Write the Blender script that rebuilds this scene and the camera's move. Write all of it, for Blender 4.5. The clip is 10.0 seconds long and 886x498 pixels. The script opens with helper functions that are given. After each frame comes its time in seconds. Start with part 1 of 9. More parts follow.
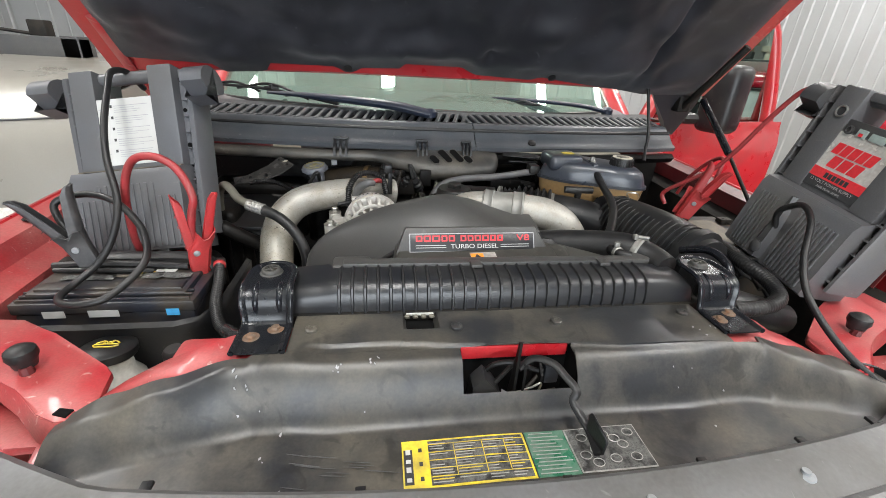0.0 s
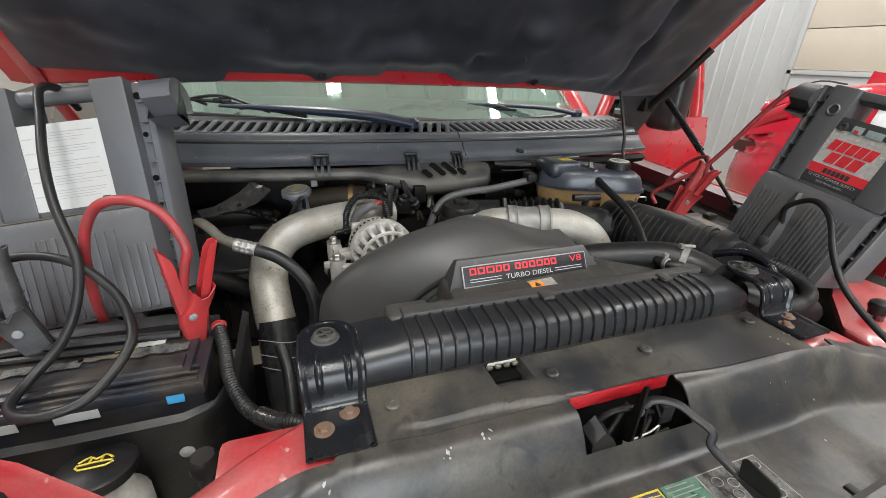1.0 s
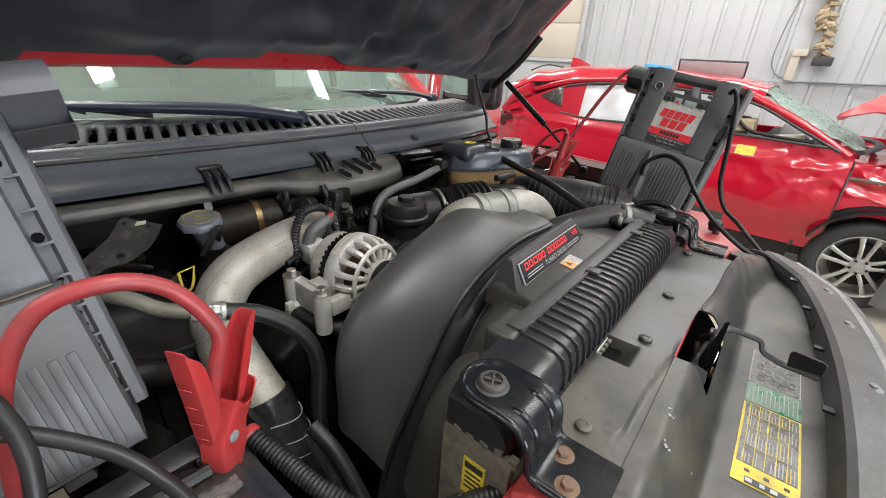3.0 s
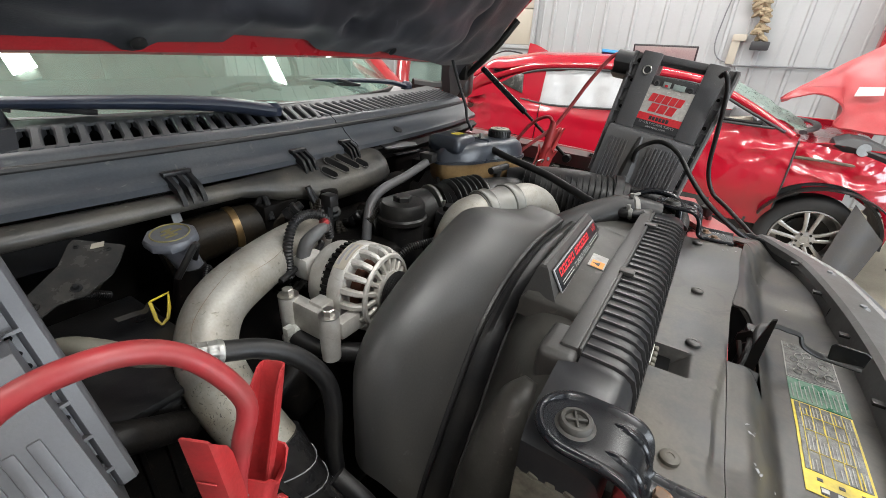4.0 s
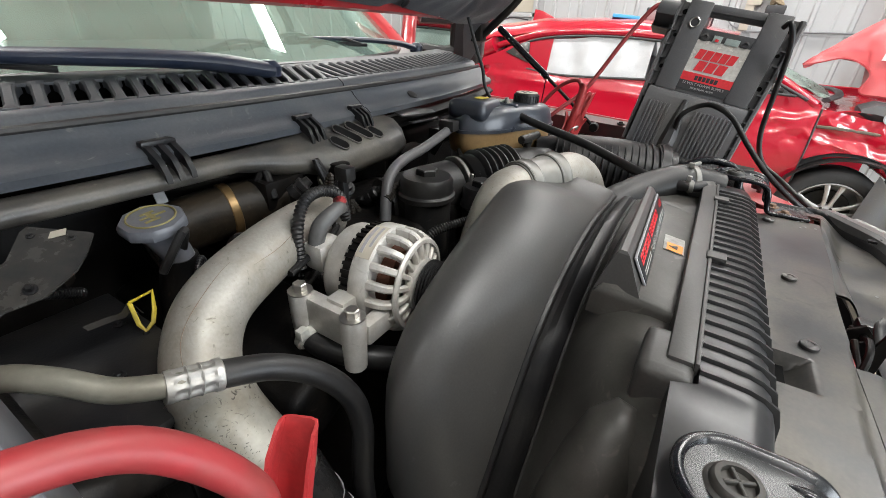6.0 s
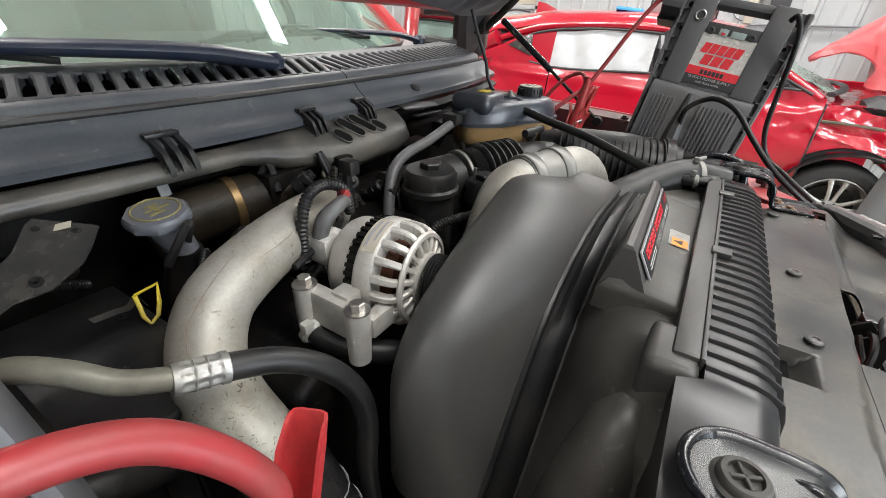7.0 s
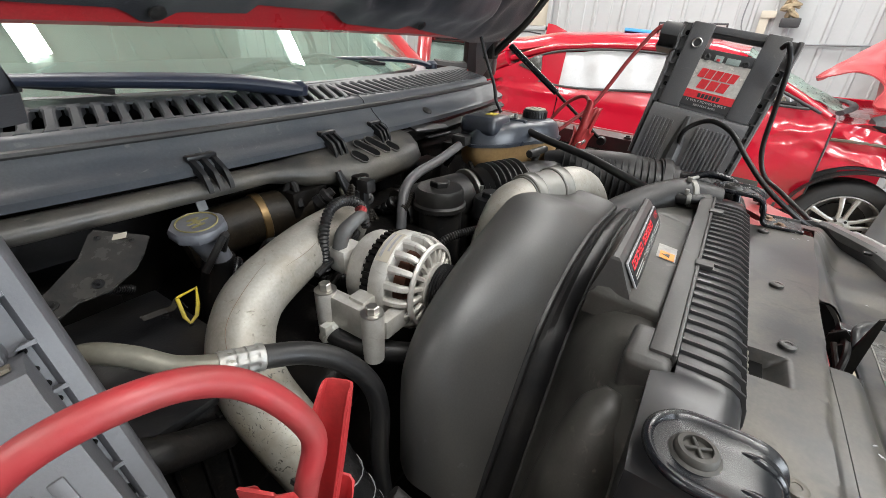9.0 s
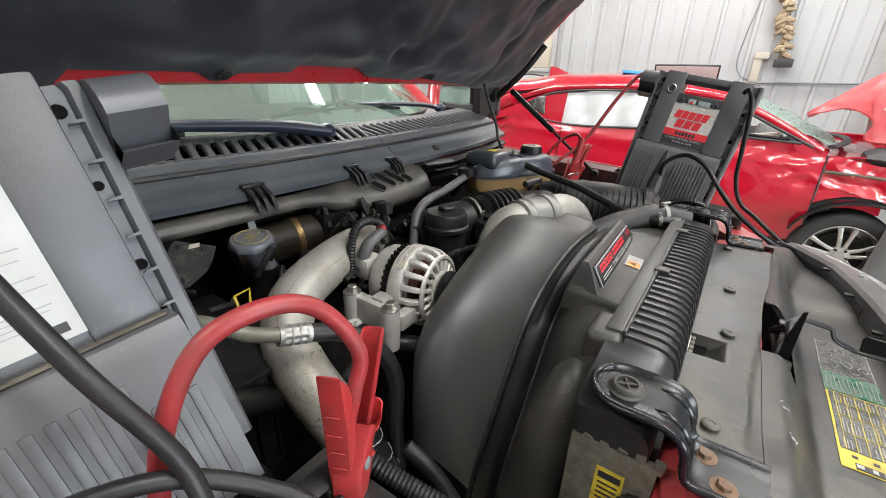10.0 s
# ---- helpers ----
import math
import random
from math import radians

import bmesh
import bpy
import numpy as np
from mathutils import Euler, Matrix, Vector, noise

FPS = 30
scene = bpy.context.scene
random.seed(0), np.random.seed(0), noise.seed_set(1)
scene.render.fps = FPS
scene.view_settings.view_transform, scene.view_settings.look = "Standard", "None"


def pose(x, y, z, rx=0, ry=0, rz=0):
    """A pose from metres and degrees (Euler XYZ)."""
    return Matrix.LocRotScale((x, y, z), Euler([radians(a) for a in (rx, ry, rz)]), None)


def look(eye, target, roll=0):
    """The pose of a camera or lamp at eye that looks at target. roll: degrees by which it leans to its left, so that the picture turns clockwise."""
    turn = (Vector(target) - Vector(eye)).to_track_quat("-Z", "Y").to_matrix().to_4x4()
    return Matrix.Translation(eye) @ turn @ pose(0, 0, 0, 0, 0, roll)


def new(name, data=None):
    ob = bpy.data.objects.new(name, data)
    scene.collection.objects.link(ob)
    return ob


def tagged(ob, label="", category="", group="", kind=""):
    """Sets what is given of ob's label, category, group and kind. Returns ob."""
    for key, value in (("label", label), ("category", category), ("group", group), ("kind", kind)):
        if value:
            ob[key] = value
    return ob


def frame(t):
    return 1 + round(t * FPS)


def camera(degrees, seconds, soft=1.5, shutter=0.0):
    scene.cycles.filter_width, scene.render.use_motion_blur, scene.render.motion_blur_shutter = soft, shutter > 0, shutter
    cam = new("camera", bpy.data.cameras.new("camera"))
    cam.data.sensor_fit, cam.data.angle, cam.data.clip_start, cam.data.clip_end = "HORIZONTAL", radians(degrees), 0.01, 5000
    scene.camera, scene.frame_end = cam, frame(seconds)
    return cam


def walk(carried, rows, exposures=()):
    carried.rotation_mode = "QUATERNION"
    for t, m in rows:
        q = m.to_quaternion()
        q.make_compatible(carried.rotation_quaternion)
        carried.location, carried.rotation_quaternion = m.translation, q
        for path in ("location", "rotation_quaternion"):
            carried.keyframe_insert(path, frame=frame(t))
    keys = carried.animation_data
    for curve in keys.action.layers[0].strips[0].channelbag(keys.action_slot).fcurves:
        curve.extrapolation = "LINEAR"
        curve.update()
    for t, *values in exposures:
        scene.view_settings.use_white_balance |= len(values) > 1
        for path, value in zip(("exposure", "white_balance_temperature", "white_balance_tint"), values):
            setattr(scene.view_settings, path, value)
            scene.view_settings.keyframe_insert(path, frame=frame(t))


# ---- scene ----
cam = camera(93.4, 10.0, soft=0.8)
PATH = [
    (0, (-0.194, -0.519, 1.64), (0.096, 1.268, 0.79), 3.4),
    (0.5, (-0.29, -0.437, 1.63), (0.165, 1.321, 0.793), 2.9),
    (1, (-0.385, -0.359, 1.637), (0.25, 1.349, 0.811), 2.8),
    (1.5, (-0.494, -0.296, 1.629), (0.374, 1.308, 0.808), 1.9),
    (2, (-0.613, -0.235, 1.627), (0.53, 1.187, 0.806), 2.3),
    (2.5, (-0.668, -0.158, 1.614), (0.656, 1.088, 0.781), 4.0),
    (3, (-0.672, -0.057, 1.61), (0.773, 1.05, 0.782), 3.6),
    (3.2, (-0.675, -0.021, 1.616), (0.807, 1.022, 0.77), 3.8),
    (4.5, (-0.642, 0.101, 1.578), (0.909, 1.019, 0.712), 3.1),
    (5, (-0.617, 0.135, 1.561), (0.913, 1.054, 0.659), 2.7),
    (5.5, (-0.598, 0.169, 1.55), (0.92, 1.075, 0.616), 2.5),
    (7, (-0.6, 0.182, 1.548), (0.897, 1.075, 0.567), 2.9),
    (7.5, (-0.602, 0.183, 1.549), (0.888, 1.083, 0.565), 2.8),
    (8, (-0.607, 0.18, 1.551), (0.876, 1.093, 0.567), 2.8),
    (8.5, (-0.618, 0.169, 1.557), (0.863, 1.096, 0.584), 2.7),
    (9, (-0.643, 0.149, 1.571), (0.853, 1.107, 0.652), 2.5),
    (9.5, (-0.687, 0.116, 1.586), (0.824, 1.112, 0.733), 2.2),
    (10, (-0.753, 0.067, 1.595), (0.77, 1.106, 0.82), 1.8),
]
walk(cam, [(t, look(eye, target, roll)) for t, eye, target, roll in PATH],
     [(0.0, 0.05), (0.5, -0.18), (1.0, -0.2), (1.5, -0.07), (2.0, 0.0), (2.5, 0.04), (3.0, -0.1), (4.5, -0.18), (5.0, -0.12), (5.5, 0.0), (7.0, 0.02), (9.0, 0.03), (9.5, 0.1), (10.0, 0.0)])

# ---- world and lights ----
world = bpy.data.worlds.new("World")
scene.world = world
world.use_nodes = True
world.node_tree.nodes["Background"].inputs[0].default_value = (0.8, 0.86, 0.95, 1)
world.node_tree.nodes["Background"].inputs[1].default_value = 0.3


def area_lamp(name, m, sx, sy, watts, colour):
    data = bpy.data.lights.new(name, "AREA")
    data.shape, data.size, data.size_y, data.energy, data.color = "RECTANGLE", sx, sy, watts, colour
    ob = new(name, data)
    ob.matrix_world = m
    return ob


CEIL = 4.6
# last tube is unseen, added to brighten the north end of the east wall
TUBES = [(-3.2, 1.5), (-0.4, -1.6), (-0.4, 2.6), (2.6, -1.6), (2.6, 2.6), (5.4, 0.5), (5.0, 4.8)]
for tx, ty in TUBES:
    area_lamp("tube_light", pose(tx, ty, CEIL - 0.2, 0, 0, 0), 0.22, 2.4, 118, (1.0, 0.985, 0.96))
area_lamp("bay_door_light", pose(-0.5, -6.85, 1.9, 90, 0, 0), 5.0, 2.8, 330, (0.86, 0.93, 1.0))


# ---- materials ----
def material(name, base, rough=0.5, metal=0.0, dirt=None, amount=0.4, scale=9.0, grain=0.12, fine=160.0, bump=0.15,
             coat=0.0, spec=0.5, vary=0.15, sheen=0.0, stretch=(1, 1, 1), edge=0.5, scuff=0.0, mark=(0.3, 0.29, 0.27), spot=26.0, cut=0.66):
    m = bpy.data.materials.new(name)
    m.use_nodes = True
    nt = m.node_tree
    b = nt.nodes["Principled BSDF"]
    co = nt.nodes.new("ShaderNodeTexCoord")
    mp = nt.nodes.new("ShaderNodeMapping")
    mp.inputs["Scale"].default_value = stretch
    nt.links.new(co.outputs["Object"], mp.inputs["Vector"])
    big = nt.nodes.new("ShaderNodeTexNoise")
    big.inputs["Scale"].default_value, big.inputs["Detail"].default_value, big.inputs["Roughness"].default_value = scale, 6, 0.62
    small = nt.nodes.new("ShaderNodeTexNoise")
    small.inputs["Scale"].default_value, small.inputs["Detail"].default_value = fine, 4
    for n in (big, small):
        nt.links.new(mp.outputs["Vector"], n.inputs["Vector"])
    ramp = nt.nodes.new("ShaderNodeValToRGB")
    ramp.color_ramp.elements[0].position, ramp.color_ramp.elements[1].position = edge - 0.12, edge + 0.18
    ramp.color_ramp.elements[0].color = (0, 0, 0, 1)
    ramp.color_ramp.elements[1].color = (amount, amount, amount, 1)
    nt.links.new(big.outputs["Fac"], ramp.inputs["Fac"])
    mix = nt.nodes.new("ShaderNodeMix")
    mix.data_type = "RGBA"
    mix.inputs[6].default_value = (*base, 1)
    mix.inputs[7].default_value = (*(dirt or [c * 0.6 for c in base]), 1)
    nt.links.new(ramp.outputs["Color"], mix.inputs[0])
    tone = mix.outputs[2]
    if scuff:
        # sparse pale scratches and rubbed spots
        sc = nt.nodes.new("ShaderNodeTexNoise")
        sc.inputs["Scale"].default_value, sc.inputs["Detail"].default_value, sc.inputs["Distortion"].default_value = spot, 9, 2.5
        nt.links.new(mp.outputs["Vector"], sc.inputs["Vector"])
        sr = nt.nodes.new("ShaderNodeValToRGB")
        sr.color_ramp.elements[0].position, sr.color_ramp.elements[1].position = cut, cut + 0.09
        sr.color_ramp.elements[1].color = (scuff, scuff, scuff, 1)
        nt.links.new(sc.outputs["Fac"], sr.inputs["Fac"])
        m2 = nt.nodes.new("ShaderNodeMix")
        m2.data_type = "RGBA"
        m2.inputs[7].default_value = (*mark, 1)
        nt.links.new(sr.outputs["Color"], m2.inputs[0])
        nt.links.new(tone, m2.inputs[6])
        tone = m2.outputs[2]
    hsv = nt.nodes.new("ShaderNodeHueSaturation")
    mr = nt.nodes.new("ShaderNodeMapRange")
    mr.inputs["To Min"].default_value, mr.inputs["To Max"].default_value = 1 - grain * 2, 1 + grain * 2
    nt.links.new(small.outputs["Fac"], mr.inputs["Value"])
    nt.links.new(mr.outputs["Result"], hsv.inputs["Value"])
    nt.links.new(tone, hsv.inputs["Color"])
    nt.links.new(hsv.outputs["Color"], b.inputs["Base Color"])
    rr = nt.nodes.new("ShaderNodeMapRange")
    rr.inputs["To Min"].default_value, rr.inputs["To Max"].default_value = max(0.02, rough - vary), min(1, rough + vary)
    nt.links.new(big.outputs["Fac"], rr.inputs["Value"])
    nt.links.new(rr.outputs["Result"], b.inputs["Roughness"])
    b.inputs["Metallic"].default_value = metal
    b.inputs["Specular IOR Level"].default_value = spec
    b.inputs["Coat Weight"].default_value = coat
    b.inputs["Coat Roughness"].default_value = 0.06
    b.inputs["Sheen Weight"].default_value = sheen
    if bump:
        bp = nt.nodes.new("ShaderNodeBump")
        bp.inputs["Strength"].default_value, bp.inputs["Distance"].default_value = bump, 0.002
        nt.links.new(small.outputs["Fac"], bp.inputs["Height"])
        nt.links.new(bp.outputs["Normal"], b.inputs["Normal"])
    return m


def glow(name, colour, strength):
    m = bpy.data.materials.new(name)
    m.use_nodes = True
    b = m.node_tree.nodes["Principled BSDF"]
    b.inputs["Base Color"].default_value = (*colour, 1)
    b.inputs["Emission Color"].default_value = (*colour, 1)
    b.inputs["Emission Strength"].default_value = strength
    return m


def glass(name, tint, rough=0.0, through_part=0.9, film=0.0):
    """Thin glass: tinted see-through with a mirror gloss that grows at grazing angles."""
    m = bpy.data.materials.new(name)
    m.use_nodes = True
    nt = m.node_tree
    nt.nodes.remove(nt.nodes["Principled BSDF"])
    tr = nt.nodes.new("ShaderNodeBsdfTransparent")
    tr.inputs[0].default_value = (*[c * through_part for c in tint], 1)
    gl = nt.nodes.new("ShaderNodeBsdfGlossy")
    gl.inputs["Roughness"].default_value = rough
    gl.inputs["Color"].default_value = (0.74, 0.95, 0.83, 1)
    fr = nt.nodes.new("ShaderNodeFresnel")
    fr.inputs["IOR"].default_value = 4.0
    mx = nt.nodes.new("ShaderNodeMixShader")
    nt.links.new(fr.outputs[0], mx.inputs[0])
    nt.links.new(tr.outputs[0], mx.inputs[1])
    nt.links.new(gl.outputs[0], mx.inputs[2])
    out = mx
    if film:
        # wash film and dust outside; its pale green also paints in reflected ceiling haze
        df = nt.nodes.new("ShaderNodeBsdfDiffuse")
        df.inputs["Color"].default_value = (0.42, 0.62, 0.52, 1)
        tc = nt.nodes.new("ShaderNodeTexCoord")
        nz = nt.nodes.new("ShaderNodeTexNoise")
        nz.inputs["Scale"].default_value = 5.0
        nz.inputs["Detail"].default_value = 6.0
        nt.links.new(tc.outputs["Object"], nz.inputs["Vector"])
        mp = nt.nodes.new("ShaderNodeMapRange")
        mp.inputs["From Min"].default_value = 0.3
        mp.inputs["From Max"].default_value = 0.7
        mp.inputs["To Min"].default_value = film * 0.8
        mp.inputs["To Max"].default_value = film * 1.2
        nt.links.new(nz.outputs[0], mp.inputs["Value"])
        out = nt.nodes.new("ShaderNodeMixShader")
        nt.links.new(mp.outputs[0], out.inputs[0])
        nt.links.new(mx.outputs[0], out.inputs[1])
        nt.links.new(df.outputs[0], out.inputs[2])
    nt.links.new(out.outputs[0], nt.nodes["Material Output"].inputs["Surface"])
    return m


M_SHIELD = material("dusty_shield_plastic", (0.021, 0.022, 0.0245), 0.38, dirt=(0.088, 0.078, 0.061), amount=1.0, scale=7.5, grain=0.12, fine=240, bump=0.03, edge=0.51, spec=0.5, vary=0.2, scuff=0.55, mark=(0.013, 0.0125, 0.012), spot=14, cut=0.57)
M_BLACK = material("black_plastic", (0.009, 0.0092, 0.0102), 0.4, dirt=(0.034, 0.031, 0.027), amount=0.6, scale=13, fine=300, bump=0.1, spec=0.32, edge=0.54, scuff=0.35, mark=(0.1, 0.09, 0.08))
M_SHROUD = material("satin_shroud_plastic", (0.046, 0.0455, 0.045), 0.42, dirt=(0.06, 0.056, 0.05), amount=0.6, scale=5, fine=420, bump=0.04, vary=0.12, spec=0.42, scuff=0.35, mark=(0.12, 0.12, 0.12))
M_PLATE = material("dusty_shroud_plastic", (0.056, 0.054, 0.048), 0.44, dirt=(0.018, 0.0165, 0.014), amount=0.9, scale=9, fine=420, bump=0.05, vary=0.14, spec=0.45, scuff=0.5, mark=(0.14, 0.13, 0.11), cut=0.63)
M_SLEEVE = material("crimped_sleeve_metal", (0.36, 0.355, 0.34), 0.44, 0.6, dirt=(0.22, 0.205, 0.175), amount=0.6, scale=60, bump=0.25, fine=90)
M_SUNROOF = material("grey_sunroof_glass", (0.42, 0.41, 0.39), 0.25, dirt=(0.33, 0.32, 0.3), amount=0.4, scale=5, bump=0.01)
M_FOIL = material("scuffed_silver_foil", (0.62, 0.6, 0.56), 0.24, 0.25, dirt=(0.4, 0.37, 0.33), amount=0.5, scale=45, bump=0.06)
M_TANK = material("tank_plastic", (0.0135, 0.0142, 0.0168), 0.32, dirt=(0.034, 0.032, 0.028), amount=0.5, scale=16, fine=300, bump=0.0, spec=0.42, vary=0.08, grain=0.06)
M_COWL = material("weathered_cowl_plastic", (0.05, 0.0555, 0.064), 0.38, dirt=(0.1, 0.1, 0.1), amount=0.6, scale=7, fine=260, bump=0.06, spec=0.5, scuff=0.45, mark=(0.17, 0.17, 0.16))
M_GLOSSBLACK = material("gloss_black_steel", (0.007, 0.008, 0.011), 0.17, dirt=(0.02, 0.019, 0.018), amount=0.35, scale=20, bump=0.0, spec=0.36, vary=0.03, grain=0.04)
M_RUBBER = material("black_rubber", (0.009, 0.009, 0.01), 0.42, dirt=(0.03, 0.028, 0.025), amount=0.5, scale=22, fine=350, bump=0.1, spec=0.35)
M_DARK = material("grimy_dark_metal", (0.009, 0.0085, 0.008), 0.6, dirt=(0.036, 0.03, 0.023), amount=0.6, scale=14, fine=180, bump=0.3, spec=0.2)
# Oily black parts, base near black to carry the bay's deep shade
M_ENGINE = material("oily_casting_with_bay_shade", (0.004, 0.004, 0.0043), 0.45, dirt=(0.014, 0.0115, 0.009), amount=0.6, scale=17, fine=160, bump=0.3, spec=0.18, scuff=0.4, mark=(0.08, 0.065, 0.05))
M_ALU = material("oxidised_aluminium", (0.33, 0.315, 0.285), 0.5, 0.35, dirt=(0.19, 0.165, 0.125), amount=0.9, scale=11, fine=260, bump=0.08, grain=0.1, edge=0.53, scuff=0.8, mark=(0.1, 0.085, 0.065), spot=60, cut=0.63)
M_CAST = material("cast_aluminium", (0.6, 0.585, 0.555), 0.48, 0.4, dirt=(0.33, 0.3, 0.25), amount=0.6, scale=24, fine=420, bump=0.14, grain=0.05, scuff=0.4, mark=(0.2, 0.17, 0.13))
M_STEEL = material("bright_steel", (0.5, 0.49, 0.47), 0.34, 0.95, dirt=(0.3, 0.26, 0.2), amount=0.4, scale=40)
M_RUST = material("rusty_bolt", (0.16, 0.12, 0.09), 0.65, 0.4, dirt=(0.2, 0.09, 0.04), amount=0.8, scale=90, bump=0.4)
M_RED = material("red_car_paint", (0.36, 0.01, 0.016), 0.3, dirt=(0.27, 0.05, 0.045), amount=0.5, scale=11, fine=300, bump=0.02, coat=0.5, vary=0.12, scuff=0.15, mark=(0.5, 0.3, 0.28))
M_REDDUST = material("dusty_red_paint", (0.34, 0.02, 0.026), 0.42, dirt=(0.32, 0.12, 0.105), amount=0.7, scale=9, fine=260, grain=0.16, bump=0.06, coat=0.15, scuff=0.6, mark=(0.5, 0.38, 0.34))
M_SUV = material("metallic_red_paint", (0.37, 0.003, 0.018), 0.2, dirt=(0.33, 0.004, 0.016), amount=0.5, scale=2.5, grain=0.03, fine=9, bump=0.12, coat=1.0, vary=0.06)
M_CLAMPRED = material("red_vinyl", (0.36, 0.024, 0.026), 0.45, dirt=(0.2, 0.03, 0.026), amount=0.6, scale=25, fine=300, bump=0.1)
M_CABLERED = material("red_cable_rubber", (0.29, 0.026, 0.03), 0.46, dirt=(0.16, 0.035, 0.03), amount=0.7, scale=40, bump=0.1)
M_PACKLT = material("light_grey_case_plastic", (0.086, 0.088, 0.097), 0.42, dirt=(0.072, 0.067, 0.06), amount=0.5, scale=6, fine=420, bump=0.08, grain=0.05, scuff=0.35, mark=(0.16, 0.155, 0.145))
M_PACKDK = material("dark_grey_case_plastic", (0.04, 0.041, 0.045), 0.48, dirt=(0.08, 0.072, 0.06), amount=0.45, scale=9, fine=420, bump=0.1)
M_PAD = material("hood_insulation_felt", (0.0105, 0.0112, 0.0152), 0.5, dirt=(0.05, 0.051, 0.062), amount=0.6, scale=5.5, fine=500, bump=0.25, sheen=0.12, vary=0.25, edge=0.56, scuff=0.4, mark=(0.12, 0.12, 0.13), spec=0.4)
M_WHITE = material("white_paper", (0.44, 0.44, 0.43), 0.55, dirt=(0.37, 0.355, 0.32), amount=0.4, scale=20, grain=0.02, bump=0.02)
M_INK = material("black_ink", (0.03, 0.03, 0.032), 0.5, amount=0.1, bump=0)
M_GREYINK = material("grey_ink", (0.3, 0.3, 0.31), 0.55, amount=0.1, bump=0)
M_YELLOW = material("yellow_print", (0.68, 0.52, 0.035), 0.45, dirt=(0.25, 0.2, 0.06), amount=0.75, scale=38, bump=0)
M_GREEN = material("green_print", (0.03, 0.13, 0.075), 0.3, dirt=(0.16, 0.2, 0.17), amount=0.7, scale=60, bump=0.3)
M_ORANGE = material("orange_print", (0.8, 0.27, 0.03), 0.45, amount=0.2, bump=0)
M_REDINK = material("red_print", (0.68, 0.03, 0.04), 0.4, amount=0.2, bump=0)
M_BLUE = material("blue_print", (0.06, 0.32, 0.6), 0.4, amount=0.2, bump=0)
M_TANBOT = material("coolant_stained_plastic", (0.30, 0.19, 0.085), 0.4, dirt=(0.2, 0.125, 0.06), amount=0.6, scale=16, bump=0.05)
M_BOTTLE = material("smoky_bottle_plastic", (0.024, 0.029, 0.04), 0.32, dirt=(0.05, 0.049, 0.047), amount=0.5, scale=16, bump=0.05)
M_WASHER = material("translucent_white_plastic", (0.5, 0.5, 0.46), 0.5, dirt=(0.3, 0.28, 0.24), amount=0.6, scale=25)
M_LEDGE = material("dusty_ledge_plastic", (0.034, 0.033, 0.032), 0.4, dirt=(0.1, 0.09, 0.074), amount=0.95, scale=9, fine=300, bump=0.1, spec=0.45, scuff=0.5, mark=(0.2, 0.185, 0.16))
M_PITTED = material("pitted_aluminium", (0.33, 0.315, 0.275), 0.5, 0.3, dirt=(0.19, 0.155, 0.105), amount=0.95, scale=13, fine=120, bump=0.1, grain=0.12, scuff=0.95, mark=(0.05, 0.042, 0.032), spot=110, cut=0.6)
M_BAND = material("brushed_band_steel", (0.23, 0.225, 0.21), 0.48, 0.4, dirt=(0.13, 0.12, 0.1), amount=0.6, scale=40, bump=0.05)
M_RESCAP = material("grey_reservoir_plastic", (0.105, 0.112, 0.13), 0.4, dirt=(0.075, 0.075, 0.078), amount=0.6, scale=30, bump=0.05)
M_BROWNDUCT = material("brown_heat_soaked_duct", (0.011, 0.0085, 0.006), 0.5, dirt=(0.036, 0.026, 0.015), amount=0.8, scale=18, bump=0.3, spec=0.3, scuff=0.5, mark=(0.1, 0.08, 0.05))
M_BRASS = material("brassy_clamp_steel", (0.26, 0.17, 0.075), 0.4, 0.7, dirt=(0.1, 0.06, 0.03), amount=0.6, scale=40, bump=0.1)
M_ACLINE = material("dull_grey_aluminium", (0.2, 0.19, 0.155), 0.48, 0.35, dirt=(0.11, 0.1, 0.075), amount=0.8, scale=18, bump=0.1, grain=0.08)
M_GRILLE = material("dark_cowl_grille_plastic", (0.021, 0.023, 0.027), 0.5, dirt=(0.05, 0.05, 0.05), amount=0.6, scale=12, fine=260, bump=0.08, spec=0.32)
M_STRAP = material("scuffed_gloss_black_steel", (0.008, 0.009, 0.0115), 0.27, dirt=(0.02, 0.019, 0.017), amount=0.5, scale=12, bump=0, spec=0.36, vary=0.05, grain=0.04)
M_BEAM = material("dark_grey_beam_paint", (0.045, 0.046, 0.048), 0.55, dirt=(0.08, 0.075, 0.065), amount=0.6, scale=7)
M_CHROME = material("chrome_trim", (0.2, 0.2, 0.205), 0.42, 0.7, dirt=(0.11, 0.105, 0.095), amount=0.6, scale=14, bump=0.02, vary=0.12, scuff=0.4, mark=(0.36, 0.36, 0.35))
M_HEADER = material("grey_header_plastic", (0.1, 0.1, 0.102), 0.45, dirt=(0.055, 0.052, 0.045), amount=0.8, scale=7, bump=0.08, scuff=0.4, mark=(0.2, 0.2, 0.19))
M_WALL = material("white_ribbed_sheet_metal", (0.405, 0.415, 0.42), 0.4, dirt=(0.35, 0.355, 0.35), amount=0.5, scale=1.2, grain=0.015, fine=30, bump=0.02)
M_BEIGE = material("beige_door_panel", (0.46, 0.42, 0.345), 0.5, dirt=(0.42, 0.38, 0.31), amount=0.4, scale=1.5, grain=0.02, fine=60, bump=0.02)
M_FLOOR = material("worn_concrete", (0.29, 0.26, 0.2), 0.5, dirt=(0.19, 0.17, 0.135), amount=0.7, scale=1.3, fine=70, bump=0.1)
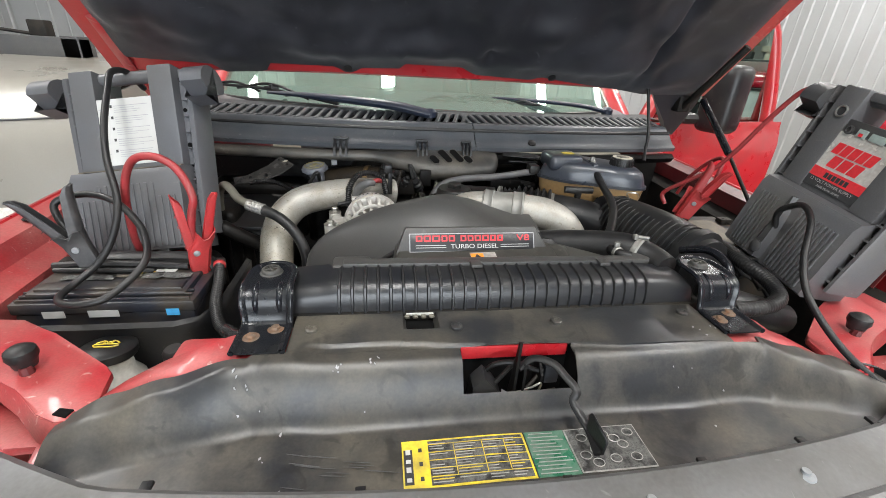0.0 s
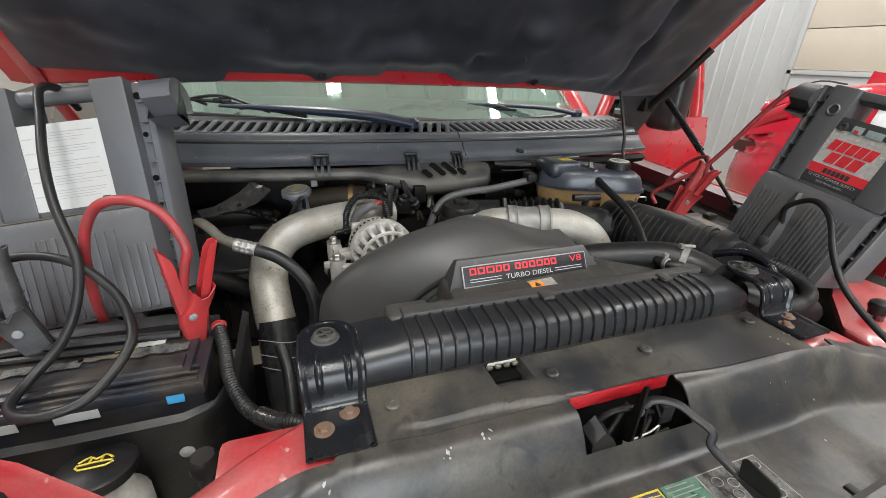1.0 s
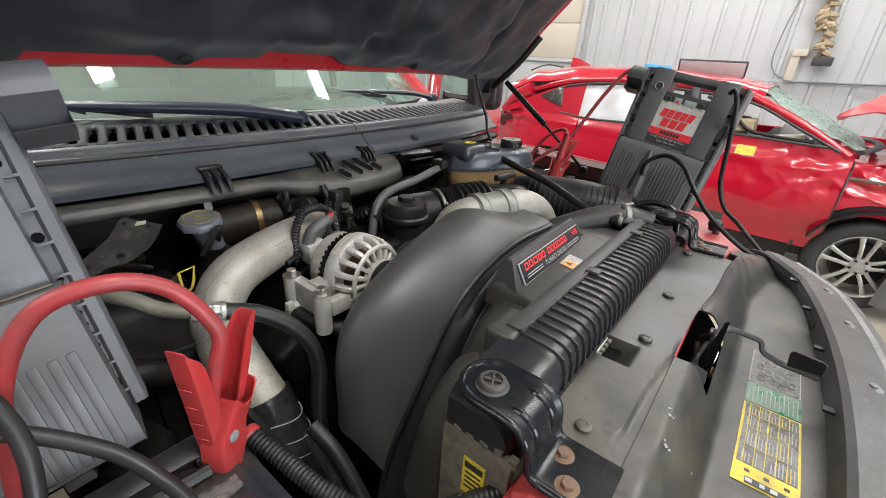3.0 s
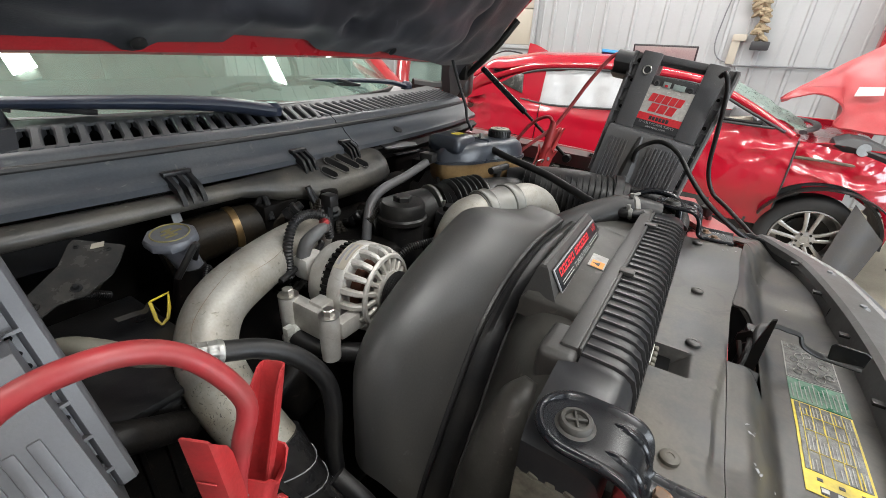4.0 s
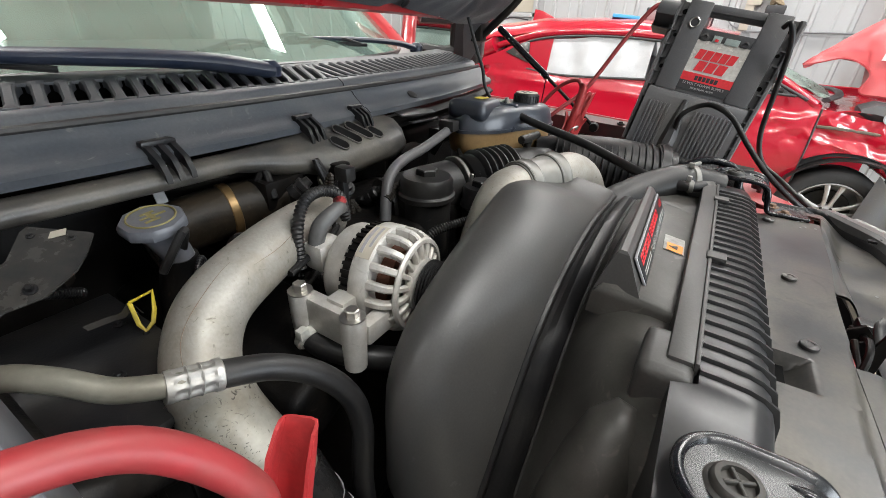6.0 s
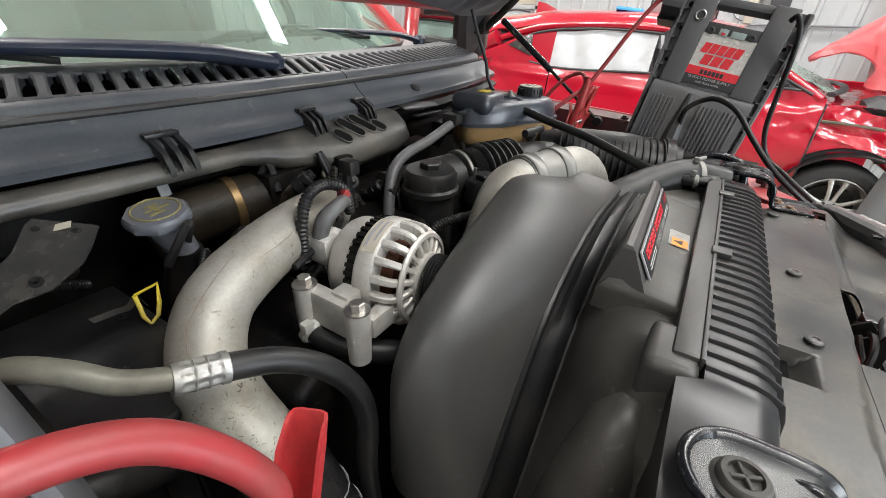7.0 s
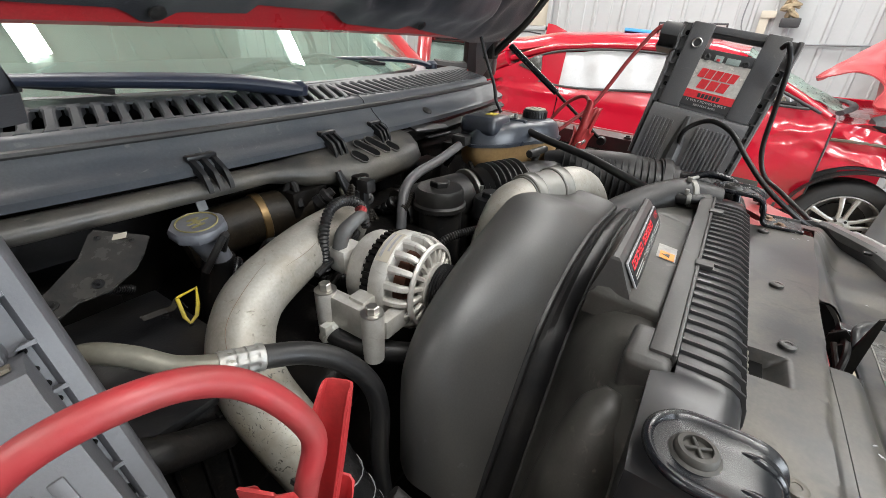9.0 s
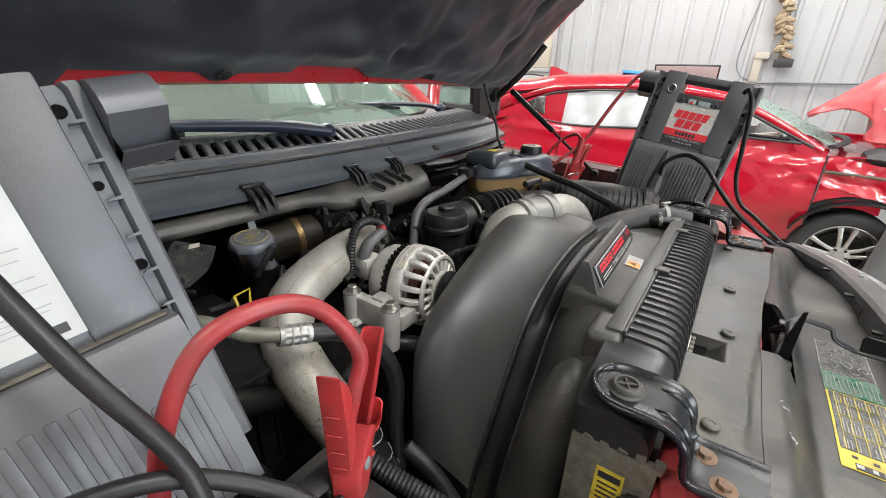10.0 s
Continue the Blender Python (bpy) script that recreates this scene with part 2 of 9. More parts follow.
M_CEIL = material("white_ceiling_sheet", (0.8, 0.82, 0.8), 0.6, amount=0.1, scale=1, bump=0)
M_WHITECAR = material("white_car_paint", (0.2, 0.19, 0.165), 0.3, dirt=(0.24, 0.225, 0.195), amount=0.4, scale=3, grain=0.02, bump=0, coat=0.5)
M_GREYSTEEL = material("grey_painted_steel", (0.2, 0.21, 0.22), 0.5, dirt=(0.13, 0.12, 0.11), amount=0.6, scale=6)
M_CLEARPRINT = material("crinkled_silver_film", (0.2, 0.2, 0.19), 0.3, 0.3, dirt=(0.03, 0.03, 0.03), amount=0.95, scale=90, bump=0.4, fine=120, edge=0.44)
M_BUSH = material("dusty_bushing_rubber", (0.03, 0.029, 0.027), 0.6, dirt=(0.08, 0.075, 0.065), amount=0.6, scale=60, bump=0.1)
M_CRIMP = material("dirty_pale_metal", (0.15, 0.14, 0.11), 0.55, 0.2, dirt=(0.06, 0.055, 0.042), amount=0.8, scale=60, bump=0.15)
M_TYRE = material("tyre_rubber", (0.016, 0.016, 0.017), 0.7, dirt=(0.04, 0.036, 0.032), amount=0.5, scale=12, bump=0.2)
M_RIM = material("alloy_rim", (0.5, 0.49, 0.48), 0.35, 0.8, dirt=(0.25, 0.22, 0.19), amount=0.4, scale=15)
M_TAPE = material("glossy_black_tape", (0.014, 0.014, 0.015), 0.2, dirt=(0.05, 0.045, 0.04), amount=0.3, scale=35, fine=90, bump=0.5, vary=0.1)
M_COPPER = material("copper_winding", (0.11, 0.04, 0.022), 0.45, 0.6, dirt=(0.12, 0.06, 0.04), amount=0.7, scale=60)
M_BRUSH = material("straw_bristle", (0.34, 0.27, 0.17), 0.8, dirt=(0.2, 0.155, 0.1), amount=0.7, scale=40, bump=0.5)
M_AIRBAG = material("white_airbag_cloth", (0.52, 0.53, 0.54), 0.8, dirt=(0.36, 0.37, 0.38), amount=0.5, scale=4, bump=0.1)
M_TUBE = glow("lamp_diffuser", (1.0, 0.985, 0.96), 16.0)
M_SKYPANEL = glow("daylight_bay_opening", (0.86, 0.93, 1.0), 4.0)
M_WIND = glass("windscreen_glass", (0.5, 0.67, 0.59), film=0.1)
M_CRAZED = material("crazed_green_glass", (0.1, 0.16, 0.13), 0.3, dirt=(0.34, 0.42, 0.38), amount=0.8, scale=28, fine=90, bump=0.8, edge=0.5)
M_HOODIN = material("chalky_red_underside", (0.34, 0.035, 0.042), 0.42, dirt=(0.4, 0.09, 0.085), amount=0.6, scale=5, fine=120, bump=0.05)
M_SUVGLASS = glass("green_tinted_glass", (0.35, 0.45, 0.4))
M_STICKER = material("clear_sticker_grey", (0.37, 0.36, 0.34), 0.35, dirt=(0.13, 0.125, 0.115), amount=0.7, scale=60)
# Grimy red with the hood's shade painted in, for the right gutter
M_MAROON = material("grimy_shaded_maroon_paint", (0.1, 0.01, 0.012), 0.45, dirt=(0.035, 0.022, 0.018), amount=0.8, scale=9, bump=0.1)
M_CAPPRINT = material("faded_olive_print", (0.2, 0.17, 0.06), 0.5, amount=0.4, scale=60, bump=0)
# Near-black that paints in the shade inside slots, holes and wells
M_OPENSHADE = material("painted_opening_shade", (0.004, 0.004, 0.004), 0.9, amount=0.0, grain=0.0, bump=0, spec=0.1)
M_CLAMPBLK = material("black_vinyl", (0.028, 0.029, 0.031), 0.45, dirt=(0.1, 0.095, 0.09), amount=0.5, scale=25, bump=0.1)
M_BEIGEDUST = material("tan_dusty_plastic", (0.13, 0.11, 0.08), 0.7, dirt=(0.05, 0.045, 0.04), amount=0.7, scale=15)
M_PACKDK2 = material("scuffed_dark_case", (0.09, 0.09, 0.096), 0.45, dirt=(0.11, 0.1, 0.085), amount=0.5, scale=9, fine=420, bump=0.12, scuff=0.4, mark=(0.2, 0.19, 0.17))
M_STICKERDK = material("smoky_clear_plastic", (0.022, 0.022, 0.022), 0.25, dirt=(0.06, 0.055, 0.048), amount=0.7, scale=25, bump=0.15)


# ---- mesh helpers ----
def place(ob, parent):
    if parent is not None:
        ob.parent = parent
        if parent.data is None:
            ob.matrix_parent_inverse = parent.matrix_basis.inverted()
    return ob


def part(name, bm, mat, parent=None, label="", angle=38):
    me = bpy.data.meshes.new(name)
    bmesh.ops.recalc_face_normals(bm, faces=bm.faces)
    bm.to_mesh(me)
    bm.free()
    me.materials.append(mat)
    me.shade_smooth()
    me.set_sharp_from_angle(angle=radians(angle))
    ob = place(new(name, me), parent)
    return tagged(ob, label)


def thing(name, at, label, category, group="", kind=""):
    e = new(name)
    e.empty_display_size = 0.05
    e.matrix_basis = Matrix.Translation(at)
    return tagged(e, label, category, group, kind)


def single(name, bm, mat, label, category, group="", kind="", angle=38):
    return tagged(part(name, bm, mat, None, "", angle), label, category, group, kind)


def box(bm, centre, size, m=None, bevel=0.0, seg=2):
    r = bmesh.ops.create_cube(bm, size=1.0, matrix=Matrix.Translation(centre) @ Matrix.Diagonal((*size, 1)))
    vs = r["verts"]
    if bevel:
        es = list({e for v in vs for e in v.link_edges})
        r2 = bmesh.ops.bevel(bm, geom=es, offset=bevel, segments=seg, affect="EDGES", profile=0.6)
        vs = list({v for f in r2["faces"] for v in f.verts} | {v for v in vs if v.is_valid})
    if m is not None:
        bmesh.ops.transform(bm, matrix=m, verts=vs)
    return vs


def slab(bm, poly, z0, z1, m=None, bevel=0.0, seg=2):
    """A polygon in the x-y plane given height from z0 to z1."""
    lo = [bm.verts.new((x, y, z0)) for x, y in poly]
    hi = [bm.verts.new((x, y, z1)) for x, y in poly]
    n = len(poly)
    fs = [bm.faces.new(hi), bm.faces.new(lo[::-1])] + [bm.faces.new((lo[i], lo[(i + 1) % n], hi[(i + 1) % n], hi[i])) for i in range(n)]
    vs = lo + hi
    if bevel:
        es = list({e for f in fs for e in f.edges})
        r2 = bmesh.ops.bevel(bm, geom=es, offset=bevel, segments=seg, affect="EDGES", profile=0.6)
        vs = list({v for f in r2["faces"] for v in f.verts} | {v for v in vs if v.is_valid})
    if m is not None:
        bmesh.ops.transform(bm, matrix=m, verts=vs)
    return vs


def loft(bm, rings, closed=True, caps=True):
    rows = [[bm.verts.new(p) for p in ring] for ring in rings]
    n = len(rows[0])
    for a, b in zip(rows, rows[1:]):
        for i in range(n if closed else n - 1):
            j = (i + 1) % n
            bm.faces.new((a[i], a[j], b[j], b[i]))
    if caps and closed:
        bm.faces.new(rows[0][::-1])
        bm.faces.new(rows[-1])
    return [v for r in rows for v in r]


def smooth_path(pts, steps=8):
    p = [Vector(q) for q in pts]
    if len(p) < 3:
        return [p[0].lerp(p[-1], i / steps) for i in range(steps + 1)]
    out = []
    for i in range(len(p) - 1):
        a, b = p[i], p[i + 1]
        z, c = p[i - 1] if i else a * 2 - b, p[i + 2] if i + 2 < len(p) else b * 2 - a
        for k in range(steps):
            t = k / steps
            out.append(0.5 * ((2 * a) + (b - z) * t + (2 * z - 5 * a + 4 * b - c) * t * t + (3 * a - z - 3 * b + c) * t ** 3))
    return out + [p[-1]]


def tube(bm, pts, r, n=14, steps=8, corr=0.0, pitch=0.008, flat=1.0, caps=True, straight=False):
    """A round tube along a smooth path; r a radius or one for each point; corr: depth of rings, pitch metres apart."""
    path = [Vector(q) for q in pts] if straight else smooth_path(pts, steps)
    if corr:
        length = sum((b - a).length for a, b in zip(path, path[1:]))
        m = max(4, int(length / pitch * 4))
        cum = [0.0]
        for a, b in zip(path, path[1:]):
            cum.append(cum[-1] + (b - a).length)
        new_path, k = [], 0
        for i in range(m + 1):
            s = length * i / m
            while k < len(path) - 2 and cum[k + 1] < s:
                k += 1
            f = (s - cum[k]) / max(1e-9, cum[k + 1] - cum[k])
            new_path.append(path[k].lerp(path[k + 1], min(1, f)))
        path = new_path
    tan = [(path[min(i + 1, len(path) - 1)] - path[max(i - 1, 0)]).normalized() for i in range(len(path))]
    up = Vector((0, 0, 1)) if abs(tan[0].z) < 0.9 else Vector((1, 0, 0))
    nrm = (up - tan[0] * up.dot(tan[0])).normalized()
    rings = []
    for i, (p, t) in enumerate(zip(path, tan)):
        nrm = (nrm - t * nrm.dot(t)).normalized()
        bi = t.cross(nrm)
        u = i / (len(path) - 1)
        if isinstance(r, (int, float)):
            rad = r
        else:
            q = u * (len(r) - 1)
            k = min(int(q), len(r) - 2)
            rad = r[k] + (r[k + 1] - r[k]) * (q - k)
        if corr:
            rad -= corr * (0, 0.5, 1, 0.5)[i % 4]
        rings.append([p + nrm * (rad * flat * math.cos(2 * math.pi * k / n)) + bi * (rad * math.sin(2 * math.pi * k / n)) for k in range(n)])
    return loft(bm, rings, True, caps)


def lathe(bm, profile, n=28, m=None):
    """Profile of (radius, height) turned round the local z axis."""
    rings = [[Vector((max(r, 1e-4) * math.cos(2 * math.pi * k / n), max(r, 1e-4) * math.sin(2 * math.pi * k / n), h)) for k in range(n)] for r, h in profile]
    vs = loft(bm, rings, True, True)
    if m is not None:
        bmesh.ops.transform(bm, matrix=m, verts=vs)
    return vs


def axis_pose(p0, p1):
    """A pose at p0 whose z axis points to p1."""
    d = Vector(p1) - Vector(p0)
    return Matrix.Translation(p0) @ d.to_track_quat("Z", "Y").to_matrix().to_4x4()


def rod(bm, p0, p1, r, n=16):
    L = (Vector(p1) - Vector(p0)).length
    b = min(r * 0.18, L * 0.2)
    return lathe(bm, [(0, 0), (r - b, 0), (r, b), (r, L - b), (r - b, L), (0, L)], n, axis_pose(p0, p1))


def sheet(bm, rows, thick=0.0, drop=None):
    """A surface through rows of points, given thickness along its normals (or along drop)."""
    nu, nv = len(rows), len(rows[0])
    top = [[Vector(p) for p in r] for r in rows]
    vt = [[bm.verts.new(p) for p in r] for r in top]
    for i in range(nu - 1):
        for j in range(nv - 1):
            bm.faces.new((vt[i][j], vt[i + 1][j], vt[i + 1][j + 1], vt[i][j + 1]))
    if thick:
        low = []
        for i in range(nu):
            r = []
            for j in range(nv):
                a = top[min(i + 1, nu - 1)][j] - top[max(i - 1, 0)][j]
                b = top[i][min(j + 1, nv - 1)] - top[i][max(j - 1, 0)]
                d = Vector(drop) if drop else a.cross(b).normalized()
                r.append(bm.verts.new(top[i][j] - d * thick))
            low.append(r)
        for i in range(nu - 1):
            for j in range(nv - 1):
                bm.faces.new((low[i][j], low[i][j + 1], low[i + 1][j + 1], low[i + 1][j]))
        for i in range(nu - 1):
            bm.faces.new((vt[i][0], low[i][0], low[i + 1][0], vt[i + 1][0]))
            bm.faces.new((vt[i][-1], vt[i + 1][-1], low[i + 1][-1], low[i][-1]))
        for j in range(nv - 1):
            bm.faces.new((vt[0][j], vt[0][j + 1], low[0][j + 1], low[0][j]))
            bm.faces.new((vt[-1][j], low[-1][j], low[-1][j + 1], vt[-1][j + 1]))


def letters(name, text, m, height, mat, parent, width=None, depth=0.0004):
    """Words in the built-in font as a mesh, centred on the pose m, of a given height and width."""
    c = bpy.data.curves.new(name, "FONT")
    c.body, c.size, c.extrude, c.align_x, c.align_y = text, 1.0, 0.0, "CENTER", "CENTER"
    tmp = bpy.data.objects.new(name, c)
    scene.collection.objects.link(tmp)
    me = bpy.data.meshes.new_from_object(tmp.evaluated_get(bpy.context.evaluated_depsgraph_get()))
    bpy.data.objects.remove(tmp)
    xs, ys = [v.co.x for v in me.vertices], [v.co.y for v in me.vertices]
    w, h = max(xs) - min(xs), max(ys) - min(ys)
    s = height / h
    sx = width / w if width else s
    mid = Matrix.Translation((-(max(xs) + min(xs)) / 2, -(max(ys) + min(ys)) / 2, 0))
    me.transform(m @ Matrix.Diagonal((sx, s, 1, 1)) @ mid)
    me.materials.append(mat)
    me.name = name
    return place(new(name, me), parent)


def bolt(bm, at, up=(0, 0, 1), r=0.008, h=0.007, washer=True):
    m = axis_pose(at, Vector(at) + Vector(up))
    if washer:
        lathe(bm, [(0, 0), (r * 1.75, 0), (r * 1.75, 0.0016), (r * 1.1, 0.002), (0, 0.002)], 20, m)
    lathe(bm, [(0, 0.0015), (r, 0.0015), (r, h), (r * 0.85, h + 0.0012), (0, h + 0.0012)], 6, m)


def lerp(a, b, t):
    return a + (b - a) * t


def bend(x, knots):
    """Smooth value at x through (x, value) knots."""
    if x <= knots[0][0]:
        return knots[0][1]
    for (a, va), (b, vb) in zip(knots, knots[1:]):
        if x <= b:
            t = (x - a) / (b - a)
            return va + (vb - va) * t * t * (3 - 2 * t)
    return knots[-1][1]

# ---- setting ----
bm = bmesh.new()
box(bm, (0.5, 0.5, -0.05), (14.2, 15.2, 0.1))
single("floor", bm, M_FLOOR, "worn beige concrete workshop floor", "floor", kind="structure")


def ribbed_wall(name, p0, p1, height, label):
    """Upright ribbed sheet on a plain backing, from p0 to p1 on the floor, ribs to the left of the way."""
    d = Vector((p1[0] - p0[0], p1[1] - p0[1], 0))
    L = d.length
    d.normalize()
    nrm = Vector((-d.y, d.x, 0))
    prof, s = [], 0.0
    while s < L - 0.4:
        prof += [(s, 0), (s + 0.03, 0.0), (s + 0.045, 0.022), (s + 0.08, 0.022), (s + 0.095, 0), (s + 0.22, 0), (s + 0.228, 0.006), (s + 0.245, 0.006), (s + 0.253, 0)]
        s += 0.4
    prof.append((L, 0))
    bm = bmesh.new()
    rows = [[Vector((p0[0], p0[1], z)) + d * a + nrm * b for a, b in prof] for z in (0.0, height)]
    back = [[p - nrm * 0.1 for p in r] for r in rows]
    ring = [rows[0] + back[0][::-1], rows[1] + back[1][::-1]]
    loft(bm, ring, True, True)
    return single(name, bm, M_WALL, label, "wall", kind="structure", angle=20)


ribbed_wall("wall_east", (6.6, -7.0), (6.6, 8.0), CEIL, "white ribbed sheet metal workshop wall")
ribbed_wall("wall_north", (6.6, 8.0), (-6.0, 8.0), CEIL, "white ribbed sheet metal workshop wall")
ribbed_wall("wall_west", (-6.0, 8.0), (-6.0, -7.0), CEIL, "white ribbed sheet metal workshop wall")
bm = bmesh.new()
for cx, sx, z0, z1 in ((-4.6, 2.8, 0, CEIL), (4.4, 4.4, 0, CEIL), (-0.5, 5.4, 3.5, CEIL), (-0.5, 5.4, 0, 0.25)):
    box(bm, (cx, -7.05, (z0 + z1) / 2), (sx, 0.1, z1 - z0))
single("wall_south", bm, M_WALL, "white workshop wall with a wide bay opening", "wall", kind="structure")
bm = bmesh.new()
box(bm, (-0.5, -7.4, 1.9), (6.0, 0.02, 3.6))
single("backdrop", bm, M_SKYPANEL, "bright overcast daylight outside the bay", "backdrop", kind="structure")
bm = bmesh.new()
box(bm, (0.5, 0.5, CEIL + 0.05), (14.2, 15.2, 0.1))
for k in range(36):
    box(bm, (-6 + k * 0.36, 0.5, CEIL - 0.008), (0.05, 15.0, 0.016))
single("ceiling", bm, M_CEIL, "white ribbed sheet metal ceiling", "ceiling", kind="structure")

# wall seam trim and the pale roll-up door on the east wall
bm = bmesh.new()
box(bm, (6.566, -2.1, 1.6), (0.012, 9.8, 0.025))
single("trim", bm, M_WALL, "thin horizontal joint trim on the sheet wall", "trim", kind="structure")
door = thing("door_1", (6.56, 3.6, 0), "closed beige sectional workshop door in a white frame", "door", kind="structure")
for k in range(4):
    bm = bmesh.new()
    box(bm, (6.55, 3.58, 1.99 + 0.52 * k), (0.03, 1.2, 0.51), bevel=0.006)
    part("door_panel", bm, M_BEIGE, door)
for y, sy, z, sz in ((4.2, 0.07, 2.6, 2.3), (2.95, 0.07, 2.6, 2.3), (3.57, 1.35, 1.70, 0.06)):
    bm = bmesh.new()
    box(bm, (6.545, y, z), (0.06, sy, sz), bevel=0.006)
    part("door_frame", bm, M_WALL, door, "white frame bar")
bm = bmesh.new()
box(bm, (6.56, 3.58, 0.84), (0.03, 1.2, 1.66), bevel=0.006)
part("door_panel", bm, M_WALL, door, "white lower panel")

for k, (tx, ty) in enumerate(TUBES):
    lamp = thing("ceiling_light", (tx, ty, CEIL), "long white tube light under the ceiling", "ceiling light", "ceiling tube lights")
    bm = bmesh.new()
    box(bm, (tx, ty, CEIL - 0.05), (0.2, 2.5, 0.1), bevel=0.01)
    part("housing", bm, M_CEIL, lamp)
    for dx in (-0.05, 0.05):
        bm = bmesh.new()
        rod(bm, (tx + dx, ty - 1.2, CEIL - 0.13), (tx + dx, ty + 1.2, CEIL - 0.13), 0.02, 12)
        part("tube", bm, M_TUBE, lamp, "glowing white tube")

# ---- truck body ----
# hood: red panel with a felt pad, raised about 45 degrees
HO = Vector((0.0, 0.945, 1.57))
HD = Vector((0, -0.70, 0.714))
HN = Vector((0, -0.714, -0.70))


def hood_point(x, s, off=0.0):
    """x across, s metres up the raised hood from its rear edge, off below its inner face."""
    return Vector((x, 0, 0)) + HO + HD * s + HN * off


hood = thing("hood", (0, 0.945, 1.5), "raised red truck hood with a black felt insulation pad", "hood")
bm = bmesh.new()
rows = []
for i in range(15):
    s = 0.002 + 1.18 * i / 14
    rows.append([hood_point(x, s - 0.05 * (abs(x) / 0.98) ** 4, -0.035 - 0.05 * (1 - (x / 0.98) ** 2)) for x in [-0.98 + 1.96 * k / 24 for k in range(25)]])
sheet(bm, rows, 0.004)
part("outer_panel", bm, M_RED, hood)
for sg in (-1, 1):
    bm = bmesh.new()
    rows = []
    for i in range(13):
        s = -0.03 + 1.2 * i / 12
        rows.append([hood_point(sg * x, s, o) for x, o in ((0.985, -0.03), (0.985, 0.0), (0.955, 0.006), (0.93, -0.004), (0.885, -0.004))])
    sheet(bm, rows, 0.004)
    part("side_flange", bm, M_RED, hood, "red folded hood edge")
    bm = bmesh.new()
    hx = 0.93 * sg
    tube(bm, [hood_point(hx, 0.16, 0.01), hood_point(hx, -0.03, 0.01), (hx, 1.06, 1.45), (hx, 1.12, 1.36)], 0.016, 10, flat=0.45)
    part("hinge_arm", bm, M_REDDUST if sg < 0 else M_RED, hood, "painted hinge arm")
bm = bmesh.new()
rows = []
for off, s0 in ((-0.03, -0.004), (0.0, -0.006), (0.004, 0.004), (-0.002, 0.03), (-0.002, 0.1)):
    rows.append([hood_point(x, s0 - 0.035 * (abs(x) / 0.98) ** 3, off) for x in [-0.95 + 1.9 * k / 30 for k in range(31)]])
sheet(bm, rows, 0.004)
part("rear_flange", bm, M_RED, hood, "red rear edge of the hood")

# the felt pad: notched lower edge, soft folds and dents
PAD_EDGE = [(-0.93, 0.03), (-0.69, 0.02), (-0.66, -0.01), (-0.54, 0.0), (-0.53, 0.035), (-0.33, 0.035), (-0.30, 0.012), (-0.28, 0.012), (-0.25, 0.035), (-0.13, 0.04),
            (-0.12, 0.06), (0.06, 0.06), (0.11, 0.03), (0.3, 0.02), (0.33, 0.035), (0.42, 0.02), (0.6, 0.0), (0.72, -0.02), (0.93, -0.02)]


def pad_low(x):
    for (a, va), (b, vb) in zip(PAD_EDGE, PAD_EDGE[1:]):
        if x <= b:
            return va + (vb - va) * (x - a) / (b - a)
    return PAD_EDGE[-1][1]


bm = bmesh.new()
rows = []
NX = 110
for i in range(64):
    u = i / 63
    r = []
    for k in range(NX + 1):
        x = -0.925 + 1.85 * k / NX
        lo = pad_low(x)
        s = lo + (1.1 - lo) * u
        n1 = noise.noise(Vector((x * 4.5, s * 5, 3)))
        n2 = noise.noise(Vector((x * 11, s * 13, 8)))
        n3 = noise.noise(Vector((x * 30, s * 30, 1)))
        off = 0.024 + 0.022 * n1 + 0.015 * n2 + 0.004 * n3
        off += 0.022 * math.exp(-((s - 0.16 - 0.05 * math.sin(6 * x)) / 0.05) ** 2) * (0.5 + 0.5 * n1)
        off -= 0.03 * math.exp(-((x - 0.13) ** 2 + (s - 0.13) ** 2) / 0.0006)
        off -= 0.03 * math.exp(-((x - 0.66) / 0.014) ** 2) * (0.4 + 0.6 * u)
        fade = min(1, u * 14, (0.925 - abs(x)) * 22)
        r.append(hood_point(x, s, off * fade + 0.008))
    rows.append(r)
sheet(bm, rows, 0.006)
pad = part("insulation_pad", bm, M_PAD, hood, "black quilted felt pad with creases", angle=60)
for x, s in ((0.36, 0.05), (-0.29, 0.045), (0.78, 0.1), (-0.72, 0.1), (0.02, 0.3)):
    bm = bmesh.new()
    p = hood_point(x, s, 0.03)
    lathe(bm, [(0, 0), (0.013, 0), (0.012, 0.003), (0.004, 0.006), (0, 0.006)], 16, axis_pose(p, p + HN))
    part("pad_clip", bm, M_BLACK, hood, "black plastic push clip")
bm = bmesh.new()
tube(bm, [hood_point(0.93, 0.22, 0.03), hood_point(0.9, 0.1, 0.05), hood_point(0.9, -0.06, 0.04)], 0.012, 8)
box(bm, (0.9, 0.965, 1.52), (0.05, 0.05, 0.06), bevel=0.01)
part("hinge_bracket", bm, M_DARK, hood, "dark hinge bracket")

bm = bmesh.new()
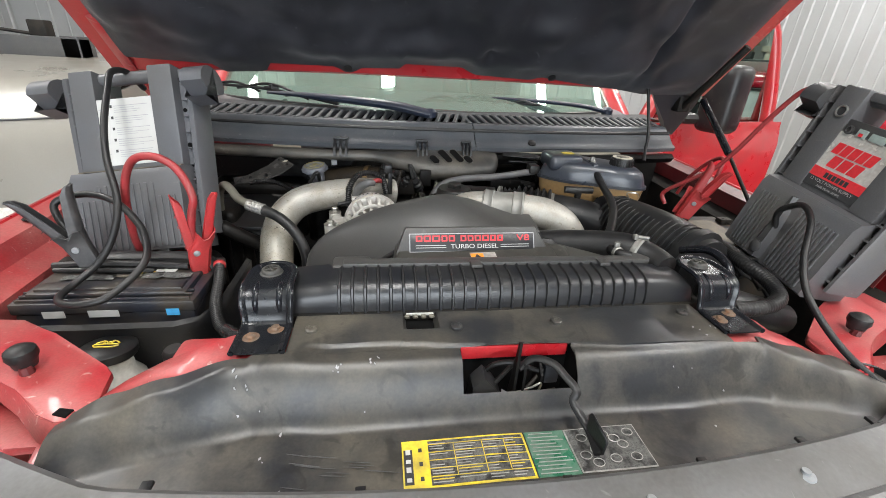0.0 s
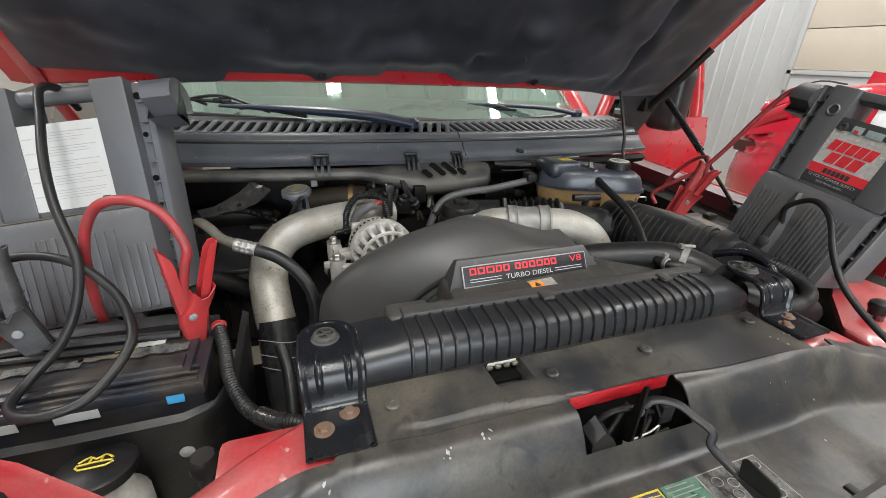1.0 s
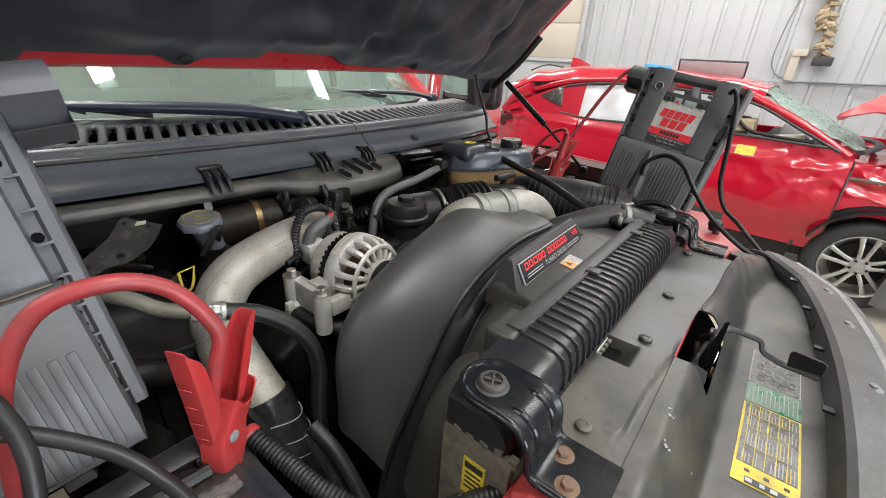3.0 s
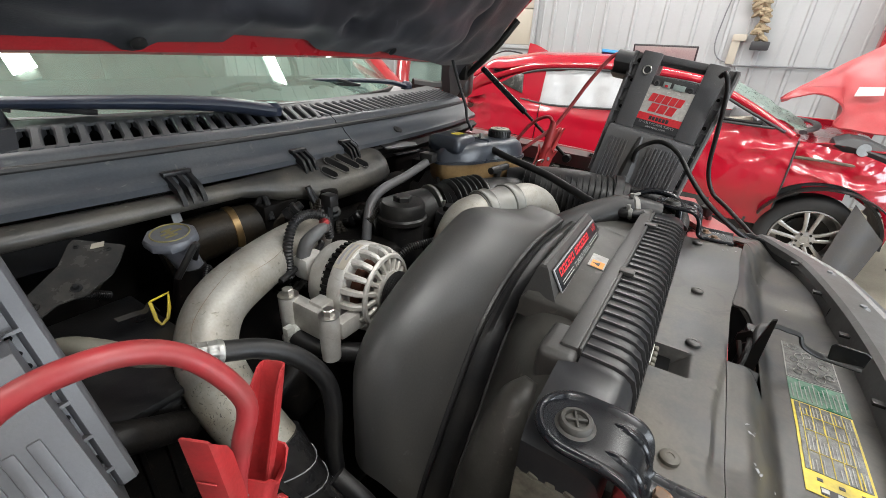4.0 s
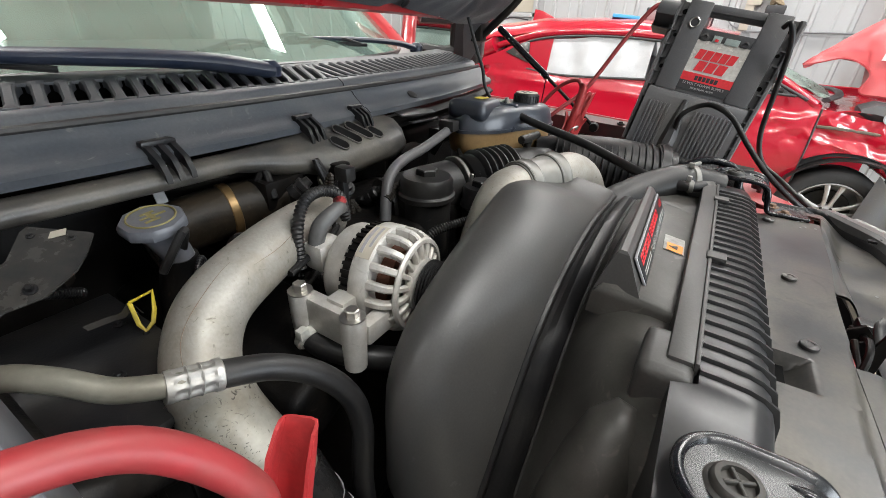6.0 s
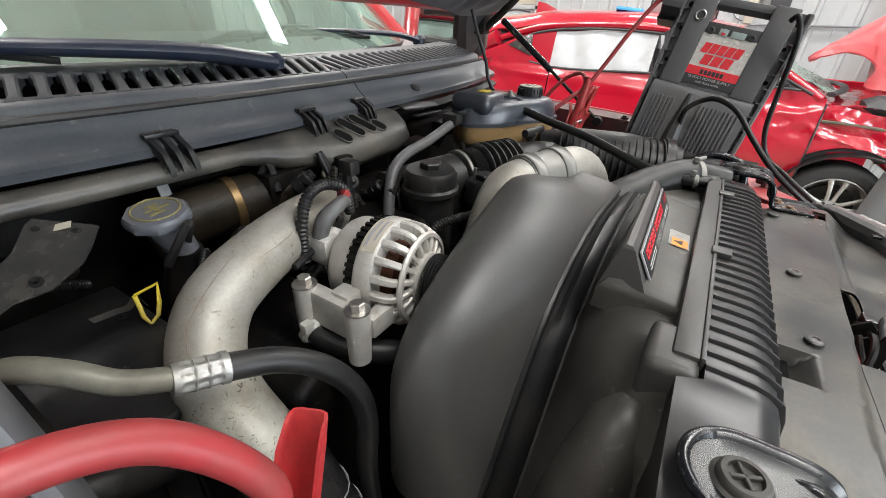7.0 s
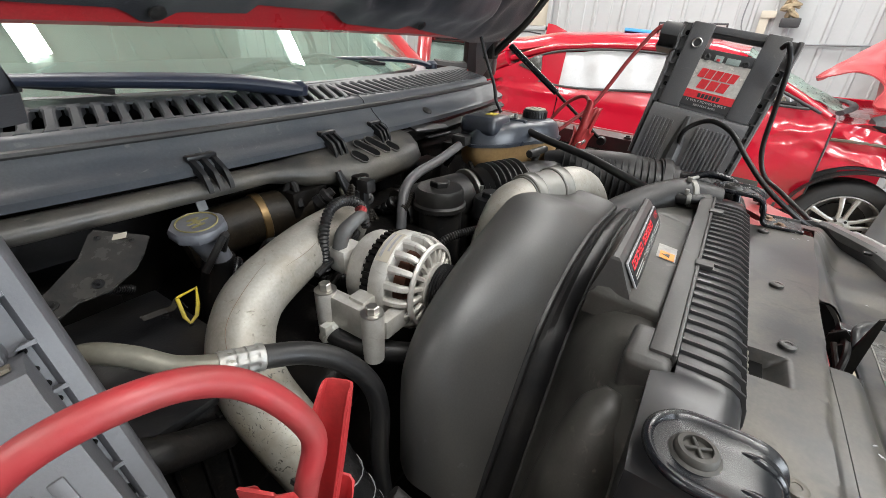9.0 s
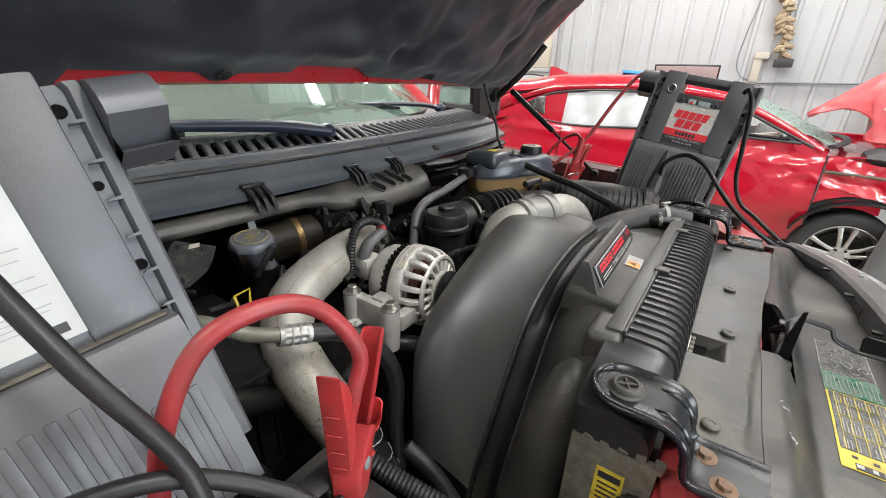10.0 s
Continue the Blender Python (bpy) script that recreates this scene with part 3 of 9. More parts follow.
loft(bm, [[Vector(p) for p in r] for r in ([(0.74, 0.93, 1.575), (0.95, 0.92, 1.585), (0.95, 0.95, 1.6), (0.74, 0.96, 1.6)], [(0.8, 0.97, 1.52), (0.955, 0.95, 1.53), (0.965, 0.99, 1.54), (0.8, 1.0, 1.54)], [(0.88, 1.01, 1.45), (0.955, 1.0, 1.45), (0.965, 1.04, 1.46), (0.88, 1.05, 1.46)], [(0.925, 1.035, 1.395), (0.95, 1.035, 1.395), (0.955, 1.06, 1.4), (0.925, 1.06, 1.4)])])
part("hinge_cover", bm, M_PAD, hood, "black felt covered hood corner")
strut = thing("hood_strut", (0.89, 0.53, 1.28), "black gas strut holding the hood up", "strut")
bm = bmesh.new()
rod(bm, (0.932, 0.897, 1.538), (0.915, 0.69, 1.395), 0.011)
part("cylinder", bm, M_GLOSSBLACK, strut)
bm = bmesh.new()
rod(bm, (0.915, 0.69, 1.395), (0.89, 0.5, 1.262), 0.0055)
part("piston_rod", bm, M_DARK, strut)
bm = bmesh.new()
lathe(bm, [(0, -0.014), (0.014, -0.012), (0.016, 0), (0.014, 0.012), (0, 0.014)], 14, pose(0.889, 0.495, 1.258, 0, 90, 0))
part("ball_joint", bm, M_BLACK, strut)
bm = bmesh.new()
tube(bm, [hood_point(0.72, 0.03, 0.01), (0.725, 0.88, 1.49), (0.722, 0.845, 1.42), (0.715, 0.83, 1.375), (0.70, 0.8, 1.34)], 0.0055, 10)
single("washer_hose", bm, M_RUBBER, "thin black washer hose hanging from the hood", "hose")

# cowl: plastic panel at the foot of the windscreen, in sections along x
def cowl_y(x):
    return 0.0 + 0.07 * (abs(x) / 0.8) ** 2.2


COWL = [(0.797, 1.360), (0.794, 1.372), (0.803, 1.379), (0.812, 1.381), (0.838, 1.402), (0.842, 1.408), (0.85, 1.412), (0.858, 1.409), (0.864, 1.414), (0.868, 1.424), (0.878, 1.431), (0.884, 1.432)]
cowl = thing("cowl_panel", (0, 0.85, 1.35), "weathered black plastic cowl with slotted air grille", "cowl panel")
XS = [-0.86 + 1.72 * k / 48 for k in range(49)]
for name, a, b in (("cowl_half", 0, 27), ("cowl_half", 27, 48)):
    bm = bmesh.new()
    dx = 0.0015 if a else -0.0015
    rows = [[(x + (dx if i in (0, b - a) else 0), y + cowl_y(x), z) for y, z in COWL] for i, x in enumerate(XS[a:b + 1])]
    sheet(bm, rows, 0.004)
    part(name, bm, M_COWL, cowl)
bm = bmesh.new()
tube(bm, [(x, 0.852 + cowl_y(x), 1.4135) for x in XS[::4]], 0.0065, 8, steps=3)
part("hood_seal", bm, M_RUBBER, cowl, "black rubber seal bead")
# grille slots: bars between front and back rails; shade painted onto the tray below
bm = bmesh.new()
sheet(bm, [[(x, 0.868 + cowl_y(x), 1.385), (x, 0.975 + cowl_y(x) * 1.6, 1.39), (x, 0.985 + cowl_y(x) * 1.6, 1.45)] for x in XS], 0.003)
part("drain_tray", bm, M_OPENSHADE, cowl, "tray under the slots, painted near-black as shade")
for rail, (ya, za, yb, zb) in (("front_rail", (0.884, 1.432, 0.889, 1.434)), ("back_rail", (0.955, 1.452, 0.99, 1.458))):
    bm = bmesh.new()
    sheet(bm, [[(x, ya + cowl_y(x), za), (x, yb + cowl_y(x) * 1.5, zb)] for x in XS], 0.004)
    part(rail, bm, M_GRILLE, cowl)
for k in range(58):
    x = -0.84 + 1.68 * k / 57
    lean_x = 0.024 if x < 0.1 else -0.024
    hw = 0.0074 if x < 0.03 else 0.0068
    bm = bmesh.new()
    loft(bm, [[Vector((x + o * lean_x + w * g, y + cowl_y(x), z0 + z)) for w, z in ((-hw, -0.014), (-hw, -0.002), (-hw * 0.6, 0.0012), (hw * 0.6, 0.0012), (hw, -0.002), (hw, -0.014))]
              for o, y, z0, g in ((0, 0.884, 1.4325, 1.7), (0.06, 0.889, 1.4345, 1.3), (0.2, 0.897, 1.437, 1.0), (0.8, 0.944, 1.4495, 1.0), (0.93, 0.953, 1.452, 1.35), (1, 0.958, 1.4535, 1.8))])
    part("slat", bm, M_GRILLE, cowl)
# the deep ledge under the cowl, with its vented bulge and clips
bm = bmesh.new()
rows = []
for x in [v for v in XS if v < 0.13] + [0.14, 0.15, 0.158, 0.165, 0.17, 0.174]:
    d = bend(x, [(-0.22, 0.0), (-0.12, 0.55), (-0.04, 1.0), (0.12, 1.0), (0.15, 0.86), (0.166, 0.6), (0.174, 0.2)])
    flat = ((0.83, 1.342), (0.805, 1.349), (0.788, 1.348), (0.779, 1.34), (0.78, 1.329), (0.795, 1.323), (0.82, 1.32))
    deep = ((0.83, 1.352), (0.797, 1.357), (0.765, 1.345), (0.738, 1.326), (0.724, 1.305), (0.736, 1.284), (0.8, 1.278))
    rows.append([(x, lerp(p[0], q[0], d) + cowl_y(x), lerp(p[1], q[1], d)) for p, q in zip(flat, deep)])
sheet(bm, rows, 0.003)
part("ledge", bm, M_LEDGE, cowl, "dusty black plenum ledge", angle=75)
bm = bmesh.new()
sheet(bm, [[(x, 0.83 + cowl_y(x), 1.342), (x, 0.8 + cowl_y(x), 1.346), (x, 0.786 + cowl_y(x), 1.338), (x, 0.8 + cowl_y(x), 1.322)] for x in (0.18, 0.24, 0.32, 0.42, 0.56, 0.7, 0.86)], 0.003)
part("ledge_end", bm, M_ENGINE, cowl, "black plenum ledge beside the bottle")
for poly, z, tilt in (([(0.19, 0.772), (0.3, 0.752), (0.315, 0.77), (0.28, 0.8), (0.2, 0.806)], 1.352, 8), ([(0.205, 0.75), (0.27, 0.735), (0.3, 0.742), (0.29, 0.756), (0.21, 0.768)], 1.336, -6)):
    bm = bmesh.new()
    slab(bm, poly, 0, 0.004, pose(0, 0, z) @ Matrix.Translation((0.25, 0.775, 0)) @ pose(0, 0, 0, tilt, 0, 0) @ Matrix.Translation((-0.25, -0.775, 0)), bevel=0.0012, seg=1)
    part("broken_tab", bm, M_BLACK, cowl, "broken black panel tab")
for x, L, y0 in ((-0.031, 0.038, 0.753), (0.004, 0.06, 0.766), (0.04, 0.06, 0.768), (0.075, 0.034, 0.756)):
    VM = pose(x, y0, 1.3455 + 0.6 * (y0 - 0.765), 31, 0, 0) @ Matrix.Rotation(math.radians(32), 4, "Z")
    oval = [(0.0112 * math.cos(a), (L / 2 - 0.0112) * (1 if math.sin(a) >= 0 else -1) + 0.0112 * math.sin(a)) for a in [2 * math.pi * (k + 0.5) / 16 for k in range(16)]]
    # near-black slab paints the slot's inner shade onto the surface
    bm = bmesh.new()
    slab(bm, oval, -0.006, 0.0042, VM)
    slot = part("vent_slot", bm, M_OPENSHADE, cowl, "vent opening, inner shade painted near-black")
    bm = bmesh.new()
    tube(bm, [VM @ Vector((p * 1.08, q * 1.03, 0.0035)) for p, q in oval + oval[:1]], 0.0015, 6, 1)
    part("slot_rim", bm, M_LEDGE, slot, "raised rim")
for x, k in ((-0.315, 1.0), (-0.066, 0.82), (0.074, 0.7)):
    y0 = 0.79 + cowl_y(x)
    bm = bmesh.new()
    for dx in (-0.017 * k, 0.0, 0.017 * k):
        loft(bm, [[Vector((x + dx + w, y, z)) for w in (-0.0037 * k, 0.0037 * k) for z in ((a, b) if w < 0 else (b, a))]
                  for y, a, b in ((y0 + 0.022, 1.376, 1.39), (y0 + 0.004, 1.366, 1.383), (y0 - 0.02 * k, 1.371 - 0.019 * k, 1.383 - 0.014 * k), (y0 - 0.03 * k, 1.37 - 0.03 * k, 1.376 - 0.026 * k))])
    box(bm, (x, y0 + 0.016, 1.386), (0.046 * k, 0.014, 0.007), bevel=0.002)
    part("clip", bm, M_BLACK, cowl, "ribbed black retaining clip")
for x in (0.3,):
    bm = bmesh.new()
    y0 = 0.815 + cowl_y(x)
    lathe(bm, [(0, 0), (0.014, 0), (0.013, 0.004), (0.005, 0.006), (0, 0.006)], 16, pose(x, y0, 1.384, 30, 0, 0))
    part("push_pin", bm, M_BLACK, cowl)

# windscreen, pillars, roof edge and dark cabin
def screen_point(u, v):
    x = 0.8 * u * (1 - 0.1 * v)
    return Vector((x, 0.985 + 0.26 * abs(u) ** 2.2 + 0.60 * v, 1.455 + 0.5 * v))


cab = thing("truck_cab", (0, 1.3, 0.45), "red truck cab with windscreen and open driver door", "truck cab")
bm = bmesh.new()
sheet(bm, [[screen_point(-1 + 2 * i / 24, j / 8) for j in range(9)] for i in range(25)], 0.0)
wind = part("windscreen", bm, M_WIND, cab, "greenish windscreen glass with reflections", angle=80)
wind.visible_shadow = False
bm = bmesh.new()
tube(bm, [screen_point(-1 + 2 * i / 20, -0.01) for i in range(21)], 0.009, 8, steps=2)
part("screen_moulding", bm, M_RUBBER, wind, "black rubber moulding")
for sg in (-1, 1):
    bm = bmesh.new()
    tube(bm, [screen_point(sg * 1.03, v) for v in (-0.1, 0.3, 0.7, 1.0)] + [Vector((sg * 0.72, 1.95, 2.02))], 0.045, 10, flat=0.7)
    part("pillar", bm, M_RED, cab, "red windscreen pillar")
    bm = bmesh.new()
    box(bm, (sg * 0.9, 1.75, 0.95), (0.06, 1.1, 0.95), bevel=0.02)
    if sg < 0:
        part("side_panel", bm, M_RED, cab)
    else:
        bm.free()
bm = bmesh.new()
rows = [[Vector((x, y, z - 0.06 * (x / 0.8) ** 2)) for x in [-0.78 + 1.56 * k / 12 for k in range(13)]] for y, z in ((1.56, 1.985), (1.7, 2.02), (2.2, 2.06), (3.2, 2.04))]
sheet(bm, rows, 0.02)
part("roof", bm, M_RED, cab)
bm = bmesh.new()
sheet(bm, [[Vector((x, y, z)) for y, z in ((1.0, 1.40), (1.15, 1.45), (1.4, 1.48), (1.7, 1.46), (1.75, 1.2))] for x in [-0.8 + 1.6 * k / 10 for k in range(11)]], 0.01)
part("dashboard", bm, M_COWL, cab, "grey dashboard behind the glass")
bm = bmesh.new()
box(bm, (0, 3.2, 1.3), (1.7, 0.06, 1.5), bevel=0.02)
box(bm, (-0.45, 2.3, 1.25), (0.5, 0.2, 1.0), bevel=0.08, seg=3)
box(bm, (0.45, 2.3, 1.25), (0.5, 0.2, 1.0), bevel=0.08, seg=3)
part("seats", bm, M_COWL, cab, "grey cloth seats")
bm = bmesh.new()
tube(bm, [Vector((0.42 + 0.19 * math.cos(a), 1.62 + 0.07 * math.sin(a), 1.52 + 0.17 * math.sin(a))) for a in [2 * math.pi * k / 16 for k in range(17)]], 0.015, 8, steps=2)
part("steering_wheel", bm, M_BLACK, cab)


def wiper(name, pivot, arm_end, blade_a, blade_b, k=1.0):
    w = thing(name, pivot, "dark blue-black windscreen wiper resting on the glass", "wiper", "windscreen wipers")
    p, e = Vector(pivot), Vector(arm_end)
    bm = bmesh.new()
    tube(bm, [p, p.lerp(e, 0.25) + Vector((0, 0, 0.012)), p.lerp(e, 0.7) + Vector((0, 0, 0.008)), e], [0.026 * k, 0.026 * k, 0.022 * k, 0.015 * k, 0.008], 12, flat=0.6)
    lathe(bm, [(0, -0.01), (0.02, -0.01), (0.022, 0.008), (0.012, 0.018), (0, 0.018)], 18, Matrix.Translation(p))
    part("arm", bm, M_WIPER, w)
    a, b = Vector(blade_a), Vector(blade_b)
    bm = bmesh.new()
    tube(bm, [a, a.lerp(b, 0.5) + Vector((0, 0, 0.012)), b], 0.005, 8)
    for t0, t1, hgt in ((0.02, 0.4, 0.018), (0.6, 0.98, 0.018), (0.22, 0.78, 0.03)):
        tube(bm, [a.lerp(b, t0), a.lerp(b, (t0 + t1) / 2) + Vector((0, 0, hgt)), a.lerp(b, t1)], 0.0045, 6)
    part("blade", bm, M_RUBBER, w)
    bm = bmesh.new()
    lathe(bm, [(0, -0.008), (0.009, -0.008), (0.009, 0.006), (0, 0.008)], 12, Matrix.Translation(a.lerp(b, 0.5) + Vector((0, 0, 0.022))))
    box(bm, a.lerp(b, 0.5) + Vector((0, 0, 0.018)), (0.05, 0.016, 0.012), bevel=0.004)
    part("blade_clip", bm, M_RUBBER, w, "black clip that joins blade and arm")


M_WIPER = material("blue_black_wiper_paint", (0.012, 0.018, 0.034), 0.42, dirt=(0.035, 0.037, 0.045), amount=0.5, scale=20, bump=0.05)
wiper("wiper", (-0.03, 0.925, 1.452), (-0.57, 1.045, 1.488), (-0.8, 1.2, 1.495), (-0.335, 1.0, 1.464))
wiper("wiper", (0.68, 1.08, 1.465), (0.16, 1.06, 1.5), (-0.06, 1.105, 1.474), (0.395, 1.05, 1.482), 0.55)

# driver door, swung open
DM = pose(0.97, 1.34, 0, 0, 0, 15)
bm = bmesh.new()
rows = []
for z in (0.55, 0.8, 1.05, 1.28, 1.37, 1.395):
    bulge = 0.03 * math.sin((z - 0.5) / 0.95 * math.pi)
    rows.append([DM @ Vector((x, -bulge - (0.012 if abs(z - 1.28) < 0.02 else 0), z)) for x in [1.0 * k / 12 for k in range(13)]])
sheet(bm, rows, 0.05)
dr = part("driver_door", bm, M_RED, cab, "open red driver door")
bm = bmesh.new()
tube(bm, [DM @ Vector(p) for p in ((0.06, 0.02, 1.38), (0.22, 0.06, 1.6), (0.4, 0.1, 1.82), (0.58, 0.12, 1.9), (0.78, 0.1, 1.9), (0.86, 0.06, 1.82), (0.94, 0.02, 1.55), (0.97, 0.0, 1.36))], 0.033, 10, flat=1.0)
part("window_frame", bm, M_RED, dr, "red door window frame")
bm = bmesh.new()
slab(bm, [(0.08, 1.39), (0.24, 1.6), (0.42, 1.82), (0.6, 1.88), (0.8, 1.87), (0.94, 1.39)], -0.002, 0.002, DM @ pose(0, 0.03, 0, 90, 0, 0))
part("window_glass", bm, M_SUVGLASS, dr, "tinted door glass").visible_shadow = False
bm = bmesh.new()
box(bm, (0.9, -0.045, 1.17), (0.05, 0.02, 0.16), DM @ Matrix.Rotation(0, 4, "Y"), bevel=0.008)
part("handle", bm, M_BLACK, dr, "black door handle")
bm = bmesh.new()
box(bm, (0.27, -0.2, 1.52), (0.13, 0.15, 0.28), DM, bevel=0.045, seg=3)
tube(bm, [DM @ Vector(p) for p in ((0.12, -0.02, 1.44), (0.2, -0.12, 1.43), (0.3, -0.2, 1.45))], 0.025, 8)
tube(bm, [DM @ Vector(p) for p in ((0.12, -0.02, 1.56), (0.2, -0.12, 1.56), (0.3, -0.2, 1.56))], 0.022, 8)
part("mirror", bm, M_BLACK, dr, "black towing mirror")

# fenders: red skins with inner gutters
def fender(sg, name):
    f = thing(name, (sg * 0.95, 0.4, 0.6), "red truck front fender with a dusty gutter", "fender", "front fenders")
    bm = bmesh.new()
    rows, gut = [], []
    for i in range(17):
        y = (-0.02 if sg < 0 else 0.15) + 1.3 * i / 16
        xo = 0.975 - 0.05 * max(0, (0.25 - y) / 0.25) ** 2
        z = 1.262 + 0.05 * max(0, y) / 1.2
        gut.append([(sg * (xo - 0.07), y, z - 0.055), (sg * (xo - 0.055), y, z - 0.014), (sg * (xo - 0.01), y, z - 0.003)])
        rows.append([(sg * (xo - 0.012), y, z - 0.004), (sg * (xo - 0.008), y, z), (sg * xo, y, z), (sg * (xo + 0.02), y, z - 0.015), (sg * (xo + 0.04), y, z - 0.1), (sg * (xo + 0.045), y, 0.75)])
    sheet(bm, rows, 0.003)
    part("skin", bm, M_RED, f)
    bm = bmesh.new()
    sheet(bm, gut, 0.003)
    # right gutter takes the darker red that has hood shade painted in
    part("gutter", bm, M_REDDUST if sg < 0 else M_MAROON, f, "grimy inner gutter, hood shade painted into the right one")
    bm = bmesh.new()
    sheet(bm, [[(sg * 0.906, y, 1.208 + 0.04 * y), (sg * 0.87, y, 1.185 + 0.04 * y), (sg * 0.862, y, 0.75)] for y in (0.02, 0.3, 0.6, 0.9, 1.2)], 0.003)
    part("inner_apron", bm, M_DARK if sg > 0 else M_REDDUST, f, "inner fender apron")
    for y in (0.12, 0.42, 0.72, 1.0):
        bm = bmesh.new()
        bolt(bm, (sg * 0.935, y, 1.256 + 0.05 * y / 1.2), (0, 0, 1), 0.007, 0.006)
        part("bolt", bm, M_DARK, f)
    return f


fender(-1, "fender")
fender(1, "fender")

# firewall
fw = thing("firewall", (0, 1.0, 0.7), "dark sound-deadened firewall behind the engine", "firewall")
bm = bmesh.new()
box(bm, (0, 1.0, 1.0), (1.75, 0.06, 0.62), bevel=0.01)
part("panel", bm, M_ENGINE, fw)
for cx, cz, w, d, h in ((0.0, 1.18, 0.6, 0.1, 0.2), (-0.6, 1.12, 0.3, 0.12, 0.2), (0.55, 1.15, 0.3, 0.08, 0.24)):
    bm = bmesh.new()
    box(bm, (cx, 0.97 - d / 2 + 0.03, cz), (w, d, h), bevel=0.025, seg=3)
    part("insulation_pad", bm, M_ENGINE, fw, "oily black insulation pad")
for cx, cz in ((-0.25, 1.24), (0.25, 1.24), (-0.45, 1.2), (-0.7, 1.19), (0.42, 1.22), (0.66, 1.22)):
    bm = bmesh.new()
    lathe(bm, [(0, 0), (0.014, 0), (0.012, 0.004), (0, 0.006)], 14, pose(cx, 0.9, cz, 90, 0, 0))
    part("fastener", bm, M_DARK, fw)

# red radiator support: cross bar with raised corner braces
sup = thing("radiator_support", (0, 0, 0.9), "dusty red painted radiator support", "radiator support")
bm = bmesh.new()
box(bm, (0, 0.02, 1.2), (1.0, 0.07, 0.04), bevel=0.012)
part("cross_bar", bm, M_REDDUST, sup)
for sg in (-1, 1):
    bm = bmesh.new()
    rows = []
    for x, ya, yb, z in ((0.33, -0.045, 0.055, 1.238), (0.405, -0.045, 0.042, 1.24), (0.45, -0.047, 0.022, 1.237), (0.495, -0.05, 0.004, 1.226), (0.54, -0.056, -0.006, 1.206), (0.57, -0.064, -0.022, 1.192), (0.59, -0.075, -0.045, 1.18)):
        rows.append([(sg * x, ya - 0.01, z - 0.05), (sg * x, ya, z - 0.01), (sg * x, ya + 0.015, z), (sg * x, yb - 0.015, z), (sg * x, yb, z - 0.012), (sg * x, yb + 0.006, z - 0.06)])
    sheet(bm, rows, 0.003)
    part("brace", bm, M_REDDUST, sup, "sloping red brace")
    bm = bmesh.new()
    poly = [(0.562, -0.07), (0.579, 0.006), (0.592, 0.018), (0.65, 0.06), (0.712, 0.105), (0.785, 0.149), (0.92, 0.16), (0.93, 0.06), (0.81, 0.045), (0.724, 0.008), (0.683, -0.021), (0.63, -0.068), (0.6, -0.083), (0.566, -0.082)]
    slab(bm, [(sg * x, y) for x, y in poly], 1.187, 1.2, bevel=0.005)
    part("corner_plate", bm, M_REDDUST, sup, "red corner plate")
    rim = [(0.566, -0.082), (0.6, -0.083), (0.63, -0.068), (0.683, -0.021), (0.724, 0.008), (0.81, 0.045)]
    bm = bmesh.new()
    sheet(bm, [[Vector((sg * x, y, 1.197)), Vector((sg * x, y - 0.006, 1.185)), Vector((sg * (x + 0.004), y - 0.009, 1.16))] for x, y in rim], 0.003)
    part("down_flange", bm, M_REDDUST, sup, "folded front edge of the corner plate")
    bm = bmesh.new()
    slab(bm, [(sg * x, y) for x, y in ((0.589, -0.078), (0.607, -0.072), (0.604, -0.062), (0.586, -0.066))], 1.198, 1.2025)
    part("slot_hole", bm, M_OPENSHADE, sup, "dark slot in the corner plate")
    bm = bmesh.new()
    lathe(bm, [(0, 0), (0.009, 0), (0.008, 0.012), (0, 0.012)], 8, pose(sg * 0.69, 0.012, 1.2))
    part("stop_screw", bm, M_MAROON, sup, "red overspray on the stop screw")
    bm = bmesh.new()
    lathe(bm, [(0, 0), (0.014, 0), (0.016, 0.01), (0.019, 0.016), (0.018, 0.026), (0.011, 0.031), (0, 0.031)], 16, pose(sg * 0.695, 0.02, 1.208))
    part("rubber_stop", bm, M_RUBBER, sup, "grey rubber hood bump stop")
    bm = bmesh.new()
    slab(bm, [(sg * x, y) for x, y in ((0.632, -0.113), (0.63, -0.066), (0.635, -0.036), (0.668, -0.028), (0.699, 0.002), (0.761, 0.029), (0.9, 0.03), (0.9, -0.02), (0.76, -0.035), (0.698, -0.06), (0.654, -0.051), (0.648, -0.11))], 1.118, 1.13, bevel=0.004)
    slab(bm, [(sg * x, y) for x, y in ((0.66, -0.01), (0.685, 0.012), (0.75, 0.036), (0.745, 0.046), (0.68, 0.022), (0.655, 0.0))], 1.125, 1.145, bevel=0.003)
    part("lower_plate", bm, M_REDDUST, sup, "red lower headlamp bracket")

# ---- front shield, grille header and latch ----
def lip_y(x):
    return -0.0135 - 0.06 * (x + 0.285) + 0.0018 * math.sin(26 * x)


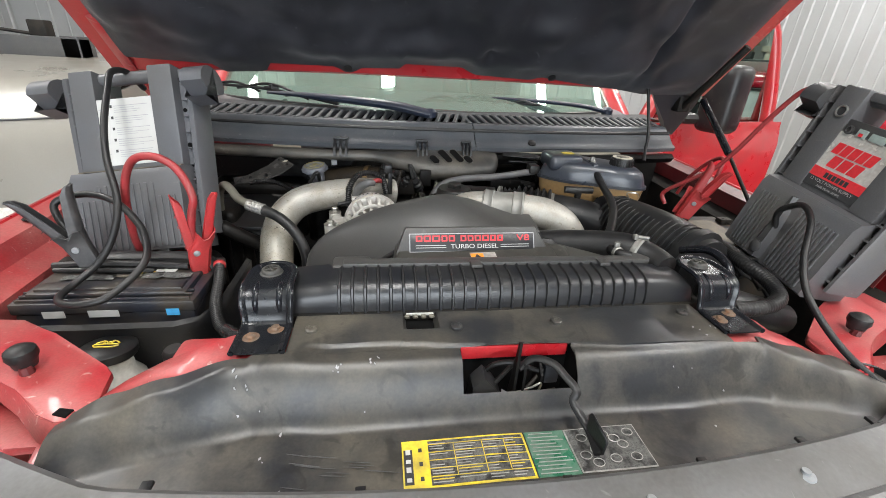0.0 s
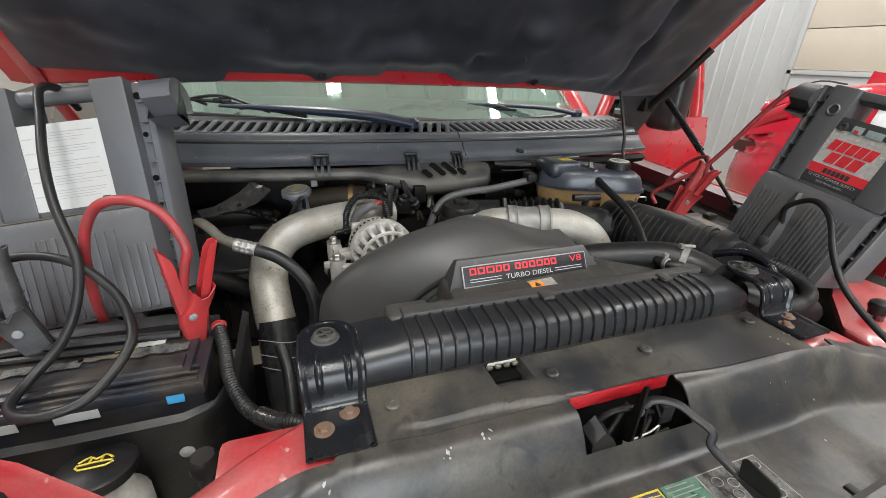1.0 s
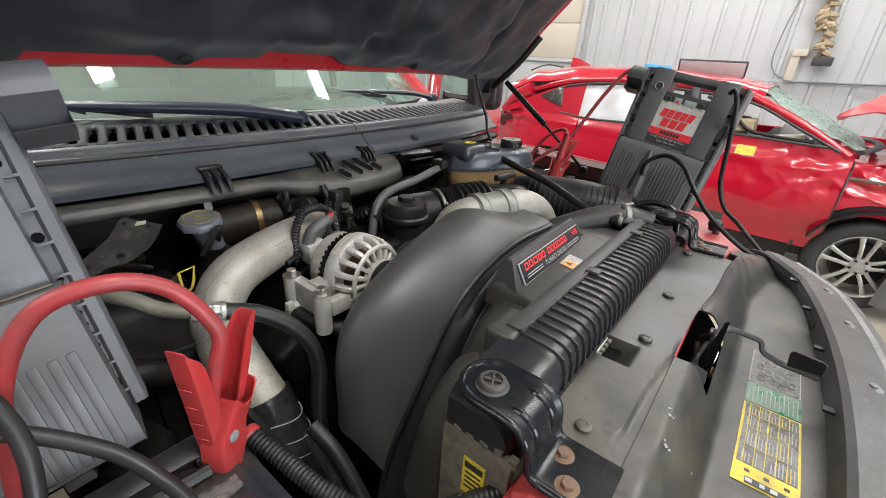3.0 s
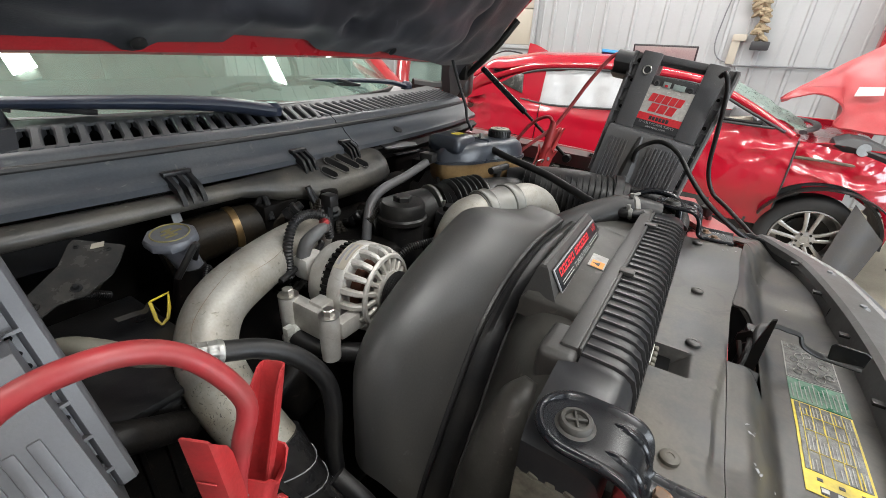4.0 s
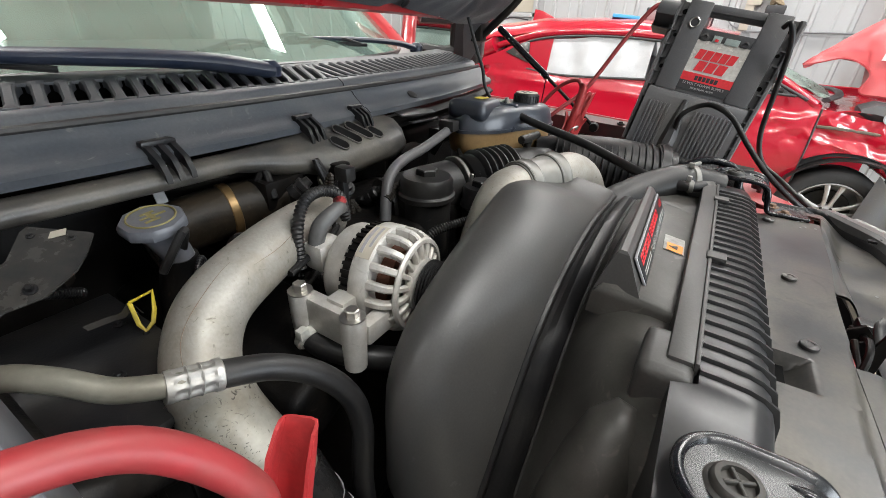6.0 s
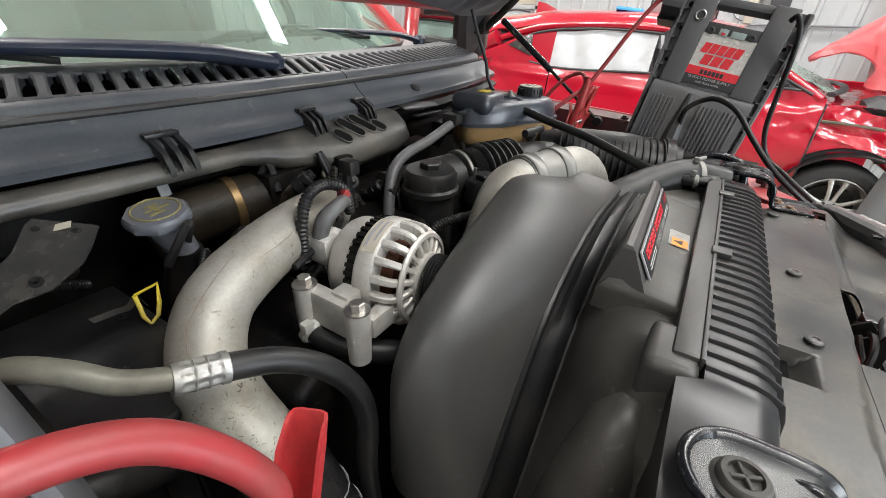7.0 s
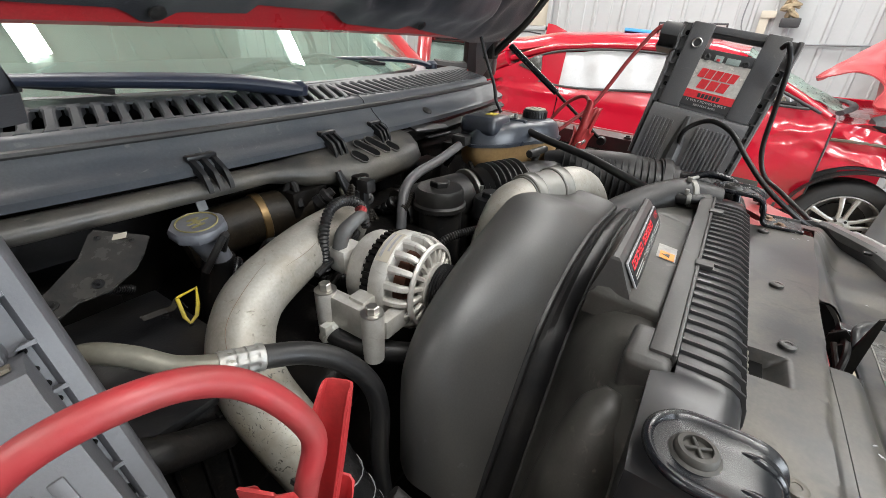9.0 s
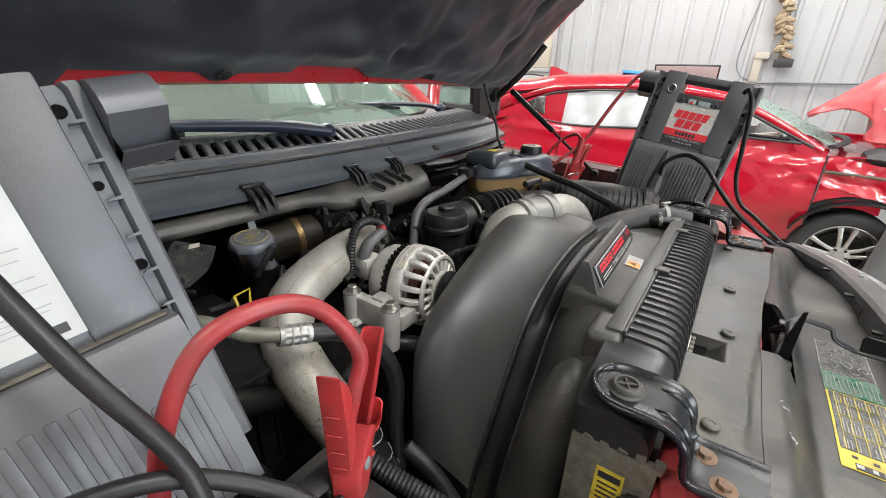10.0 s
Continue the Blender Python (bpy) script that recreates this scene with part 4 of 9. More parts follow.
def shield_z(x, y):
    a = abs(x)
    ys = -0.048 - 0.2 * max(0, a - 0.36)
    t = min(1, max(0, (ys - y) / 0.062))
    side = bend(a, [(0.39, 0.0), (0.48, 0.022), (0.55, 0.04), (0.62, 0.06)])
    z = lerp(1.2505 - side, 1.178 - 0.2 * side, t * t * (3 - 2 * t))
    if -0.162 < x < -0.105 and y > 0.012:
        z -= 0.02 * min(1, (x + 0.162) / 0.008, (-0.105 - x) / 0.008, (y - 0.012) / 0.02)
    if y < lip_y(x) and -0.32 < x < 0.33:
        z -= 0.0055 * min(1, (x + 0.32) / 0.05, (0.33 - x) / 0.05) * min(1, 0.4 + (lip_y(x) - y) / 0.006)
    z += 0.0018 * noise.noise(Vector((x * 9, y * 14, 0)))
    return z


def shield_front(x):
    return -0.236 + 0.19 * abs(x) ** 2 + 0.25 * max(0, abs(x) - 0.5)


def shield_edge(x):
    """Rear border of the full-width part."""
    a = abs(x - (0.0 if x < 0 else 0.03))
    return bend(a, [(0.405, -0.04), (0.54, -0.05), (0.6, -0.075), (0.62, -0.1)])


shield = thing("radiator_shield", (0, -0.1, 1.17), "dusty black plastic shield over the radiator support", "radiator shield")
HOLE = (-0.081, 0.0915, -0.082, -0.03)


def shield_part(x0, x1, back, front, nx, ny, hole=False):
    bm = bmesh.new()
    xs = [lerp(x0, x1, k / nx) for k in range(nx + 1)]
    if hole:
        for edge in HOLE[:2]:
            xs[min(range(len(xs)), key=lambda k: abs(xs[k] - edge))] = edge
    else:
        xs = sorted(set(xs + [v for v in (-0.162, -0.1585, -0.154, -0.113, -0.1085, -0.105) if x0 < v < x1]))
    rows = []
    for x in xs:
        yb, yf = back(x), front(x)
        ys = [lerp(yb, yf, j / ny) for j in range(ny + 1)]
        if hole:
            ys[min(range(1, ny), key=lambda j: abs(ys[j] - HOLE[2]))] = HOLE[2]
        rows.append([Vector((x, y, shield_z(x, y))) for y in ys])
    sheet(bm, rows, 0.0035, (0, 0, 1))
    if hole:
        inside = [f for f in bm.faces if HOLE[0] + 0.001 < f.calc_center_median().x < HOLE[1] - 0.001 and HOLE[2] < f.calc_center_median().y < HOLE[3] + 0.002]
        bmesh.ops.delete(bm, geom=inside, context="FACES")
    return bm


bm = shield_part(-0.598, 0.628, lambda x: min(lip_y(x), HOLE[3]) - 0.0005 if abs(x - 0.015) < 0.39 else shield_edge(x), shield_front, 150, 46, True)
bm2 = shield_part(-0.328, 0.358, lambda x: 0.057, lambda x: min(lip_y(x), HOLE[3]) + 0.0002, 90, 24)
me2 = bpy.data.meshes.new("rear_tab")
bm2.to_mesh(me2)
bm2.free()
bm.from_mesh(me2)
bpy.data.meshes.remove(me2)
part("panel", bm, M_SHIELD, shield, angle=50)
for x, y in ((-0.3, 0.018), (-0.079, 0.012), (0.088, 0.017), (0.325, 0.03)):
    bm = bmesh.new()
    lathe(bm, [(0, 0), (0.0095, 0), (0.0095, 0.0042), (0.0075, 0.0055), (0.004, 0.0056), (0.0035, 0.0048), (0, 0.0048)], 18, pose(x, y, shield_z(x, y)))
    part("push_pin", bm, M_SHIELD, shield)
# near-black plate painted in as the notch's shade
bm = bmesh.new()
box(bm, (-0.1335, 0.044, 1.2352), (0.046, 0.022, 0.002))
part("notch_opening", bm, M_OPENSHADE, shield, "open slot in the notch, shade painted near-black")
bm = bmesh.new()
box(bm, (-0.133, 0.0585, 1.2475), (0.046, 0.006, 0.006), bevel=0.002)
part("retainer", bm, M_WASHER, shield, "pale plastic retainer in the notch")

# chips and scratches of use on the shield
random.seed(21)
for cx, cy, n, sp in ((-0.37, -0.075, 7, 0.02), (-0.255, -0.055, 5, 0.008), (-0.205, -0.055, 4, 0.007), (-0.22, -0.09, 1, 0.002), (0.33, -0.02, 6, 0.02), (-0.33, -0.16, 8, 0.06), (0.3, -0.12, 5, 0.08)):
    for k in range(n):
        x, y = cx + random.uniform(-sp, sp), cy + random.uniform(-sp, sp)
        r = random.uniform(0.0007, 0.0019)
        tilt = math.degrees(math.atan2(shield_z(x, y + 0.004) - shield_z(x, y - 0.004), 0.008))
        bm = bmesh.new()
        slab(bm, [(r * random.uniform(0.4, 1.3) * math.cos(a), 1.8 * r * random.uniform(0.4, 1.3) * math.sin(a)) for a in (0, 1.1, 2.2, 3.3, 4.4, 5.4)], 0, 0.0005, pose(x, y, shield_z(x, y) + 0.0036, tilt, 0, random.uniform(-50, 50)))
        part("chip", bm, M_GREYINK, shield, "pale chip in the plastic")
for k in range(11):
    x, y = random.uniform(-0.34, -0.2), random.uniform(-0.185, -0.135)
    L = random.uniform(0.02, 0.055)
    bm = bmesh.new()
    tube(bm, [(x + L * t, y - 0.15 * L * t, shield_z(x + L * t, y - 0.15 * L * t) + 0.0034) for t in (0, 0.33, 0.66, 1)], [0.0003, 0.0007, 0.0006, 0.0002], 5, 2)
    part("scratch", bm, M_INK, shield, "black scratch")


def decal(name, x0, x1, y0, y1, mat, label, lift=0.001, n=8, skew=0.0):
    bm = bmesh.new()
    rows = []
    for i in range(n + 1):
        x = lerp(x0, x1, i / n)
        rows.append([Vector((x, lerp(y0, y1, j / 4) + skew * (x - x0), shield_z(x, lerp(y0, y1, j / 4)) + lift)) for j in range(5)])
    sheet(bm, rows, 0.0005, (0, 0, 1))
    return part(name, bm, mat, shield, label)


L0, L1 = -0.197, -0.129
decal("warning_label", -0.171, -0.006, L0, L1, M_YELLOW, "yellow and black jump-start warning label", 0.0012)
decal("label_field", -0.137, -0.009, L0 + 0.003, L1 - 0.003, M_CLEARPRINT, "worn black print fields", 0.002)
decal("label_strip", -0.169, -0.158, L0 + 0.006, L1 - 0.014, M_INK, "black symbol strip", 0.002)
for k in range(5):
    decal("label_line", -0.137, -0.009, L0 + 0.013 + 0.0115 * k, L0 + 0.0139 + 0.0115 * k, M_YELLOW, "", 0.0028)
for xx in (-0.104, -0.066, -0.036):
    decal("label_line", xx, xx + 0.001, L0 + 0.013, L1 - 0.01, M_YELLOW, "", 0.0028, 2)
random.seed(14)
for row in range(15):
    yy = L0 + 0.0055 + 0.0039 * row
    for xa, xb in ((-0.135, -0.106), (-0.102, -0.068), (-0.064, -0.038), (-0.034, -0.011)):
        if random.random() < 0.8:
            decal("print_bar", xa, lerp(xa, xb, random.uniform(0.5, 1.0)), yy, yy + 0.0011, M_YELLOW if random.random() < 0.15 else M_STICKER, "", 0.0026, 2)
for k in range(4):
    decal("symbol_bar", -0.1665, -0.1605, L0 + 0.009 + 0.0125 * k, L0 + 0.014 + 0.0125 * k + 0.002 * (k % 2), M_WHITE, "", 0.0028, 2)
for k in range(3):
    decal("symbol_bar", -0.15, -0.1455, L0 + 0.01 + 0.02 * k, L0 + 0.0155 + 0.02 * k, M_INK, "", 0.002, 2)
decal("green_label", -0.004, 0.052, L0, L1, M_GREEN, "scuffed dark green label", 0.0012)
for k in range(12):
    decal("print_bar", -0.001 + 0.003 * (k % 2), 0.048 - 0.006 * (k % 3), L0 + 0.004 + 0.0054 * k, L0 + 0.0052 + 0.0054 * k, M_STICKER, "", 0.002, 4)
decal("routing_label", 0.053, 0.157, L0 + 0.001, L1, M_STICKER, "silver-edged belt routing label", 0.0012)
decal("label_field", 0.0548, 0.1552, L0 + 0.0028, L1 - 0.0018, M_CLEARPRINT, "black field with silver drawings", 0.002)
for cx, cy in ((0.073, -0.145), (0.085, -0.165), (0.105, -0.142), (0.126, -0.16), (0.135, -0.18), (0.106, -0.18), (0.08, -0.184), (0.142, -0.142), (0.118, -0.15), (0.092, -0.152), (0.068, -0.172)):
    bm = bmesh.new()
    zz = shield_z(cx, cy) + 0.003
    tube(bm, [Vector((cx + 0.0075 * math.cos(a), cy + 0.006 * math.sin(a), zz)) for a in [2 * math.pi * k / 12 for k in range(13)]], 0.0006, 5, 1)
    part("drawn_pulley", bm, M_STICKER, shield)

header = thing("grille_header", (0, -0.28, 1.12), "grey grille top panel with a worn chrome front edge", "grille header")
bm = bmesh.new()
rows, chrome = [], []
HX = [-0.66 + 1.32 * k / 44 for k in range(45)]
for x in HX:
    y = shield_front(x) + 0.004
    z = 1.214 - 0.05 * x * x
    rows.append([(x, y + 0.004, z - 0.05), (x, y, z), (x, y - 0.004, z + 0.003), (x, y - 0.03, z + 0.001), (x, y - 0.062, z - 0.008)])
    chrome.append([(x, y - 0.0635, z - 0.009), (x, y - 0.07, z - 0.006), (x, y - 0.085, z - 0.012), (x, y - 0.098, z - 0.03), (x, y - 0.102, z - 0.08), (x, y - 0.095, z - 0.2)])
sheet(bm, rows, 0.004)
part("top_panel", bm, M_HEADER, header)
bm = bmesh.new()
sheet(bm, chrome, 0.004)
part("chrome_front", bm, M_CHROME, header, "scuffed chrome grille edge")
for x in (-0.42, -0.18, 0.09, 0.30, 0.46):
    y = shield_front(x)
    bm = bmesh.new()
    lathe(bm, [(0, 0), (0.012, 0), (0.011, 0.002), (0.005, 0.003), (0.005, 0.007), (0, 0.007)], 16, pose(x, y - 0.03, 1.215 - 0.05 * x * x))
    part("panel_screw", bm, M_GREYSTEEL, header, "silver panel screw")
for x in (-0.45, -0.22, 0.02, 0.2, 0.36, 0.5):
    y = shield_front(x)
    bm = bmesh.new()
    box(bm, (x, y + 0.012, 1.196), (0.012, 0.022, 0.005), bevel=0.001)
    box(bm, (x, y + 0.004, 1.19), (0.016, 0.006, 0.03), bevel=0.001)
    part("tab", bm, M_BLACK, header, "black clip tab")
for sg in (1,):
    bm = bmesh.new()
    lip = [Vector((sg * x, shield_front(x) + 0.008, 1.198 - 0.05 * x * x)) for x in (0.3, 0.36, 0.42, 0.48, 0.54, 0.59)] + [Vector((sg * p[0], p[1], p[2])) for p in ((0.625, -0.12, 1.188), (0.64, -0.095, 1.192), (0.628, -0.07, 1.197), (0.6, -0.058, 1.2))]
    sheet(bm, [[p + Vector((0, 0, -0.03)), p, p + Vector((0.003 * sg, -0.004, 0.004)), p + Vector((0.008 * sg, -0.009, 0.002))] for p in smooth_path(lip, 4)], 0.003)
    part("end_lip", bm, M_BLACK, header, "black rolled end lip", angle=60)
for sg in (-1, 1):
    bm = bmesh.new()
    slab(bm, [(sg * 0.6, -0.34), (sg * 0.68, -0.3), (sg * 0.95, -0.12), (sg * 1.0, -0.02), (sg * 0.97, -0.02), (sg * 0.66, -0.24)], 0.85, 1.09, bevel=0.01)
    part("headlamp", bm, M_HEADER, header, "headlamp housing under the brackets")

latch = thing("hood_latch", (0.01, -0.06, 1.15), "greasy black hood latch with release lever", "hood latch")
bm = bmesh.new()
box(bm, (0.005, -0.0285, 1.234), (0.168, 0.006, 0.022), bevel=0.002)
part("backing", bm, M_RED, latch, "red latch panel")
# near-black box added under the opening to paint in its shade
bm = bmesh.new()
box(bm, (0.005, -0.056, 1.13), (0.19, 0.075, 0.01), bevel=0.002)
box(bm, (0.005, -0.09, 1.145), (0.19, 0.006, 0.06), bevel=0.002)
box(bm, (0.012, -0.022, 1.17), (0.2, 0.006, 0.1), bevel=0.002)
YZ = Matrix(((0, 0, 1, 0), (1, 0, 0, 0), (0, 1, 0, 0), (0, 0, 0, 1)))
for x in (-0.0855, 0.0955):
    slab(bm, [(-0.026, 1.12), (-0.026, 1.241), (-0.046, 1.24), (-0.062, 1.222), (-0.086, 1.182), (-0.086, 1.12)], x - 0.002, x + 0.002, YZ)
part("well", bm, M_OPENSHADE, latch, "added box below the opening, shade painted near-black")
for x, poly in ((-0.005, [(-0.1, 1.165), (-0.052, 1.165), (-0.062, 1.222), (-0.072, 1.284), (-0.078, 1.287), (-0.085, 1.279), (-0.086, 1.222)]), (0.008, [(-0.098, 1.165), (-0.05, 1.165), (-0.054, 1.228), (-0.074, 1.245), (-0.094, 1.222)]), (0.034, [(-0.1, 1.165), (-0.045, 1.165), (-0.048, 1.228), (-0.062, 1.24), (-0.08, 1.225)])):
    bm = bmesh.new()
    slab(bm, [(max(y, -0.077), z) for y, z in poly], x - 0.002, x + 0.002, YZ)
    part("latch_plate", bm, M_ENGINE, latch)
bm = bmesh.new()
loft(bm, [[Vector((x, y, z)) for y, z in ((-0.077, lo), (-0.074, hi), (-0.05, hi + 0.006), (-0.038, lo))] for x, lo, hi in ((-0.066, 1.16, 1.205), (-0.05, 1.16, 1.222), (-0.034, 1.16, 1.205), (-0.022, 1.16, 1.185))])
part("latch_body", bm, M_TANK, latch, "worn black latch block", angle=25)
for p, q, r in (((-0.03, -0.06, 1.2), (0.004, -0.048, 1.232), 0.0035), ((0.014, -0.074, 1.2), (0.05, -0.055, 1.226), 0.003), ((0.016, -0.076, 1.19), (0.06, -0.074, 1.195), 0.0025)):
    bm = bmesh.new()
    rod(bm, p, q, r, 8)
    part("latch_rod", bm, M_DARK, latch, "greasy steel rod")
bm = bmesh.new()
box(bm, (0.05, -0.066, 1.222), (0.022, 0.016, 0.03), pose(0, 0, 0), bevel=0.003)
part("latch_stop", bm, M_TANK, latch)
bm = bmesh.new()
tube(bm, [(-0.05, -0.05, 1.21), (-0.03, -0.055, 1.232), (0.0, -0.06, 1.236), (0.03, -0.064, 1.225), (0.06, -0.066, 1.232)], 0.004, 8)
part("latch_pawl", bm, M_ENGINE, latch)
for px, py, pz in ((-0.052, -0.045, 1.2), (0.012, -0.07, 1.185)):
    bm = bmesh.new()
    lathe(bm, [(0, 0), (0.01, 0), (0.01, 0.01), (0.006, 0.013), (0, 0.013)], 14, pose(px, py, pz, 90, 0, 0))
    part("pivot", bm, M_RUST, latch, "worn pivot bolt")
bm = bmesh.new()
tube(bm, [(-0.005, -0.072, 1.19), (0.02, -0.078, 1.205), (0.034, -0.078, 1.212), (0.03, -0.078, 1.19)], 0.0016, 6)
part("spring", bm, M_STEEL, latch, "thin spring wire")
bm = bmesh.new()
tube(bm, [(0.0, -0.07, 1.235), (0.02, -0.068, 1.25), (0.043, -0.084, 1.253), (0.054, -0.104, 1.247), (0.063, -0.124, 1.24), (0.057, -0.131, 1.228), (0.063, -0.15, 1.218), (0.066, -0.168, 1.214), (0.06, -0.203, 1.216)], 0.006, 10, flat=0.5)
part("release_lever", bm, M_BLACK, latch, "black bent release lever")
bm = bmesh.new()
slab(bm, [(-0.165, 1.213), (-0.205, 1.215), (-0.207, 1.238), (-0.2, 1.242), (-0.166, 1.243), (-0.162, 1.238)], 0.063, 0.0665, YZ, bevel=0.001, seg=1)
part("finger_tab", bm, M_BLACK, latch, "upright black finger tab")
# ---- radiator with ribbed top tank ----
rad = thing("radiator", (0, 0.11, 0.75), "black radiator with a ribbed plastic top tank", "radiator")
TANK = [(0.064, 1.215), (0.0615, 1.262), (0.064, 1.279), (0.069, 1.29), (0.077, 1.2965), (0.088, 1.2995), (0.108, 1.301), (0.1235, 1.3012), (0.1245, 1.215)]
bm = bmesh.new()
rings = []
for x, s in ((-0.394, 0.5), (-0.39, 0.78), (-0.375, 0.88), (-0.30, 0.955), (-0.283, 0.965), (-0.276, 0.985), (-0.27, 1.0), (0.28, 1.0), (0.31, 0.98), (0.345, 0.92), (0.365, 0.8), (0.37, 0.6)):
    wide = 0.02 if x < -0.28 else 0.0
    rings.append([Vector((x, 0.092 + (y + (wide if y > 0.1 else 0) - 0.092) * (0.6 + 0.4 * s), 1.215 + (z - 1.215) * s)) for y, z in TANK])
loft(bm, rings)
part("top_tank", bm, M_TANK, rad)
rib = None
for k in range(27):
    x = -0.262 + 0.0205 * k
    if rib is None:
        bm = bmesh.new()
        low = [(y, z) for y, z in TANK]
        high = [(y + (-0.0036 if y < 0.07 else 0.0), z + (0.0034 if z > 1.285 else 0)) for y, z in TANK]
        loft(bm, [[Vector((w, y, z)) for y, z in prof] for w, prof in ((-0.0028, low), (-0.0014, high), (0.0014, high), (0.0028, low))])
        rib = part("rib", bm, M_TANK, rad)
        rib.matrix_basis = Matrix.Translation((x, 0, 0))
    else:
        r = rib.copy()
        scene.collection.objects.link(r)
        r.matrix_basis = Matrix.Translation((x, 0, 0))
bm = bmesh.new()
box(bm, (0.01, 0.095, 1.24), (0.76, 0.078, 0.024), bevel=0.004)
part("crimp_seam", bm, M_DARK, rad, "grey crimped seam")
bm = bmesh.new()
box(bm, (0.01, 0.104, 0.85), (0.78, 0.07, 0.68))
part("core", bm, M_DARK, rad, "dirty fin core")
random.seed(8)
for k in range(5):
    bm = bmesh.new()
    box(bm, (0, 0, 0), (0.009, 0.009 + 0.004 * random.random(), 0.009 + 0.006 * random.random()), pose(-0.3905, 0.054 + 0.017 * k, 1.249 + 0.004 * random.random(), random.uniform(-20, 20), random.uniform(-15, 15), 0), bevel=0.002)
    part("crimp_tab", bm, M_CRIMP, rad, "pale crimp tab")
for k in range(4):
    bm = bmesh.new()
    box(bm, (-0.154 + 0.0135 * k, 0.0525, 1.2455), (0.009, 0.006, 0.006), bevel=0.0015, seg=1)
    part("crimp_tab", bm, M_CRIMP, rad, "pale crimp tab")
bm = bmesh.new()
box(bm, (-0.391, 0.096, 1.05), (0.012, 0.085, 0.4), bevel=0.003)
part("side_plate", bm, M_CRIMP, rad, "dirty metal side plate")
bm = bmesh.new()
box(bm, (-0.3978, 0.093, 1.198), (0.0015, 0.028, 0.052))
sticker = part("caution_sticker", bm, M_YELLOW, rad, "yellow caution sticker")
bm = bmesh.new()
box(bm, (-0.399, 0.093, 1.216), (0.001, 0.022, 0.008))
for k in range(4):
    box(bm, (-0.399, 0.093, 1.205 - 0.007 * k), (0.001, 0.02, 0.0018))
part("sticker_print", bm, M_INK, sticker)


def bracket(cx):
    b = thing("radiator_bracket", (cx, 0.04, 1.25), "glossy black strap bracket over the radiator end", "bracket", "radiator brackets")
    path = [(p.y, p.z) for p in smooth_path([(0, y, z) for y, z in ((-0.034, 1.2515), (0.0, 1.2515), (0.024, 1.2515), (0.034, 1.2555), (0.0385, 1.266), (0.041, 1.283), (0.0465, 1.2955), (0.057, 1.3025), (0.072, 1.3045), (0.098, 1.3045))], 5)]
    W = 0.0345
    rows, left, right = [], [], []
    cross = ((-1, 0.004), (-0.95, 0.0045), (-0.88, 0.001), (-0.8, 0.0), (-0.4, 0.0), (0, 0.0), (0.4, 0.0), (0.8, 0.0), (0.88, 0.001), (0.95, 0.0045), (1, 0.004))
    for i, (y, z) in enumerate(path):
        (ya, za), (yb, zb) = path[max(i - 1, 0)], path[min(i + 1, len(path) - 1)]
        L = math.hypot(yb - ya, zb - za)
        ny, nz = -(zb - za) / L, (yb - ya) / L
        hw = W * bend(i / (len(path) - 1), [(0.0, 0.97), (0.4, 0.97), (0.6, 1.03), (1.0, 1.0)])
        rows.append([Vector((cx + u * hw, y + ny * o, z + nz * o)) for u, o in cross])
        left.append(Vector((cx - hw, y + ny * 0.0025, z + nz * 0.0025)))
        right.append(Vector((cx + hw, y + ny * 0.0025, z + nz * 0.0025)))
    for k in range(1, 10):
        a = math.pi / 2 * k / 9
        rows.append([Vector((cx + u * W * max(0.02, math.cos(a)), 0.098 + W * math.sin(a) * (0.985 if o < 0.002 else 1), 1.3045 + o + (0.004 if k == 9 and o < 0.002 else 0))) for u, o in cross])
    bm = bmesh.new()
    sheet(bm, rows, 0.0028)
    part("strap", bm, M_STRAP, b, angle=60)
    arc = [Vector((cx - W * math.cos(a), 0.098 + W * math.sin(a), 1.307)) for a in [math.pi * k / 16 for k in range(1, 16)]]
    bm = bmesh.new()
    tube(bm, left + arc + right[::-1], 0.0042, 10, 2)
    part("rolled_edge", bm, M_GLOSSBLACK, b)
    for dx in (-0.0155, 0.0185):
        bm = bmesh.new()
        tube(bm, [(cx + dx, 0.0385, 1.272), (cx + dx, 0.0405, 1.286), (cx + dx, 0.0475, 1.297), (cx + dx, 0.06, 1.3042), (cx + dx, 0.076, 1.3044)], [0.003, 0.005, 0.0056, 0.005, 0.002], 10, 4)
        part("pressed_bead", bm, M_GLOSSBLACK, b)
    bm = bmesh.new()
    BP = pose(cx - 0.003, 0.1, 1.3045)
    lathe(bm, [(0, 0), (0.0185, 0), (0.0188, 0.002), (0.0165, 0.0042), (0.0152, 0.0045), (0.0148, 0.0085), (0.0132, 0.0102), (0.0102, 0.0105), (0.0096, 0.0065), (0, 0.0065)], 32, BP)
    for a in (25, 115):
        box(bm, (0, 0, 0.0083), (0.0192, 0.0026, 0.0038), BP @ pose(0, 0, 0, 0, 0, a), bevel=0.0007, seg=1)
    part("rubber_bushing", bm, M_BUSH, b, "round dusty rubber bushing")
    for bx, by in ((cx - 0.016, 0.002), (cx + 0.0145, 0.02)):
        bm = bmesh.new()
        bolt(bm, (bx, by, 1.2527), r=0.0068, h=0.0055)
        part("bolt", bm, M_RUST, b, "rusty flange bolt")
    return b


bracket(-0.366)
bracket(0.392)

# ---- fan shroud ----
shroud = thing("fan_shroud", (-0.05, 0.3, 0.8), "satin black plastic fan shroud with badge pod", "fan shroud")
